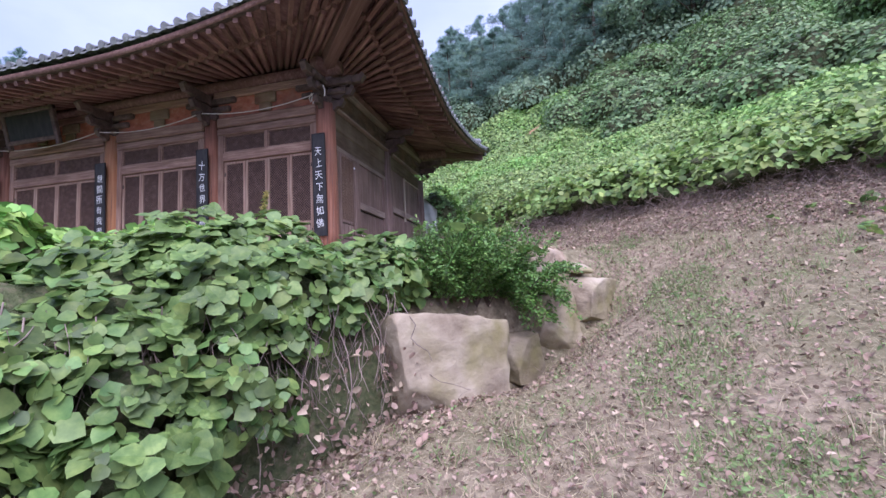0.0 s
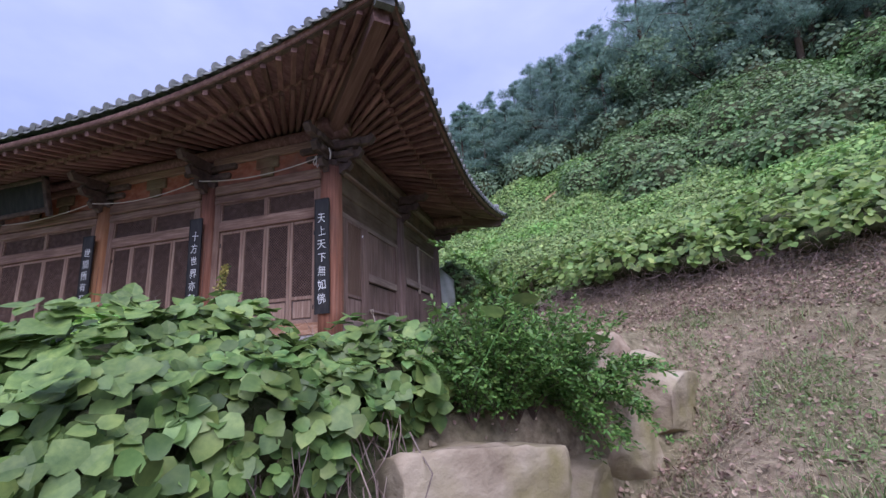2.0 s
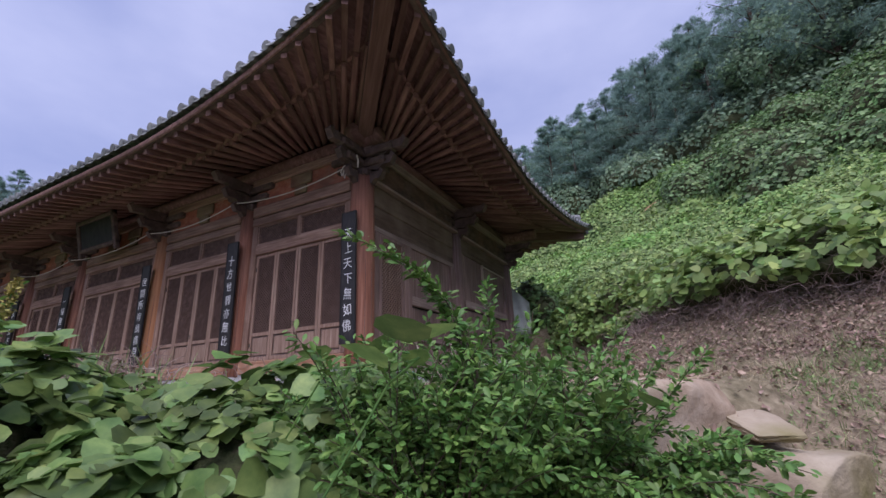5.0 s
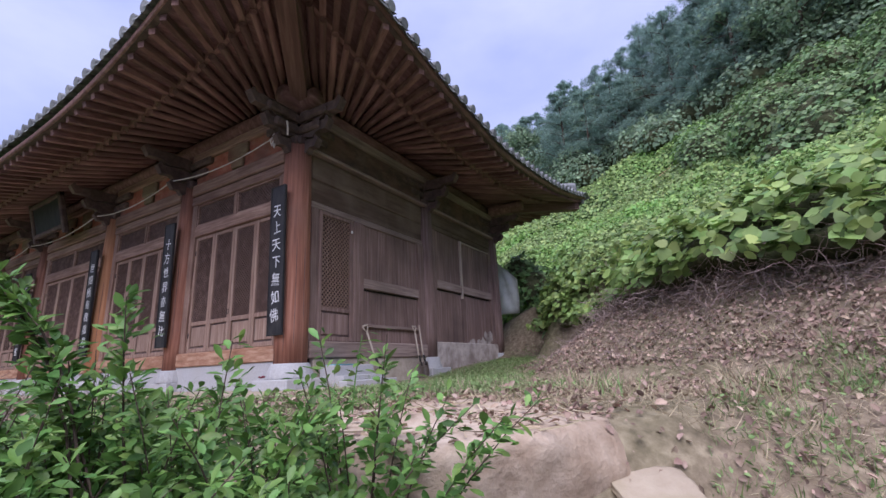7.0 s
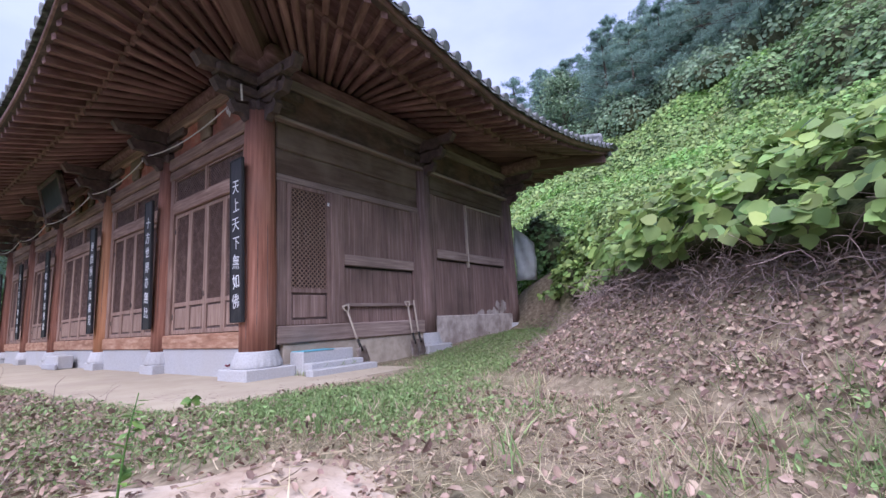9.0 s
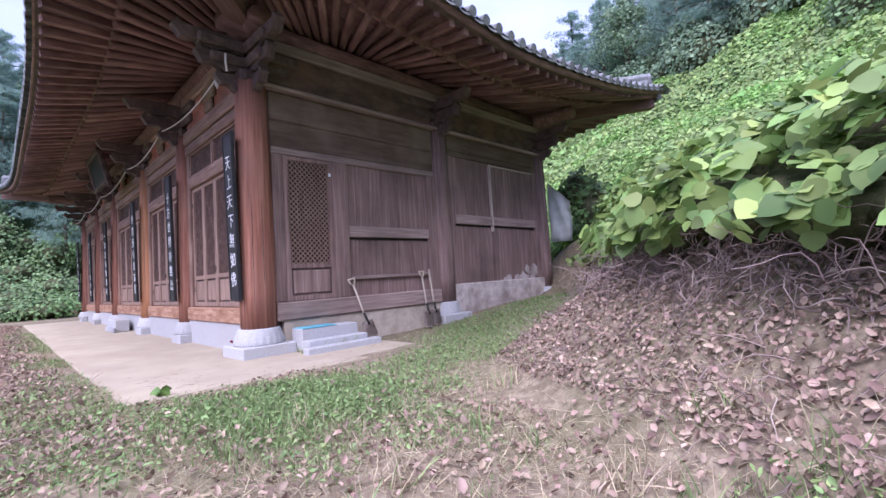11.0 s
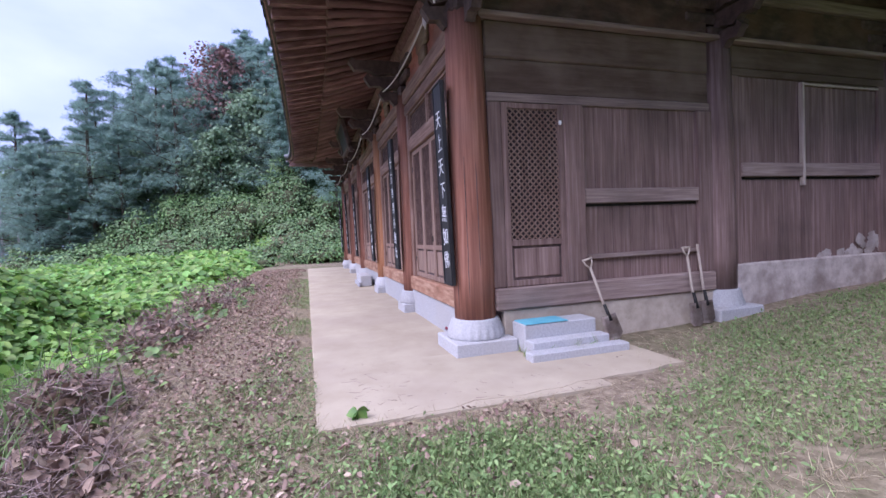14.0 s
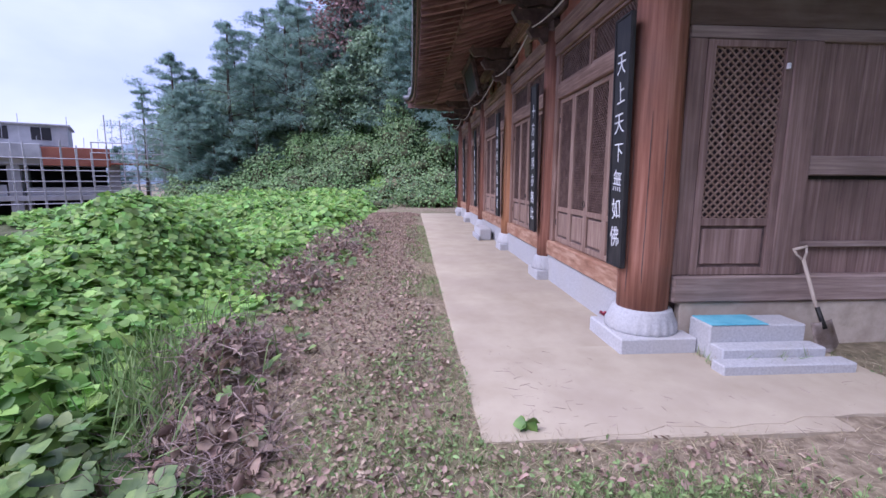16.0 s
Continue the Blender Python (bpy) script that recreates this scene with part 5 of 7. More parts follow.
def shrub():
    ob = new("shrub")
    tagged(ob, "small-leaved green shrub with long arching shoots above the boulders", "shrub")
    r = random.Random(11)
    shoots = []
    roots = [(-0.85, 5.05), (-0.6, 5.45), (-1.15, 4.75), (-0.75, 5.25), (-0.95, 4.85), (-0.45, 5.65)]
    for k in range(210):
        bx, by = roots[k % 6]
        a, sp = r.uniform(0, 6.283), r.uniform(0.1, 0.62)
        h = r.uniform(0.5, 1.08) * (1.1 - 0.45 * sp)
        p0 = Vector((bx, by, -0.75))
        p2 = p0 + Vector((math.cos(a) * sp, math.sin(a) * sp, h))
        p1 = p0.lerp(p2, 0.5) + Vector((-math.cos(a) * sp * 0.15, -math.sin(a) * sp * 0.15, 0.12))
        shoots.append((p0, p1, p2))
    for k in range(46):
        bx, by = -0.25 + r.uniform(-0.25, 0.35), 5.35 + r.uniform(-0.3, 0.5)
        p0 = Vector((bx - 0.25, by + 0.1, -0.6))
        p2 = Vector((bx + r.uniform(0.0, 0.35), by - r.uniform(0.0, 0.4), r.uniform(-1.05, -0.25)))
        shoots.append((p0, p0.lerp(p2, 0.5) + Vector((0, 0, 0.22)), p2))
    shoots.append((Vector((-0.85, 5.0, -0.1)), Vector((-0.95, 4.95, 0.55)), Vector((-1.36, 4.58, 0.70))))
    shoots.append((Vector((-0.85, 5.0, 0.0)), Vector((-0.92, 4.95, 0.45)), Vector((-1.16, 4.72, 0.60))))
    shoots.append((Vector((-0.85, 5.05, -0.1)), Vector((-0.98, 4.95, 0.36)), Vector((-1.06, 4.80, 0.52))))
    shoots.append((Vector((-0.8, 5.1, -0.1)), Vector((-0.8, 5.05, 0.2)), Vector((-0.79, 5.03, 0.46))))
    bm = bmesh.new()
    P, H = [], []
    for i, (a, b, c) in enumerate(shoots):
        pts = [a * (1 - t) ** 2 + b * 2 * t * (1 - t) + c * t * t for t in np.linspace(0, 1, 7)]
        tube(bm, pts, [0.0045 - 0.0005 * j for j in range(7)], 4, False)
        m = 150 if i >= len(shoots) - 4 else 115
        for _ in range(m):
            t = r.uniform(0.15, 1.0)
            p = a * (1 - t) ** 2 + b * 2 * t * (1 - t) + c * t * t
            d = (b - a).lerp(c - b, t).normalized()
            side = Vector((r.gauss(0, 1), r.gauss(0, 1), r.gauss(0.2, 0.8)))
            P.append(p + side * 0.02 * r.random())
            H.append((d * 0.75 + side.normalized() * 0.7).normalized())
    part("branchwork", bm, M["bark"], ob)["kind"] = "stuff"
    P, H = np.array([tuple(p) for p in P]), np.array([tuple(h) for h in H])
    N = unit(np.array([0.15, -0.2, 0.9]) + 0.5 * RNG.normal(size=P.shape))
    stuff("shrub_leaves", strew(SHRUB_V, BROAD_F, P, N, RNG.uniform(0.028, 0.062, len(P)), H), M["shrub"], ob)
    return ob


shrub()


def kudzu_shoot(root, leaves, size):
    """One kudzu runner over the shrub, with single broad leaves on short stalks."""
    r = random.Random(int(root[0] * 1000))
    pts = [Vector(root)] + [Vector(p) + Vector((0, 0, -0.05)) for p in leaves]
    ob = part("kudzu_vine", tube(bmesh.new(), pts, 0.004, 5), M["shrub"])
    for p in leaves:
        bm = bmesh.new()
        vs = [bm.verts.new((q[0] * 1.05, q[1], q[2])) for q in LEAF_V]
        for f in LEAF_F:
            bm.faces.new([vs[i] for i in f])
        leaf = part("kudzu_leaf", bm, M["kudzu_piece"], ob, smooth=True)
        leaf.matrix_basis = pose(p[0], p[1], p[2], r.uniform(-5, 40), r.uniform(-25, 25), r.uniform(120, 260)) @ Matrix.Scale(size * r.uniform(0.8, 1.2), 4)
    return tagged(ob, "kudzu runner with single broad leaves creeping over the shrub", "vine")


kudzu_shoot((-0.75, 4.9, -0.5), ((-0.53, 4.96, -0.09), (-0.32, 5.12, -0.15), (-0.23, 5.21, -0.14), (-0.13, 5.29, -0.16)), 0.13)
kudzu_shoot((-1.0, 4.1, -0.4), ((-0.80, 4.20, 0.02), (-0.66, 4.16, 0.09), (-0.62, 4.04, 0.07)), 0.17)
kudzu_shoot((-1.5, 4.4, -0.3), ((-1.28, 4.45, 0.10), (-1.12, 4.62, 0.12), (-0.98, 4.72, 0.06)), 0.14)

# ---- hillside creepers ----


def hill_cover():
    hill = new("hillside_creepers")
    tagged(hill, "long hillside smothered in green creeping vines", "vines", kind="stuff")
    light, dark = [], []
    for (x0, x1, y0, y1), n, lo, hi in (((-8, 9, 8, 22), 52000, 0.07, 0.15), ((-14, 16, 16, 34), 150000, 0.1, 0.22), ((-16, 34, 28, 52), 130000, 0.16, 0.34), ((9, 34, -2, 30), 100000, 0.13, 0.28), ((-44, -12, 17.5, 60), 36000, 0.3, 0.55)):
        x, y = RNG.uniform(x0, x1, n), RNG.uniform(y0, y1, n)
        d = hill_d(x, y)
        keep = (ground_z(x, y) > 0.92 + 0.12 * waves(x, y, 31, 1.2)) & (d > 6.9) & (d < 42) & ~((x < -3.6) & (y < 17.6) & (x > -23))
        for cx, cy, rx, ry in SOIL:
            keep &= ((x - cx) / rx) ** 2 + ((y - cy) / ry) ** 2 > 1 + 0.5 * waves(x, y, 41, 2.0)
        x, y, d = x[keep], y[keep], d[keep]
        N = ground_normal(x, y, 0.2)
        z = ground_z(x, y) + RNG.random(len(x)) ** 1.5 * 0.3 + 0.14 * waves(x, y, 47, 2.4)
        N = unit(N + np.array([-0.1, -0.35, 0.35]) + 0.62 * RNG.normal(size=N.shape))
        P, size = np.stack([x, y, z], -1), RNG.uniform(lo, hi, len(x))
        # the upper right of the slope gets the leaf with shade in its colour
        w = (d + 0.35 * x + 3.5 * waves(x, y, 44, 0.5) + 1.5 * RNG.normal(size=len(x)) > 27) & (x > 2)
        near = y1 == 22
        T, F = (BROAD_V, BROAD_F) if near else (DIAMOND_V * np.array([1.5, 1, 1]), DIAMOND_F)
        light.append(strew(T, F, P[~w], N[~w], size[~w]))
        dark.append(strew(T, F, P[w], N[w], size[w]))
    # humps where the vines climb over bushes
    r = random.Random(23)
    humps = []
    while len(humps) < 150:
        x, y = r.uniform(1, 36), r.uniform(6, 44)
        d = 0.6 * x + 0.8 * y
        if d < 17 or d > 39 or d + 0.55 * x < 25:
            continue
        s = r.uniform(0.7, 1.5) * (0.65 + d / 45)
        humps.append((x, y, float(ground_z(x, y)) + 0.05 * s, s * r.uniform(1.0, 1.7), s * r.uniform(0.9, 1.4), s * r.uniform(0.8, 1.35)))
    humps += [(-3.4, 18.6, 1.2, 1.0, 1.0, 1.0), (-3.0, 19.8, 1.9, 1.2, 1.1, 1.0), (-4.6, 19.4, 1.3, 1.1, 1.0, 1.0), (-2.1, 18.0, 1.5, 0.9, 0.9, 0.7), (-3.3, 16.6, 0.8, 0.5, 0.5, 0.6)]
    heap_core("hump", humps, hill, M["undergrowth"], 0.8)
    P, N = blob_points(humps, 52, 0.25)
    N = unit(N * 0.8 + np.array([-0.1, -0.3, 0.6]) + 0.4 * RNG.normal(size=N.shape))
    dark.append(strew(DIAMOND_V * np.array([1.5, 1, 1]), DIAMOND_F, P, N, RNG.uniform(0.14, 0.3, len(P))))
    stuff("creeper_leaves", joined(light), M["kudzu_hill"], hill)
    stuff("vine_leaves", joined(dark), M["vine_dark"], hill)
    # bright broad leaves along the lower slope
    x, y = RNG.uniform(-3.5, 16, 60000), RNG.uniform(3, 21, 60000)
    d = hill_d(x, y)
    w = (d > 8.5) & (d < 10.6 + 1.0 * waves(x, y, 45, 0.6) + 0.12 * np.clip(x, 0, 12)) & (ground_z(x, y) > 1.0) & ~((x < -3.0) & (y < 17.6))
    w &= RNG.random(len(x)) < np.interp(d, (8.5, 10, 12), (0.9, 0.7, 0.3))
    x, y = x[w], y[w]
    P = np.stack([x, y, ground_z(x, y) + 0.12 + 0.22 * RNG.random(len(x)) + 0.12 * waves(x, y, 46, 2.2)], -1)
    N = unit(ground_normal(x, y, 0.2) + np.array([-0.05, -0.45, 0.4]) + 0.32 * RNG.normal(size=P.shape))
    stuff("kudzu_leaves", trifoliate(P, N, 0.12 * (0.65 + 0.75 * RNG.random(len(x)))), M["kudzu_slope"], hill)
    # a round pale bush on the brow
    bush = [(1.9, 35.2, float(ground_z(1.9, 35.2)) + 0.9, 1.5, 1.2, 1.2), (0.9, 35.6, float(ground_z(0.9, 35.6)) + 0.5, 1.1, 1.0, 0.9), (2.9, 35.4, float(ground_z(2.9, 35.4)) + 0.7, 1.0, 1.0, 0.9)]
    P, N = blob_points(bush, 60, 0.5)
    ob = new("bush")
    tagged(ob, "rounded yellow-green bush on the brow of the hill", "bush")
    heap_core("twig_mass", bush, ob, M["undergrowth"], 0.5)
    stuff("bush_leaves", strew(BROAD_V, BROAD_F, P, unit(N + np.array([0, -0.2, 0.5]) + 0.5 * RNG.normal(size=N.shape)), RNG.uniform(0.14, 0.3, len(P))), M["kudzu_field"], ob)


SOIL = ((0.1, 35.2, 1.1, 1.6), (2.5, 32.4, 1.5, 0.9), (-5.3, 30.6, 0.85, 1.7))
M["soil"] = surf("bare_orange_soil", [(0.30, 0.17, 0.09), (0.42, 0.26, 0.15), (0.50, 0.34, 0.21)], (3, 3, 3), 0.95, 0.6, (0.16, 0.14, 0.06), 0.8, 0.5, dist=0.08)


def soil_patch(cx, cy, rx, ry):
    ring, v = 18, [(cx, cy, float(ground_z(cx, cy)) + 0.14)]
    for j in range(1, 5):
        for k in range(ring):
            a = 2 * math.pi * k / ring
            w = 1 + 0.2 * math.sin(3 * a + cx) + 0.12 * math.sin(5 * a)
            x, y = cx + rx * 1.25 * w * j / 4 * math.cos(a), cy + ry * 1.25 * w * j / 4 * math.sin(a)
            v.append((x, y, float(ground_z(x, y)) + (0.14 if j < 4 else -0.1)))
    tri = [(0, 1 + k, 1 + (k + 1) % ring) for k in range(ring)]
    for j in range(3):
        for k in range(ring):
            a, b = 1 + j * ring + k, 1 + j * ring + (k + 1) % ring
            tri += [(a, a + ring, b + ring), (a, b + ring, b)]
    ob = arrays("soil_patch", np.array(v), np.array(tri), M["soil"], smooth=True)
    tagged(ob, "bare orange soil showing through the creepers on the hill", "soil", kind="structure")


def corner_vines():
    """Large dark leaves heaped against the back corner of the hall."""
    ob = new("corner_vines")
    tagged(ob, "dark broad-leaved vines heaped behind the corner of the hall", "vines", kind="stuff")
    blobs = [(-3.85, 17.1, 0.7, 0.6, 0.5, 0.8), (-3.5, 17.5, 1.6, 0.6, 0.5, 0.8), (-4.0, 17.7, 2.4, 0.7, 0.5, 0.7), (-3.3, 16.6, 0.5, 0.4, 0.4, 0.5), (-3.0, 17.3, 1.1, 0.6, 0.5, 0.6), (-4.5, 17.9, 3.0, 0.6, 0.5, 0.6), (-3.1, 18.1, 2.2, 0.7, 0.6, 0.7)]
    heap_core("undergrowth", blobs, ob, M["undergrowth"], 0.75)
    P, N = blob_points(blobs, 70, 0.35)
    stuff("vine_leaves", trifoliate(P, unit(N * 0.8 + np.array([0.2, -0.3, 0.4]) + 0.4 * RNG.normal(size=N.shape)), 0.1 * (0.6 + 0.8 * RNG.random(len(P)))), M["vine_dark"], ob)


hill_cover()
corner_vines()
for s in SOIL:
    soil_patch(*s)


def hill_foot():
    """Large-leaved kudzu spilling over the undercut foot of the hill, with dead roots hanging below it."""
    foot = new("kudzu_overhang")
    tagged(foot, "bright broad-leaved kudzu spilling over a bank of dead tangled stems", "vines", kind="stuff")
    r = random.Random(31)
    blobs, spots = [], []
    for _ in range(6000):
        x, y = r.uniform(-3.2, 5.5), r.uniform(4.5, 17)
        if len(spots) > 95 or hill_d(x, y) < 6.9:
            continue
        z = float(ground_z(x, y))
        if not 0.92 < z < 2.1 or any((x - p) ** 2 + (y - q) ** 2 < 0.4 ** 2 for p, q in spots):
            continue
        spots.append((x, y))
        s = r.uniform(0.32, 0.6) * (1.1 if x > 0.2 else 0.7)
        blobs.append((x, y, z + 0.2 * s, s * 1.3, s * 1.2, s * 0.7))
    for k in range(10):
        x = 5.0 + k * 0.8
        y = (8.3 - 0.6 * x) / 0.8 + r.uniform(-0.2, 0.6)
        blobs.append((x, y, float(ground_z(x, y)) + 0.15, 0.8, 0.8, 0.5))
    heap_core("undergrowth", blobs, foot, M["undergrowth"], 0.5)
    P, N = blob_points(blobs, 62, 0.45)
    up = N[:, 2] > -0.35
    P, N = P[up], N[up]
    N = unit(N * 0.6 + np.array([-0.1, -0.35, 0.8]) + 0.5 * RNG.normal(size=N.shape))
    stuff("kudzu_leaves", trifoliate(P, N, 0.105 * (0.6 + 0.8 * RNG.random(len(P)))), M["kudzu_slope"], foot)
    st = []
    x, y = RNG.uniform(-0.9, 5.5, 40000), RNG.uniform(4.5, 12, 40000)
    g = ground_z(x, y)
    k = np.flatnonzero((g > 0.62) & (g < 0.98) & (hill_d(x, y) > 6.9))[:1500]
    x, y = x[k], y[k]
    z = g[k] + RNG.uniform(0.02, 0.26, len(k))
    for p in zip(x, y, z):
        st.append((p, (RNG.normal(), RNG.normal() - 0.6, RNG.normal() * 0.5 - 0.2)))
    stems("dead_stems", st, foot, M["twig"], 0.0042, 0.38, 1.0, 6, 0.4)


hill_foot()

# ---- litter, thatch and grass on the ground ----


def on_ground(n, x0, x1, y0, y1, test=None):
    x, y = RNG.uniform(x0, x1, n), RNG.uniform(y0, y1, n)
    k = ~((x < -3.12) & (y > 7.2) & (y < 10.2)) & ~((x < -4.3) & (y > 7.2) & (y < 16.5))
    if test is not None:
        k &= test(x, y)
    return x[k], y[k], ground_z(x[k], y[k])


def litter_band(x, y):
    d = hill_d(x, y)
    z = ground_z(x, y)
    return (z > 0.12 + 0.14 * waves(x, y, 51, 1.4)) & (z < 1.05) & (d > 6.7) & (x > -2.9)


def front_strip(x, y):
    return (x < -1.9) & (y < 6.9 + 0.2 * waves(x, y, 52, 1.5)) & (y > 4.9)


def path_edge(x, y):
    e = edge_d(x, y)
    return (e > 0.2) & (e < 0.9 + 0.4 * waves(x, y, 53, 1.6)) & (y < 6)


def ground_litter():
    chunks = []
    for n, box, test, lo, hi in ((150000, (-3, 7.5, 3.0, 14), litter_band, 0.016, 0.052), (20000, (-22, -1.8, 4.8, 7.1), front_strip, 0.025, 0.06),
                                 (9000, (-4.5, 1.5, 0.5, 6.5), path_edge, 0.03, 0.08), (24000, (-3, 6, -1, 9), None, 0.015, 0.055), (1500, (-3.5, 6, -1, 9), None, 0.04, 0.085)):
        x, y, z = on_ground(n, *box, test)
        N = unit(ground_normal(x, y) + 0.55 * RNG.normal(size=(len(x), 3)))
        chunks.append(strew(CURL_V, CURL_F, np.stack([x, y, z + 0.012 + 0.03 * RNG.random(len(x))], -1), N, RNG.uniform(lo, hi, len(x))))
    stuff("leaf_litter", joined(chunks), M["litter"], None, "brown curled dead leaves strewn over the slope", "leaf litter")
    st = []
    for n, box, test in ((2800, (-2.5, 6, 3.5, 13.0), litter_band), (900, (-14, -1.8, 4.8, 7.0), front_strip), (500, (-4, 1.2, 0.8, 6.2), path_edge)):
        x, y, z = on_ground(n * 3, *box, test)
        for p in list(zip(x, y, z))[:n]:
            st.append(((p[0], p[1], p[2] + 0.03), (RNG.normal(), RNG.normal(), 0.25)))
    ob = stems("dead_twigs", st, None, M["twig"], 0.0028, 0.32, 0.5, 5, 0.4)
    tagged(ob, "dry grey-brown vine twigs lying on the slope", "twigs")


ground_litter()


def green_patch(x, y):
    w = 0.85 * waves(x, y, 61, 1.3)
    fuzz = RNG.normal(size=len(x))
    g = np.zeros_like(x, bool)
    for cx, cy, rx, ry in ((-1.75, 8.0, 0.85, 0.55), (-1.5, 9.0, 0.5, 0.4), (1.4, 5.2, 0.4, 1.0), (0.95, 4.1, 0.45, 0.6), (-3.3, 12.5, 0.9, 2.2), (-3.7, 14.8, 0.8, 1.4), (-3.7, 6.25, 0.45, 0.35), (-2.4, 7.3, 0.5, 0.5),
                           (1.1, 2.6, 0.4, 0.7), (-2.9, 6.9, 0.35, 0.3), (-2.2, 10.6, 0.7, 1.0), (-2.0, 9.3, 0.5, 0.7), (-2.9, 11.6, 0.6, 1.0), (-4.6, 6.6, 0.7, 0.3), (-3.1, 6.35, 0.5, 0.4), (0.9, 7.0, 0.35, 0.4), (0.75, 6.5, 0.25, 0.35), (1.6, 6.2, 0.35, 0.5), (1.2, 8.0, 0.3, 0.3), (-0.7, 8.3, 0.5, 0.35), (-2.5, 6.6, 0.8, 0.4), (-1.8, 6.95, 0.6, 0.35), (-1.0, 7.6, 0.6, 0.3)):
        g |= ((x - cx) / rx) ** 2 + ((y - cy) / ry) ** 2 < 0.95 + 0.6 * w + 0.3 * fuzz
    return g


def grass():
    chunks = []
    for n, box, lo, hi in ((130000, (-4.5, 5.5, -0.5, 9.0), 0.04, 0.13), (26000, (-4.3, 2.5, 6.3, 13), 0.04, 0.11), (34000, (-16, -3, 5.2, 7.2), 0.04, 0.11)):
        x, y, z = on_ground(n, *box, lambda a, b: (ground_z(a, b) < 0.45) & ((edge_d(a, b) > 0.15) | (b > 6.9) | ((a < -1.8) & (b > 5.0))))
        N = unit(np.array([0, 0, 0.35]) + 0.8 * RNG.normal(size=(len(x), 3)) * np.array([1, 1, 0.3]))
        hd = RNG.normal(size=(len(x), 3))
        chunks.append(strew(BLADE_V * np.array([0.85, 1, 1]), BLADE_F, np.stack([x, y, z], -1), N, RNG.uniform(lo, hi, len(x)), hd))
    stuff("dry_grass", joined(chunks), M["straw"], None, "short dry straw-coloured mown grass on the slope", "grass")
    chunks = []
    for n, box, test, lo, hi in ((120000, (-4.4, 2.2, 1.5, 16.0), green_patch, 0.03, 0.085), (20000, (-2.9, -0.7, 7.1, 9.0), lambda a, b: ((a + 1.8) / 0.8) ** 2 + ((b - 8.05) / 0.75) ** 2 < 0.25 + 0.4 * waves(a, b, 64, 2.2) + 0.7 * np.abs(RNG.normal(size=len(a))), 0.05, 0.11), (12000, (-4.2, 5, -0.5, 13), lambda a, b: (hill_d(a, b) < 7.3) & (waves(a, b, 62, 1.2) > 0.0), 0.03, 0.08),
                                 (5000, (-16, -2.9, 6.6, 7.18), lambda a, b: waves(a, b, 63, 1.5) > -0.2, 0.03, 0.08)):
        x, y, z = on_ground(n, *box, lambda a, b: test(a, b) & ((edge_d(a, b) > 0.15) | (b > 6.0)))
        N = unit(np.array([0, 0, 1.0]) + 0.4 * RNG.normal(size=(len(x), 3)))
        chunks.append(strew(BLADE_V * np.array([1.7, 1, 1]), BLADE_F, np.stack([x, y, z], -1), N, RNG.uniform(lo, hi, len(x))))
        k = RNG.random(len(x)) < 0.6
        p = np.stack([x, y, z + RNG.random(len(x)) * 0.05 + 0.01], -1)[k]
        chunks.append(strew(SHRUB_V, BROAD_F, p, unit(np.array([0, 0, 1.0]) + 0.6 * RNG.normal(size=p.shape)), RNG.uniform(0.02, 0.05, len(p))))
    stuff("green_grass", joined(chunks), M["grass"], None, "low green weeds and grass in patches", "grass")


grass()


def tufts():
    """Uncut tufts of half-dry grass standing on the slope."""
    n = 420
    cx, cy = RNG.uniform(-1.5, 5.0, n), RNG.uniform(1.0, 10.0, n)
    k = (edge_d(cx, cy) > 0.4) & (ground_z(cx, cy) < 0.5) | (cy > 7.2) & (ground_z(cx, cy) < 0.4)
    cx, cy = cx[k], cy[k]
    m = 34
    x = np.repeat(cx, m) + RNG.normal(size=len(cx) * m) * 0.06
    y = np.repeat(cy, m) + RNG.normal(size=len(cx) * m) * 0.06
    P = np.stack([x, y, ground_z(x, y)], -1)
    N = unit(np.array([0, 0, 1.0]) + 0.5 * RNG.normal(size=P.shape))
    size = np.repeat(RNG.uniform(0.06, 0.19, len(cx)), m) * RNG.uniform(0.6, 1.2, len(x))
    green = np.repeat(RNG.random(len(cx)) < 0.4, m) ^ (RNG.random(len(x)) < 0.2)
    ob = new("grass_tufts")
    tagged(ob, "half-dry tufts of uncut grass on the slope", "grass", kind="stuff")
    for nm, w, mat in (("green_blades", green, "grass"), ("dry_blades", ~green, "straw")):
        stuff(nm, strew(BLADE_V, BLADE_F, P[w], N[w], size[w]), M[mat], ob)


tufts()


def dead_heap(x, y, r, h, n):
    """A low heap of cut, withered vine stems."""
    a, q = RNG.uniform(0, 6.283, n), r * np.sqrt(RNG.random(n))
    px, py = x + q * np.cos(a), y + q * np.sin(a) * 0.7
    pz = ground_z(px, py) + h * RNG.random(n) * (1 - (q / r) ** 2) + 0.03
    st = [(p, (RNG.normal(), RNG.normal(), RNG.normal() * 0.4 + 0.2)) for p in zip(px, py, pz)]
    ob = stems("dead_vine_heap", st, None, M["twig"], 0.0042, 0.5, 0.9, 6, 0.45)
    m = n
    a, q = RNG.uniform(0, 6.283, m), r * np.sqrt(RNG.random(m))
    px, py = x + q * np.cos(a), y + q * np.sin(a) * 0.7
    pz = ground_z(px, py) + h * RNG.random(m) * (1 - (q / r) ** 2) + 0.03
    stuff("withered_leaves", strew(CURL_V, CURL_F, np.stack([px, py, pz], -1), RNG.normal(size=(m, 3)) + np.array([0, 0, 0.5]), RNG.uniform(0.05, 0.12, m)), M["litter"], ob)
    tagged(ob, "heap of cut withered brown vine stems and leaves", "vine heap")


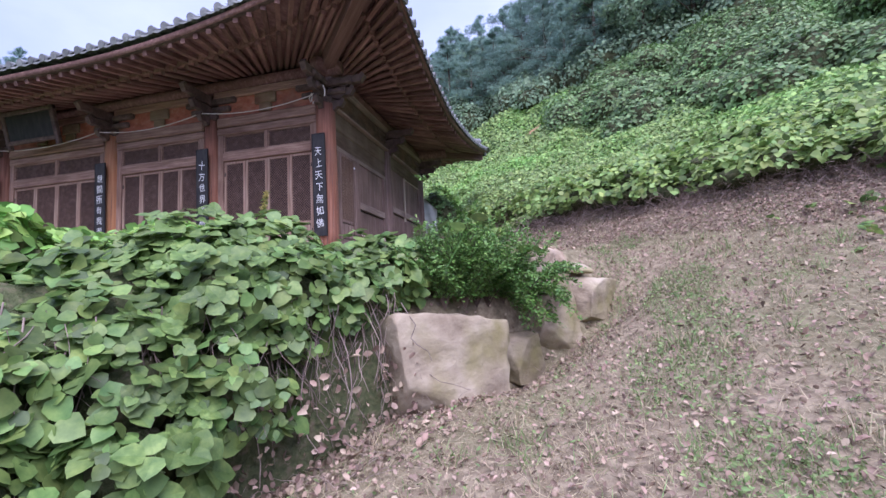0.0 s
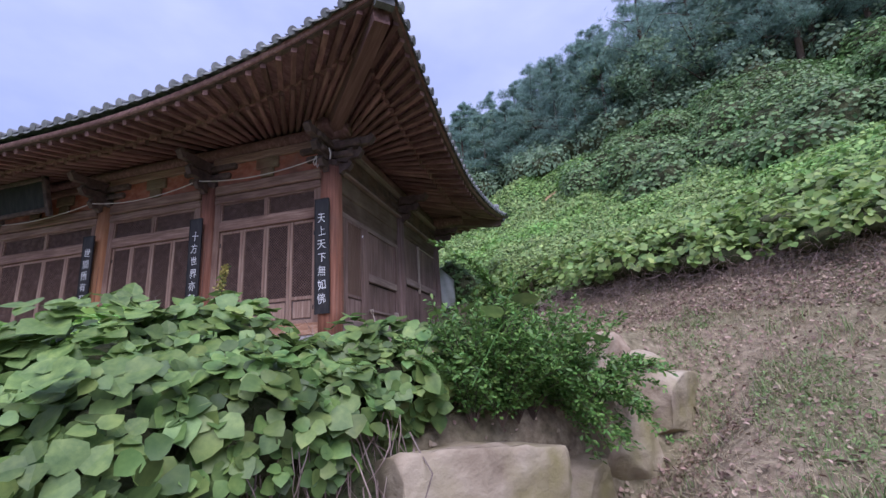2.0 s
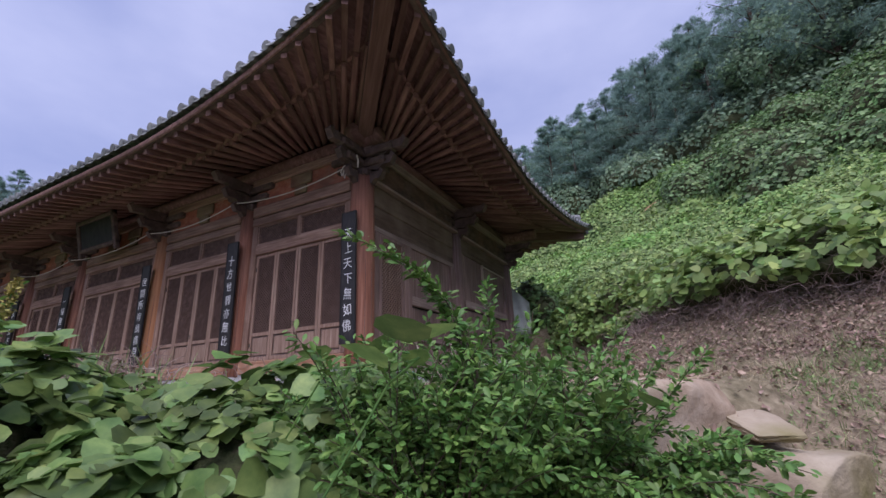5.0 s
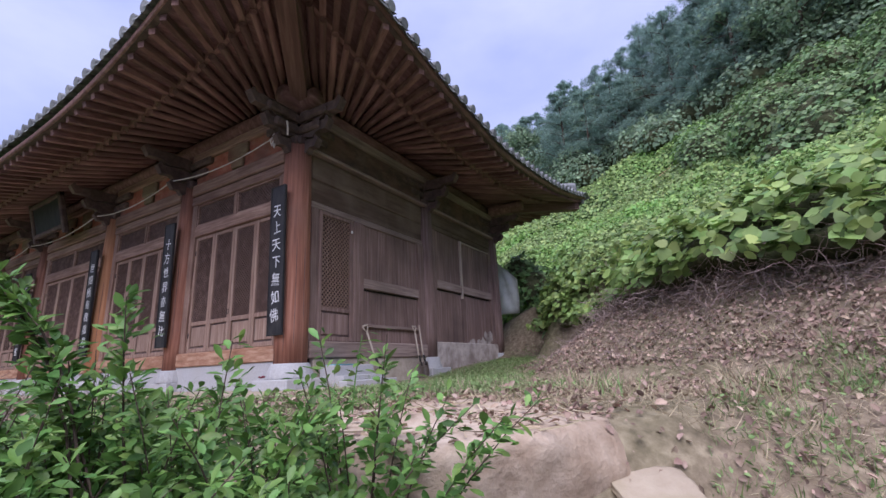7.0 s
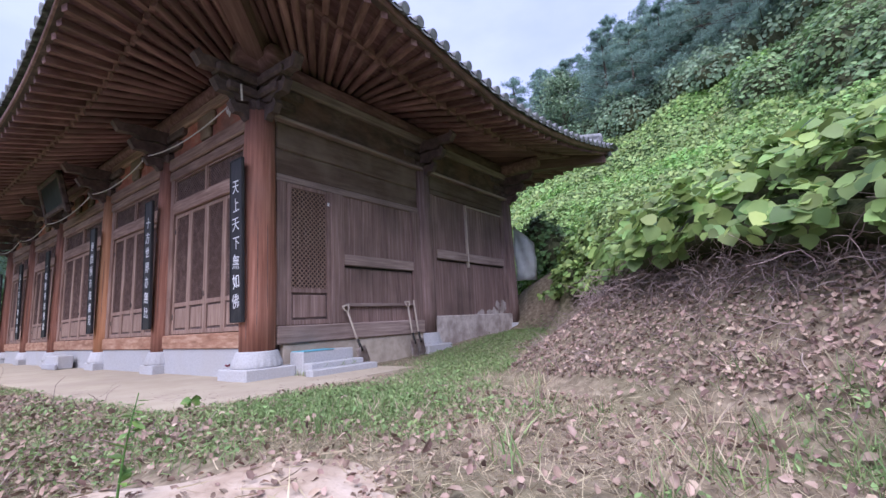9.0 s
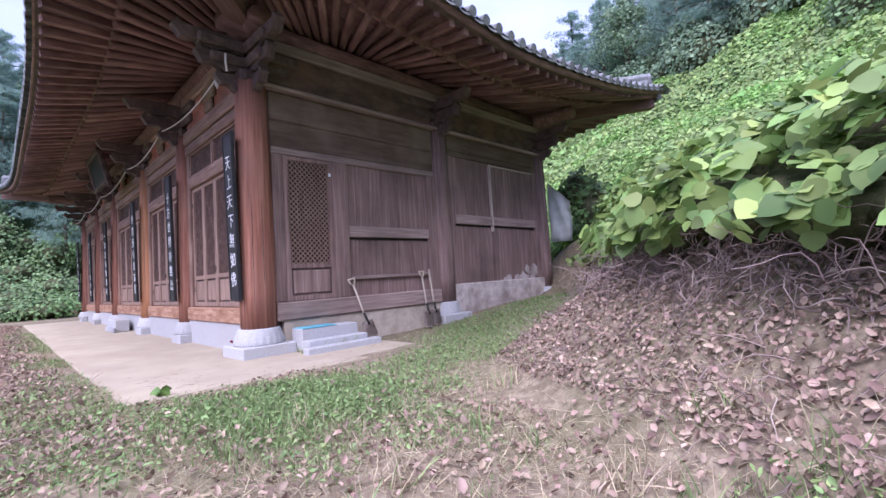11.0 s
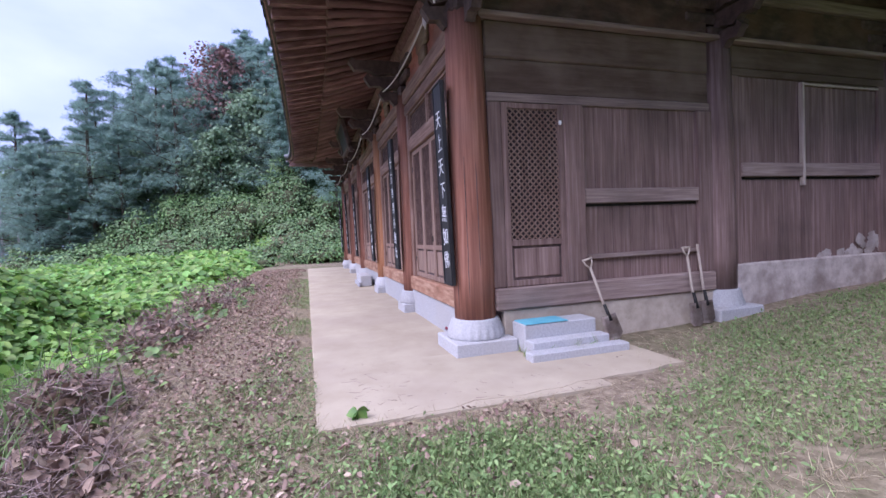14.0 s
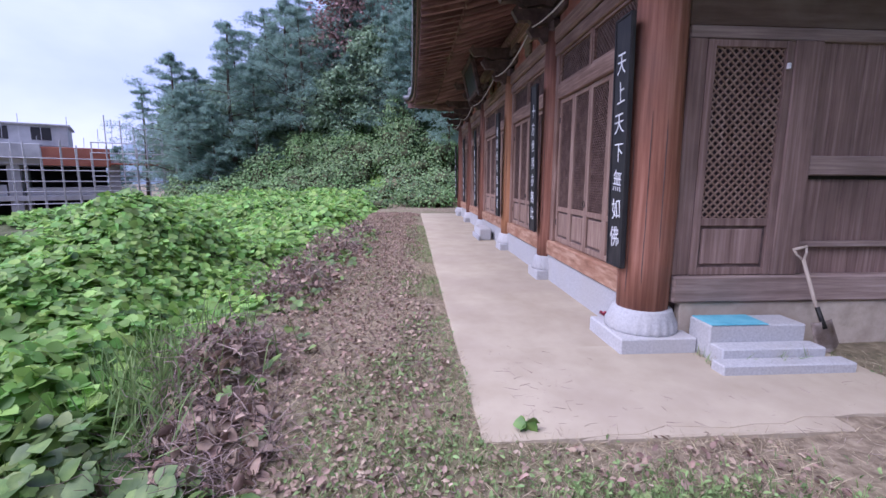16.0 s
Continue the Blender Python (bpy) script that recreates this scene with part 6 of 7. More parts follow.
for hx, hy, hr, hh, hn in ((-4.35, 5.15, 0.55, 0.35, 420), (-3.2, 5.35, 0.75, 0.22, 480), (-7.2, 5.05, 0.9, 0.45, 420), (-10.3, 4.95, 1.1, 0.5, 420), (-13.5, 5.2, 1.0, 0.4, 260), (-2.6, 4.9, 0.7, 0.25, 380)):
    dead_heap(hx, hy, hr, hh, hn)

# ---- kudzu field below the hall's front ----


def canopy_top(x, y):
    """Level of the vine canopy south of the front strip."""
    g = ground_z(x, y)
    t = -0.05 + 0.24 * waves(x, y, 71, 1.1) + 0.13 * waves(x, y, 73, 2.6)
    t = t + 1.25 * np.exp(-((x + 8.8) / 1.9) ** 2 - ((y - 1.75) / 1.3) ** 2) + 0.62 * np.exp(-((x + 5.9) / 1.6) ** 2 - ((y - 1.9) / 1.3) ** 2)
    t = t + 0.55 * np.exp(-((x + 16) / 3) ** 2 - ((y - 3.6) / 1.4) ** 2) - 0.35 * np.exp(-((x + 13) / 3) ** 2 - ((y - 0.5) / 2) ** 2)
    t = t + 0.05 * np.clip(-16 - x, 0, 14) - 0.07 * np.clip(-1 - y, 0, 30)
    k = smooth01((4.95 + 0.3 * waves(x, 0 * x, 72, 0.9) - y) / 0.9) * smooth01((-2.9 - x + 0.25 * (y - 3)) / 0.8)
    return g + np.maximum(t - g, 0.12) * k, k


def kudzu_field():
    field = new("kudzu_field")
    tagged(field, "rolling field of bright green broad-leaved kudzu below the terrace", "vines", kind="stuff")
    xs, ys = np.linspace(-34, -2.9, 180), np.linspace(-14, 5.6, 120)
    X, Y = np.meshgrid(xs, ys)
    top, k = canopy_top(X, Y)
    # dark sheet just under the canopy paints the shade in its gaps
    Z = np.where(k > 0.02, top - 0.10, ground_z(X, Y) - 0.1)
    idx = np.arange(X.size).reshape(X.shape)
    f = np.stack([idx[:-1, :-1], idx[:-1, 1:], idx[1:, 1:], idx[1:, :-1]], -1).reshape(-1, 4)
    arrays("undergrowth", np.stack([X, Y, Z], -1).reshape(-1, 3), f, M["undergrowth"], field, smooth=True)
    chunks = []
    for (x0, x1, y0, y1), n, sz, tri in (((-6.5, -2.8, 1.0, 5.4), 4600, 0.095, True), ((-12, -6, -1.0, 5.6), 9000, 0.10, True), ((-22, -11, -6, 6), 22000, 0.21, False), ((-34, -20, -14, 6), 22000, 0.26, False), ((-11, -3, -8, 1.2), 9000, 0.18, False)):
        x, y = RNG.uniform(x0, x1, n), RNG.uniform(y0, y1, n)
        z, k = canopy_top(x, y)
        s = k > 0.08
        x, y, z = x[s], y[s], z[s]
        e = 0.12
        dx = (canopy_top(x + e, y)[0] - canopy_top(x - e, y)[0]) / (2 * e)
        dy = (canopy_top(x, y + e)[0] - canopy_top(x, y - e)[0]) / (2 * e)
        N = unit(np.stack([-dx, -dy, np.ones_like(dx)], -1))
        N = unit(N + np.array([0.2, 0.0, 0.4]) + 0.5 * RNG.normal(size=N.shape))
        P = np.stack([x, y, z - 0.18 * RNG.random(len(x)) + 0.1], -1)
        size = sz * (0.7 + 0.7 * RNG.random(len(x)))
        chunks.append(trifoliate(P, N, size) if tri else strew(BROAD_V, BROAD_F, P, N, size))
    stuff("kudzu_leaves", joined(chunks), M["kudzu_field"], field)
    # tall grass at the near margin
    n = 900
    x, y = RNG.normal(-3.9, 0.55, n), RNG.normal(4.45, 0.4, n)
    P = np.stack([x, y, ground_z(x, y)], -1)
    stuff("tall_grass", strew(BLADE_V * np.array([0.8, 1.2, 1]), BLADE_F, P, unit(np.array([0, 0, 1.0]) + 0.3 * RNG.normal(size=P.shape)), RNG.uniform(0.3, 0.65, n)), M["grass"], field)


kudzu_field()

def runners():
    """Single kudzu runners creeping out over the bare ground."""
    ob = new("kudzu_runners")
    tagged(ob, "scattered green kudzu runners creeping over dry ground", "vines", kind="stuff")
    x, y = [], []
    for cx, cy, rx, ry, n in ((-3.6, 5.0, 0.6, 0.35, 40), (-5.6, 5.2, 0.8, 0.3, 60), (-8.5, 5.3, 1.0, 0.3, 70), (-12, 5.5, 1.5, 0.3, 80), (4.2, 6.2, 0.8, 0.6, 70), (5.0, 4.6, 0.7, 0.8, 60)):
        x.append(RNG.normal(cx, rx, n))
        y.append(RNG.normal(cy, ry, n))
    x, y = np.concatenate(x), np.concatenate(y)
    k = y < 11
    x, y = x[k], y[k]
    P = np.stack([x, y, ground_z(x, y) + RNG.uniform(0.04, 0.16, len(x))], -1)
    stuff("kudzu_leaves", trifoliate(P, np.array([0.1, -0.1, 1.0]) + 0.35 * RNG.normal(size=P.shape), 0.085 * RNG.uniform(0.6, 1.3, len(x))), M["kudzu"], ob)


runners()

# ---- trees ----


def tree(kind, seed, h, sparse=1.0):
    """A tree at the origin: tapered bent trunk, limbs, and a crown of many small sprays or leaves with gaps."""
    r = random.Random(seed)
    nm = {"pine": "pine_tree", "broad": "broadleaf_tree", "red": "withered_tree"}[kind]
    ob = new(nm)
    bm = bmesh.new()
    bend = (r.uniform(-0.5, 0.5), r.uniform(-0.5, 0.5))
    tp = [Vector((bend[0] * math.sin(2.5 * t) * h * 0.1, bend[1] * math.sin(2.1 * t + 0.4) * h * 0.1, h * t - (0.8 if t == 0 else 0))) for t in np.linspace(0, 1, 9)]
    tube(bm, tp, [h * 0.017 * (1 - 0.88 * i / 8) + 0.012 for i in range(9)], 8, False)
    tips = []
    nl = int((38 if kind != "broad" else 24) * sparse)
    for k in range(nl):
        t0 = 0.2 if kind == "pine" else 0.1
        t = t0 + (0.98 - t0) * (k + r.random()) / nl
        i = min(7, int(t * 8))
        p = tp[i].lerp(tp[i + 1], t * 8 - i)
        a = k * 2.4 + r.uniform(-0.5, 0.5)
        if kind == "pine":
            ln = h * 0.33 * (1.08 - t) ** 0.75 * r.uniform(0.45, 1.35)
            up = r.uniform(-0.05, 0.3)
        else:
            ln = h * 0.30 * math.sin(math.pi * min(1, t * 0.9 + 0.12)) * r.uniform(0.7, 1.2) + 0.3
            up = r.uniform(0.2, 0.8)
        q = p + Vector((math.cos(a) * ln, math.sin(a) * ln, up * ln))
        m = p.lerp(q, 0.5) + Vector((0, 0, 0.08 * ln))
        tube(bm, [p, m, q], [0.02 + 0.008 * ln, 0.015 + 0.004 * ln, 0.008], 4, False)
        for s in range(5 if kind == "pine" else 6):
            w = r.uniform(0.3, 1.05)
            c = p.lerp(q, w) + Vector((r.gauss(0, 0.13), r.gauss(0, 0.13), r.gauss(0.03, 0.06))) * ln
            tips.append((c, (0.20 if kind == "pine" else 0.28) * ln * r.uniform(0.5, 1.2) + 0.13))
    tips += [(tp[8] + Vector((r.gauss(0, 0.06), r.gauss(0, 0.06), -0.12 * k)), 0.12 + 0.03 * k) for k in range(6)]
    part("trunk", bm, M["bark"], ob, smooth=True)
    P, S, N = [], [], []
    rs = np.random.RandomState(seed)
    for c, s in tips:
        n = int(26 * (0.6 + 0.4 * sparse)) if kind == "pine" else (36 if kind == "broad" else 16)
        d = unit(rs.normal(size=(n, 3))) * (rs.random((n, 1)) ** 0.5)
        d[:, 2] *= 0.36 if kind == "pine" else 0.7
        P.append(np.array(tuple(c)) + d * s * 1.5)
        N.append(unit(d + np.array([0, 0, 0.7]) + 0.5 * rs.normal(size=(n, 3))))
    P, N = np.concatenate(P), np.concatenate(N)
    if kind == "pine":
        v = []
        fan = []
        for k in range(5):
            a = -1.1 + 2.2 * k / 4
            u = Vector((math.sin(a), math.cos(a), 0.25 * math.cos(a * 3)))
            w = Vector((u.y, -u.x, 0)) * 0.07
            b0 = len(v)
            v += [tuple(-w * 0.6), tuple(w * 0.6), tuple(u)]
            fan.append((b0, b0 + 1, b0 + 2))
        vf = strew(np.array(v), np.array(fan), P, N, rs.uniform(0.16, 0.34, len(P)))
    else:
        vf = strew(DIAMOND_V * np.array([1.4, 1, 1]), DIAMOND_F, P, N, rs.uniform(0.16, 0.32, len(P)))
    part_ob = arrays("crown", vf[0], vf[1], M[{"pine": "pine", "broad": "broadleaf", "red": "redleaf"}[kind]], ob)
    tagged(ob, {"pine": "dark green pine with ragged layered boughs", "broad": "green broadleaf tree with an uneven crown", "red": "withered pine with rusty red needles"}[kind], "tree",
           {"pine": "pines on the hills", "broad": "broadleaf trees on the hills", "red": ""}[kind])
    return ob


def forest():
    r = random.Random(77)
    kinds = [("pine", 1, 9.0), ("pine", 2, 10.5), ("pine", 3, 8.0), ("broad", 4, 7.5), ("broad", 5, 6.5), ("pine", 6, 11.0)]
    base = [tree(*k) for k in kinds]
    spots = []
    tries = 0
    while len(spots) < 190 and tries < 16000:
        tries += 1
        x, y = r.uniform(-30, 52), r.uniform(8, 78)
        d = float(slope_d(x, y))
        if d < (36.5 if x < 3 else 38) or d > 62 or (x < -4 and y < 45):
            continue
        if any((x - a) ** 2 + (y - b) ** 2 < 2.4 ** 2 for a, b in spots):
            continue
        spots.append((x, y))
    spots[:0] = [(1.0, 44.0), (-3.0, 45.0), (5.0, 41.0), (8.5, 38.5), (12.0, 37.0), (3.4, 46.5), (17.0, 34.5), (-6.5, 49.0), (-9.5, 51.0), (-12.5, 55.0), (-1.0, 48.0)]
    east = len(spots)
    tries = 0
    while len(spots) < east + 130 and tries < 9000:
        tries += 1
        x, y = r.uniform(-68, -31), r.uniform(-16, 44)
        if y < -2 or x > -34 - 0.45 * max(0, 4 - y) + 0.12 * max(0, y - 4) or any((x - a) ** 2 + (y - b) ** 2 < 2.3 ** 2 for a, b in spots):
            continue
        spots.append((x, y))
    tries = 0
    west = len(spots)
    while len(spots) < west + 90 and tries < 9000:
        tries += 1
        b, q = math.radians(r.uniform(89, 116)), r.uniform(38, 58)
        x, y = -0.6 - q * math.sin(b), 6.8 + q * math.cos(b)
        if any((x - a) ** 2 + (y - c) ** 2 < 2.0 ** 2 for a, c in spots):
            continue
        spots.append((x, y))
    used = set()
    for i, (x, y) in enumerate(spots):
        k = r.choices(range(6), (4, 4, 3, 2, 2, 3))[0]
        s = (r.uniform(1.1, 1.6) if x > 3.5 else r.uniform(0.95, 1.35)) if i < east else r.uniform(0.9, 1.25) * (0.7 if y > 9 else 1.0)
        m = pose(x, y, float(ground_z(x, y)) - 0.15, 0, 0, r.uniform(0, 360)) @ Matrix.Scale(s, 4)
        if k not in used:
            used.add(k)
            base[k].matrix_basis = m
        else:
            o = copy_thing(base[k], m)
            o.matrix_basis = m
    red = tree("red", 9, 9.5)
    red.matrix_basis = pose(-44, 1.0, float(ground_z(-44, 1.0)) + 0.5, 0, 0, 40) @ Matrix.Scale(1.3, 4)
    lone = tree("pine", 15, 11.0, 0.8)
    lone.matrix_basis = pose(-44.5, -17.5, float(ground_z(-44.5, -17.5)) - 0.3, 0, 0, 80)
    for x, y, k, q in ((-49, -15.5, 0, 1.0), (-47, -21.5, 2, 0.8), (-52, -19, 5, 0.85)):
        copy_thing(base[k], pose(x, y, float(ground_z(x, y)) - 0.3, 0, 0, 50 * k) @ Matrix.Scale(q, 4))
    tagged(lone, "tall thin pine standing apart with sparse boughs", "tree")


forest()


def brow_thicket():
    """Bushes and young trees that close the foot of the wood on the brow of the hill."""
    ob = new("brow_thicket")
    tagged(ob, "dark green thicket of bushes along the brow of the hill", "thicket", kind="stuff")
    r = random.Random(19)
    blobs = []
    while len(blobs) < 170:
        x, y = r.uniform(-16, 36), r.uniform(14, 60)
        d = float(slope_d(x, y))
        if d < (35.5 if x < 3 else 37) or d > 44 or y < 20 or (x < -4 and y < 44):
            continue
        s = r.uniform(0.9, 2.0)
        blobs.append((x, y, float(ground_z(x, y)) + 0.6 * s, s * r.uniform(0.9, 1.3), s * r.uniform(0.9, 1.3), s * r.uniform(0.8, 1.5)))
    heap_core("undergrowth", blobs, ob, M["undergrowth"], 0.6)
    P, N = blob_points(blobs, 22, 0.6)
    P = P + RNG.normal(size=P.shape) * 0.16
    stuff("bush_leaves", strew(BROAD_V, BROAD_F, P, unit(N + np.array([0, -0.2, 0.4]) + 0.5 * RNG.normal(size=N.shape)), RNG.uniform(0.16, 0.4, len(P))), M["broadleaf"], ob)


brow_thicket()


def vine_mounds():
    """Creeper-covered bushes at the foot of the western wood."""
    ob = new("creeper_thicket")
    tagged(ob, "creeper-smothered bushes at the foot of the wood", "thicket", kind="stuff")
    r = random.Random(91)
    blobs = []
    for k in range(230):
        x, y = r.uniform(-37, -24.5), r.uniform(-8, 15)
        if x > -26.5 and y > 5.5:
            x -= 2.5
        if x > -29 and y < -1:
            x -= 4
        s = r.uniform(0.3, 0.95)
        hgt = 0.55 * max(0.0, -25.5 - x) * r.uniform(0.3, 1.0)
        blobs.append((x, y, float(ground_z(x, y)) + 0.2 + 0.4 * hgt, s * r.uniform(0.9, 1.7), s * r.uniform(0.9, 1.7), s * 0.7 + 0.12 * hgt))
    for k in range(90):
        b, q = math.radians(r.uniform(91, 118)), r.uniform(33, 42)
        x, y, s = -0.6 - q * math.sin(b), 6.8 + q * math.cos(b), r.uniform(0.8, 1.7)
        blobs.append((x, y, float(ground_z(x, y)) + 0.6 * s, s * 1.2, s * 1.2, s * r.uniform(0.7, 1.4)))
    heap_core("undergrowth", blobs, ob, M["undergrowth"], 0.5)
    P, N = blob_points(blobs, 60, 0.6)
    P = P + RNG.normal(size=P.shape) * 0.13
    N = unit(N * 0.8 + np.array([0.3, -0.1, 0.5]) + 0.4 * RNG.normal(size=N.shape))
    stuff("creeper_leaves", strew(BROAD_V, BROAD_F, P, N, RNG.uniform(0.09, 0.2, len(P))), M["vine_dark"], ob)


vine_mounds()

# ---- building under construction ----


def site():
    ob = new("unfinished_building")
    tagged(ob, "unfinished grey concrete building wrapped in scaffolding", "building")
    B = lambda nm, x0, x1, y0, y1, z0, z1, mat="concrete_grey", label="": part(nm, slab(x0, x1, y0, y1, z0, z1, 0.03), M[mat], ob, label)
    B("floor_slab", 0, 16, 0, 10, 1.7, 2.1)
    B("floor_slab", 0, 16, 0, 10, 4.4, 4.9)
    B("floor_slab", -0.6, 11.2, -0.6, 10.6, 4.9, 5.95, "concrete_grey", "pale concrete parapet band")
    B("parapet", 11.2, 15.4, -0.5, -0.1, 4.35, 5.75, "scaffold_red", "rusty red formwork panels")
    B("deck", 15.4, 19.4, -1.2, 0.4, 4.5, 4.62, "scaffold_red", "rusty plank deck of the scaffold")
    B("penthouse", 7.6, 12.8, 1.5, 7, 5.9, 7.45)
    B("roof_slab", 7.4, 13.0, 1.3, 7.2, 7.45, 7.6)
    for x in (0.2, 4.6, 9.1, 15.2):
        for y in (0.2, 5, 9.2):
            B("pillar", x, x + 0.75, y, y + 0.75, -3.4, 4.4)
    # dark panels paint the shade between the floors
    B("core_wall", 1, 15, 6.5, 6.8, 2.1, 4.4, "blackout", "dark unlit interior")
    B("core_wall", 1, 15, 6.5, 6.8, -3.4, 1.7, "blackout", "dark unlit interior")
    B("wall", 5.4, 9.0, 0.3, 0.5, 2.1, 2.9, "concrete_grey", "low concrete infill wall")
    B("wall", 10.2, 15.2, 0.3, 0.5, 2.1, 2.7, "concrete_grey", "low concrete infill wall")
    # flat dark panels paint the shade inside the window openings
    for x in (8.1, 10.6):
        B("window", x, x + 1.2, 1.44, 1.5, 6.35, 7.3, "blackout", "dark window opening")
        B("window_bar", x + 0.57, x + 0.63, 1.40, 1.45, 6.35, 7.3)
    rs = random.Random(31)
    for k in range(23):
        x = -1 + 0.95 * k + rs.uniform(-0.15, 0.15)
        for y in (-1.5, -0.8) if x > 9 else (-1.5,):
            top = rs.uniform(5.3, 6.3) if x < 14.5 else rs.uniform(5.6, 8.6)
            part("scaffold_pole", tube(bmesh.new(), [(x, y, -3.4), (x + rs.uniform(-0.08, 0.08), y, top)], 0.045, 5), M["scaffold"], ob)
    for z in (0.6, 1.5, 2.4, 3.2, 4.0, 4.9):
        part("scaffold_rail", tube(bmesh.new(), [(-1.5, -1.55, z), (20.4 - rs.uniform(0, 1.5), -1.55, z + rs.uniform(-0.08, 0.08))], 0.04, 5), M["scaffold"], ob)
    for z in (2.8, 3.6, 5.4, 6.2):
        part("scaffold_rail", tube(bmesh.new(), [(14.2, -0.85, z), (20.2, -0.85, z)], 0.04, 5), M["scaffold"], ob)
    for k in range(12):
        x = 8.0 + 0.95 * k
        part("rebar", tube(bmesh.new(), [(x, 1.0, 4.9), (x + 0.1, 1.0, 6.6 + 0.8 * (k % 3))], 0.025, 4), M["scaffold"], ob)
    return ob


SITE = site()
SITE.matrix_basis = pose(-31.5, -30.7, -1.9, 0, 0, 122)


def far_hills():
    n = 90
    v, f = [], []
    for k in range(n + 1):
        a = math.radians(95 + 170 * k / n)
        h = 16 + 9 * math.sin(a * 9) + 6 * math.sin(a * 23 + 1)
        for rr, z in ((330, -22), (370, h * 0.7), (410, h)):
            v.append((rr * math.cos(a + 0.6), rr * math.sin(a + 0.6), z))
    for k in range(n):
        for j in range(2):
            b = k * 3 + j
            f.append((b, b + 3, b + 4, b + 1))
    # distance haze is put into the base colour as blue-grey
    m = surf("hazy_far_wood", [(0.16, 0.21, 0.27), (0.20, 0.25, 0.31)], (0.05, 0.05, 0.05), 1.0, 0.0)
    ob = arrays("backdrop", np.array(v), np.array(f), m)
    tagged(ob, "hazy blue wooded hills in the distance", "hills", kind="structure")


far_hills()

# ---- small things ----


def pad_weed():
    p = np.array([(-3.2, 7.47, 0.0)] * 7)
    N = unit(np.array([0, 0, 0.5]) + RNG.normal(size=p.shape) * np.array([1, 1, 0.2]))
    v, f = strew(LEAF_V, LEAF_F, p + np.array([0, 0, 0.06]), N, 0.085)
    ob = arrays("weed", v, f, M["shrub"])
    tube_bm = tube(bmesh.new(), [(-3.2, 7.47, 0.0), (-3.2, 7.47, 0.07)], 0.006, 5)
    part("stem", tube_bm, M["shrub"], ob)
    tagged(ob, "small round-leaved weed growing at the apron's corner", "weed")


pad_weed()


def stalk(x, y, h, lean, plume, label):
    """A single upright weed with alternate narrow leaves, some with a feathery yellow head."""
    z0 = float(ground_z(x, y)) if not plume else plume
    pts = [(x + lean[0] * t * t, y + lean[1] * t * t, z0 + h * t) for t in np.linspace(0, 1, 6)]
    ob = part("weed", tube(bmesh.new(), pts, [0.006, 0.0055, 0.005, 0.004, 0.003, 0.002], 5), M["shrub"])
    n = 26
    t = RNG.uniform(0.15, 1.0, n)
    P = np.stack([x + lean[0] * t * t, y + lean[1] * t * t, z0 + h * t], -1)
    H = unit(RNG.normal(size=(n, 3)) * np.array([1, 1, 0.2]) + np.array([0, 0, 0.25]))
    stuff("leaves", strew(BROAD_V * np.array([0.6, 1, 1]), BROAD_F, P, np.array([0, 0, 1.0]) + 0.3 * RNG.normal(size=P.shape), RNG.uniform(0.05, 0.11, n) * (1 - 0.5 * t), H), M["shrub"], ob)
    if plume:
        m = 240
        t = RNG.uniform(0.55, 1.0, m)
        P = np.stack([x + lean[0] * t * t, y + lean[1] * t * t, z0 + h * t], -1) + RNG.normal(size=(m, 3)) * 0.03 * (1.2 - t)[:, None]
        stuff("flower_head", strew(DIAMOND_V, DIAMOND_F, P, RNG.normal(size=P.shape), 0.025), M["flower"], ob)
    return tagged(ob, label, "weed")


M["flower"] = surf("dull_yellow_flower", [(0.30, 0.26, 0.08), (0.42, 0.36, 0.12)], (6, 6, 6), 0.8, 0.0, island=True, vary=0.3)
stalk(-1.05, 6.25, 0.55, (0.03, 0.05), 0, "upright green weed growing at the terrace edge")
stalk(-1.5, 5.95, 0.4, (-0.05, 0.02), 0, "upright green weed growing at the terrace edge")
stalk(-2.75, 3.85, 0.5, (0.04, 0.03), 0.02, "tall weed with a feathery yellow head among the vines")


def tarp():
    """Pale sheet propped behind the hall's back corner."""
    bm = bmesh.new()
    rows = []
    for i in range(9):
        rows.append([bm.verts.new((-4.72 + 0.55 * i / 8, 16.55 + 0.15 * i / 8 + 0.03 * math.sin(i * 1.3 + j), 1.6 + 1.55 * j / 8 - 0.07 * i * (j / 8))) for j in range(9)])
    for a, b in zip(rows, rows[1:]):
        for j in range(8):
            bm.faces.new((a[j], b[j], b[j + 1], a[j + 1]))
    bmesh.ops.solidify(bm, geom=bm.faces[:], thickness=0.02)
    ob = part("tarpaulin", bm, M["tarp"], smooth=True)
    tagged(ob, "pale grey sheet propped behind the hall among the creepers", "tarpaulin")


tarp()


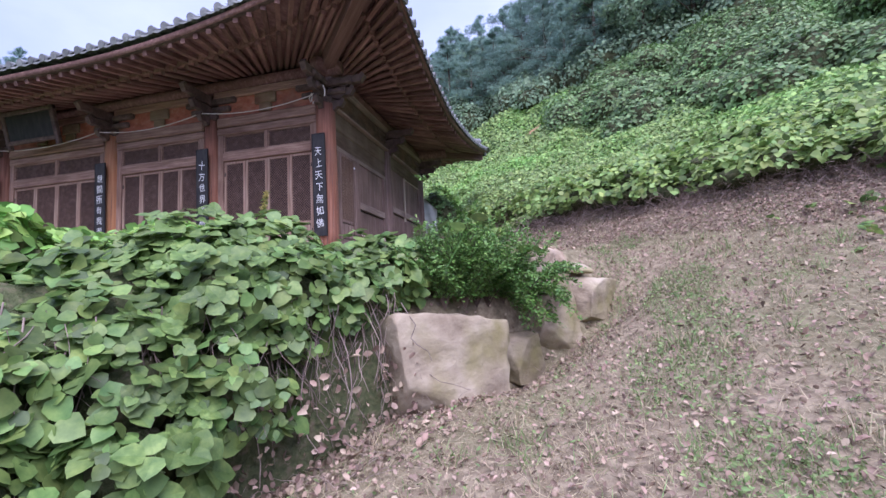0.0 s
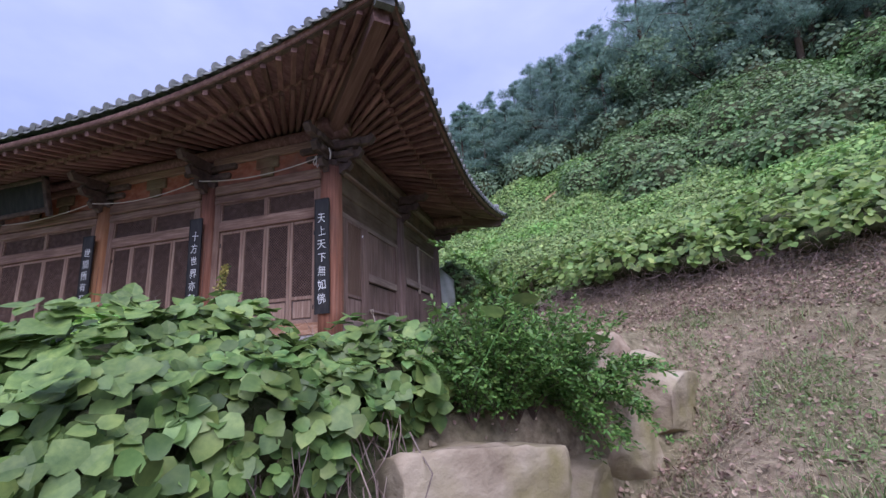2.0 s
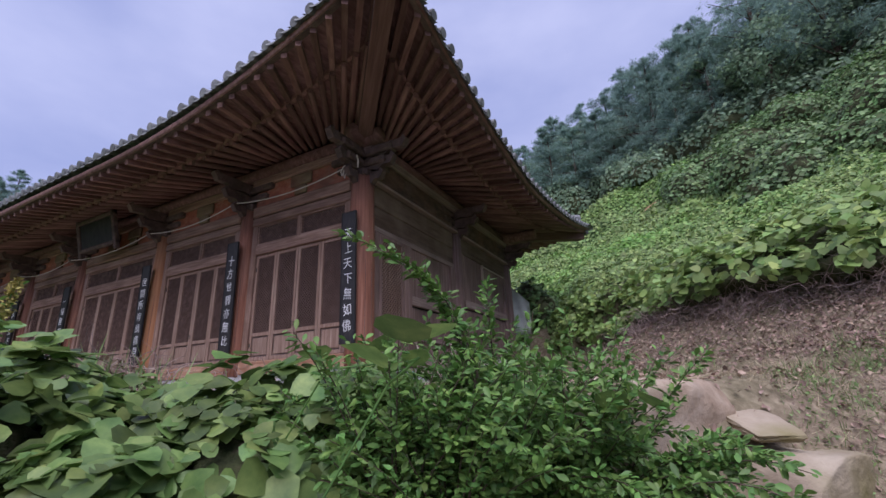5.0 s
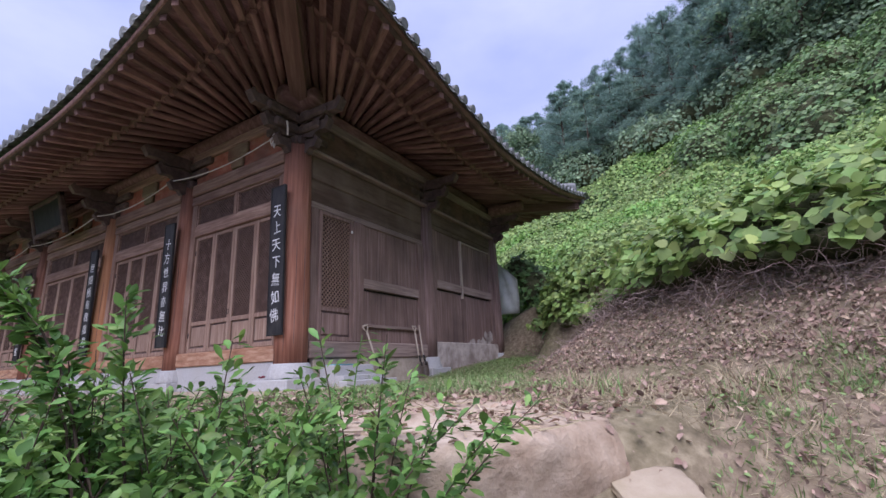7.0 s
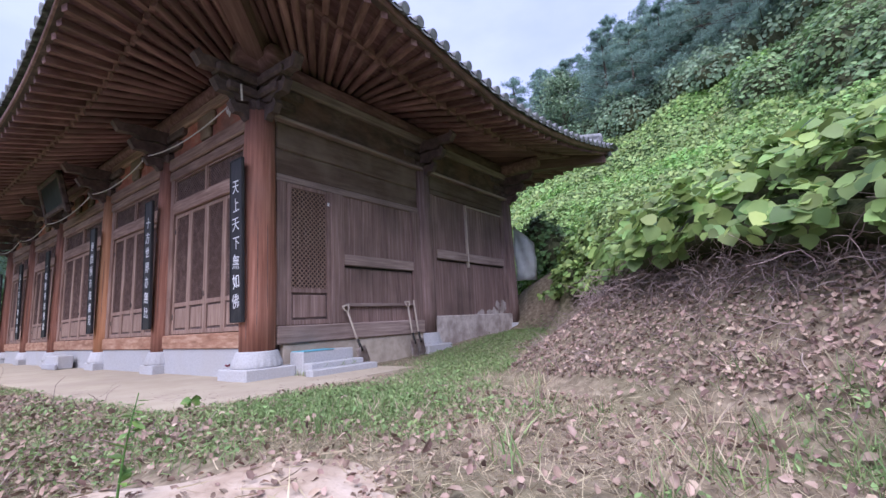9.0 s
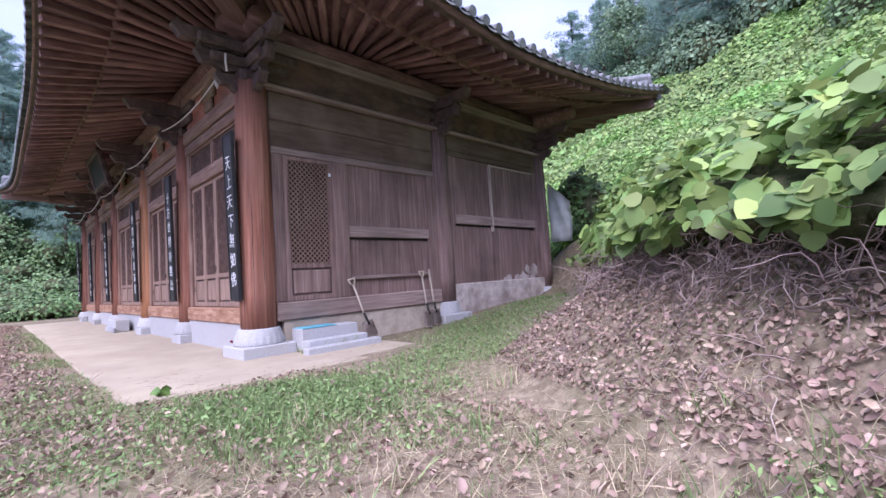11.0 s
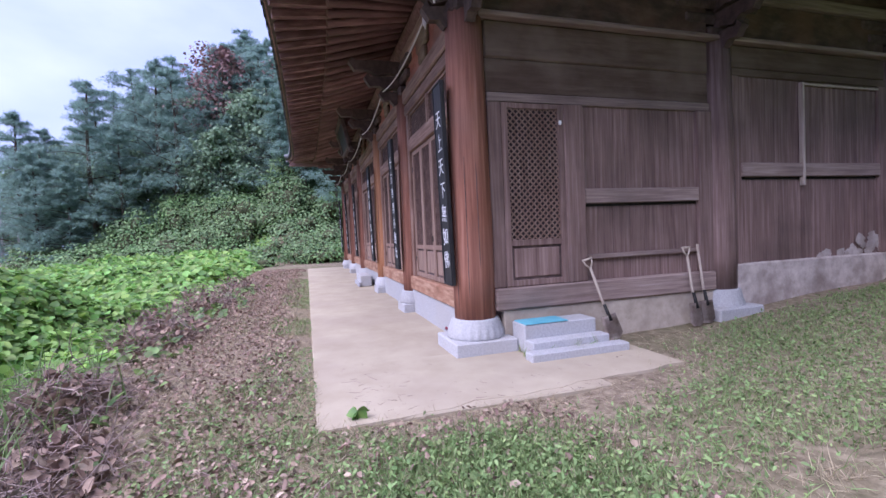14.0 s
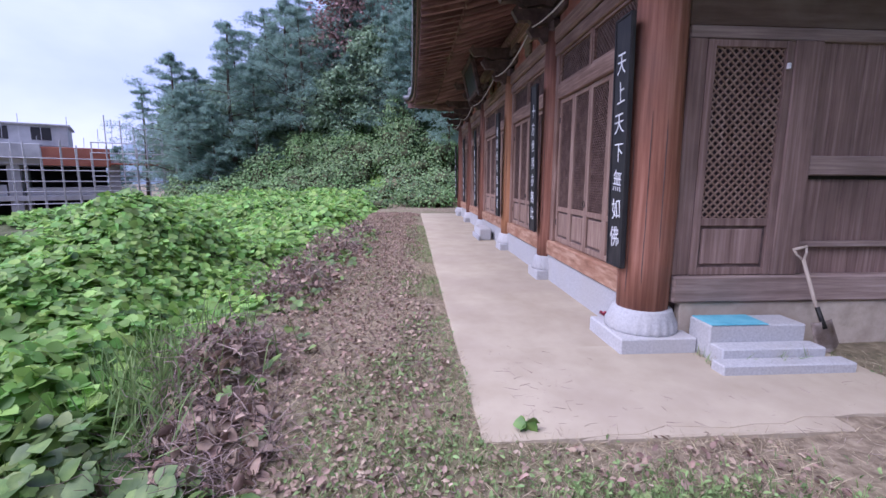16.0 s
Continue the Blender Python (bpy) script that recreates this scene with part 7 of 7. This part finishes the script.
def pink_rag():
    """A crumpled strip of pink tape lying on the column's plinth."""
    bm = bmesh.new()
    r = random.Random(12)
    rows = []
    for i in range(15):
        a = i * 0.55
        c = Vector((-5.06 + 0.05 * math.cos(a) * (1 - i / 30), 8.74 + 0.045 * math.sin(a) + 0.003 * i, 0.165 + 0.02 * abs(math.sin(i * 1.9))))
        rows.append((bm.verts.new(c), bm.verts.new(c + Vector((r.uniform(-0.01, 0.01), r.uniform(-0.01, 0.01), 0.022)))))
    for a, b in zip(rows, rows[1:]):
        bm.faces.new((a[0], b[0], b[1], a[1]))
    bmesh.ops.solidify(bm, geom=bm.faces[:], thickness=0.002)
    m = surf("pink_tape", [(0.45, 0.08, 0.12), (0.6, 0.14, 0.2)], (20, 20, 20), 0.5, 0.0)
    tagged(part("tape_scrap", bm, m, smooth=True), "crumpled scrap of pink tape on the column plinth", "scrap")


pink_rag()


def apron_bits():
    """Weeds rooted between plinth and steps, and dry stalks blown over the apron's edge."""
    ob = new("step_weeds")
    tagged(ob, "small weeds and dry tufts rooted round the stone steps", "weeds", kind="stuff")
    n = 150
    k = RNG.randint(0, 4, n)
    cx, cy = np.array([-4.30, -4.12, -4.02, -4.1])[k], np.array([9.36, 9.32, 9.9, 10.46])[k]
    x, y = cx + RNG.normal(size=n) * 0.05, cy + RNG.normal(size=n) * np.array([0.02, 0.03, 0.22, 0.05])[k]
    z = np.where((k == 2), 0.09, 0.0)
    P = np.stack([x, y, z], -1)
    g = RNG.random(n) < 0.6
    up = unit(np.array([0, 0, 1.0]) + 0.55 * RNG.normal(size=P.shape))
    for nm, w, mat in (("green_blades", g, "grass"), ("dry_blades", ~g, "straw")):
        stuff(nm, strew(BLADE_V, BLADE_F, P[w], up[w], RNG.uniform(0.04, 0.13, int(w.sum()))), M[mat], ob)
    ob = new("apron_straw")
    tagged(ob, "dry stalks and crumbs blown over the concrete apron", "straw", kind="stuff")
    n = 260
    x = -2.75 - np.abs(RNG.normal(size=n)) * 0.5
    y = RNG.uniform(7.5, 10.4, n)
    lo = RNG.random(n) < 0.35
    x, y = np.where(lo, RNG.uniform(-4.6, -2.8, n), x), np.where(lo, 7.45 + np.abs(RNG.normal(size=n)) * 0.25, y)
    P = np.stack([x, y, np.full(n, 0.008)], -1)
    N = unit(RNG.normal(size=P.shape) * np.array([1, 1, 0.06]) + np.array([0, 0, 0.04]))
    stuff("stalks", strew(BLADE_V * np.array([0.7, 1, 1]), BLADE_F, P, N, RNG.uniform(0.03, 0.12, n)), M["twig"], ob)


apron_bits()
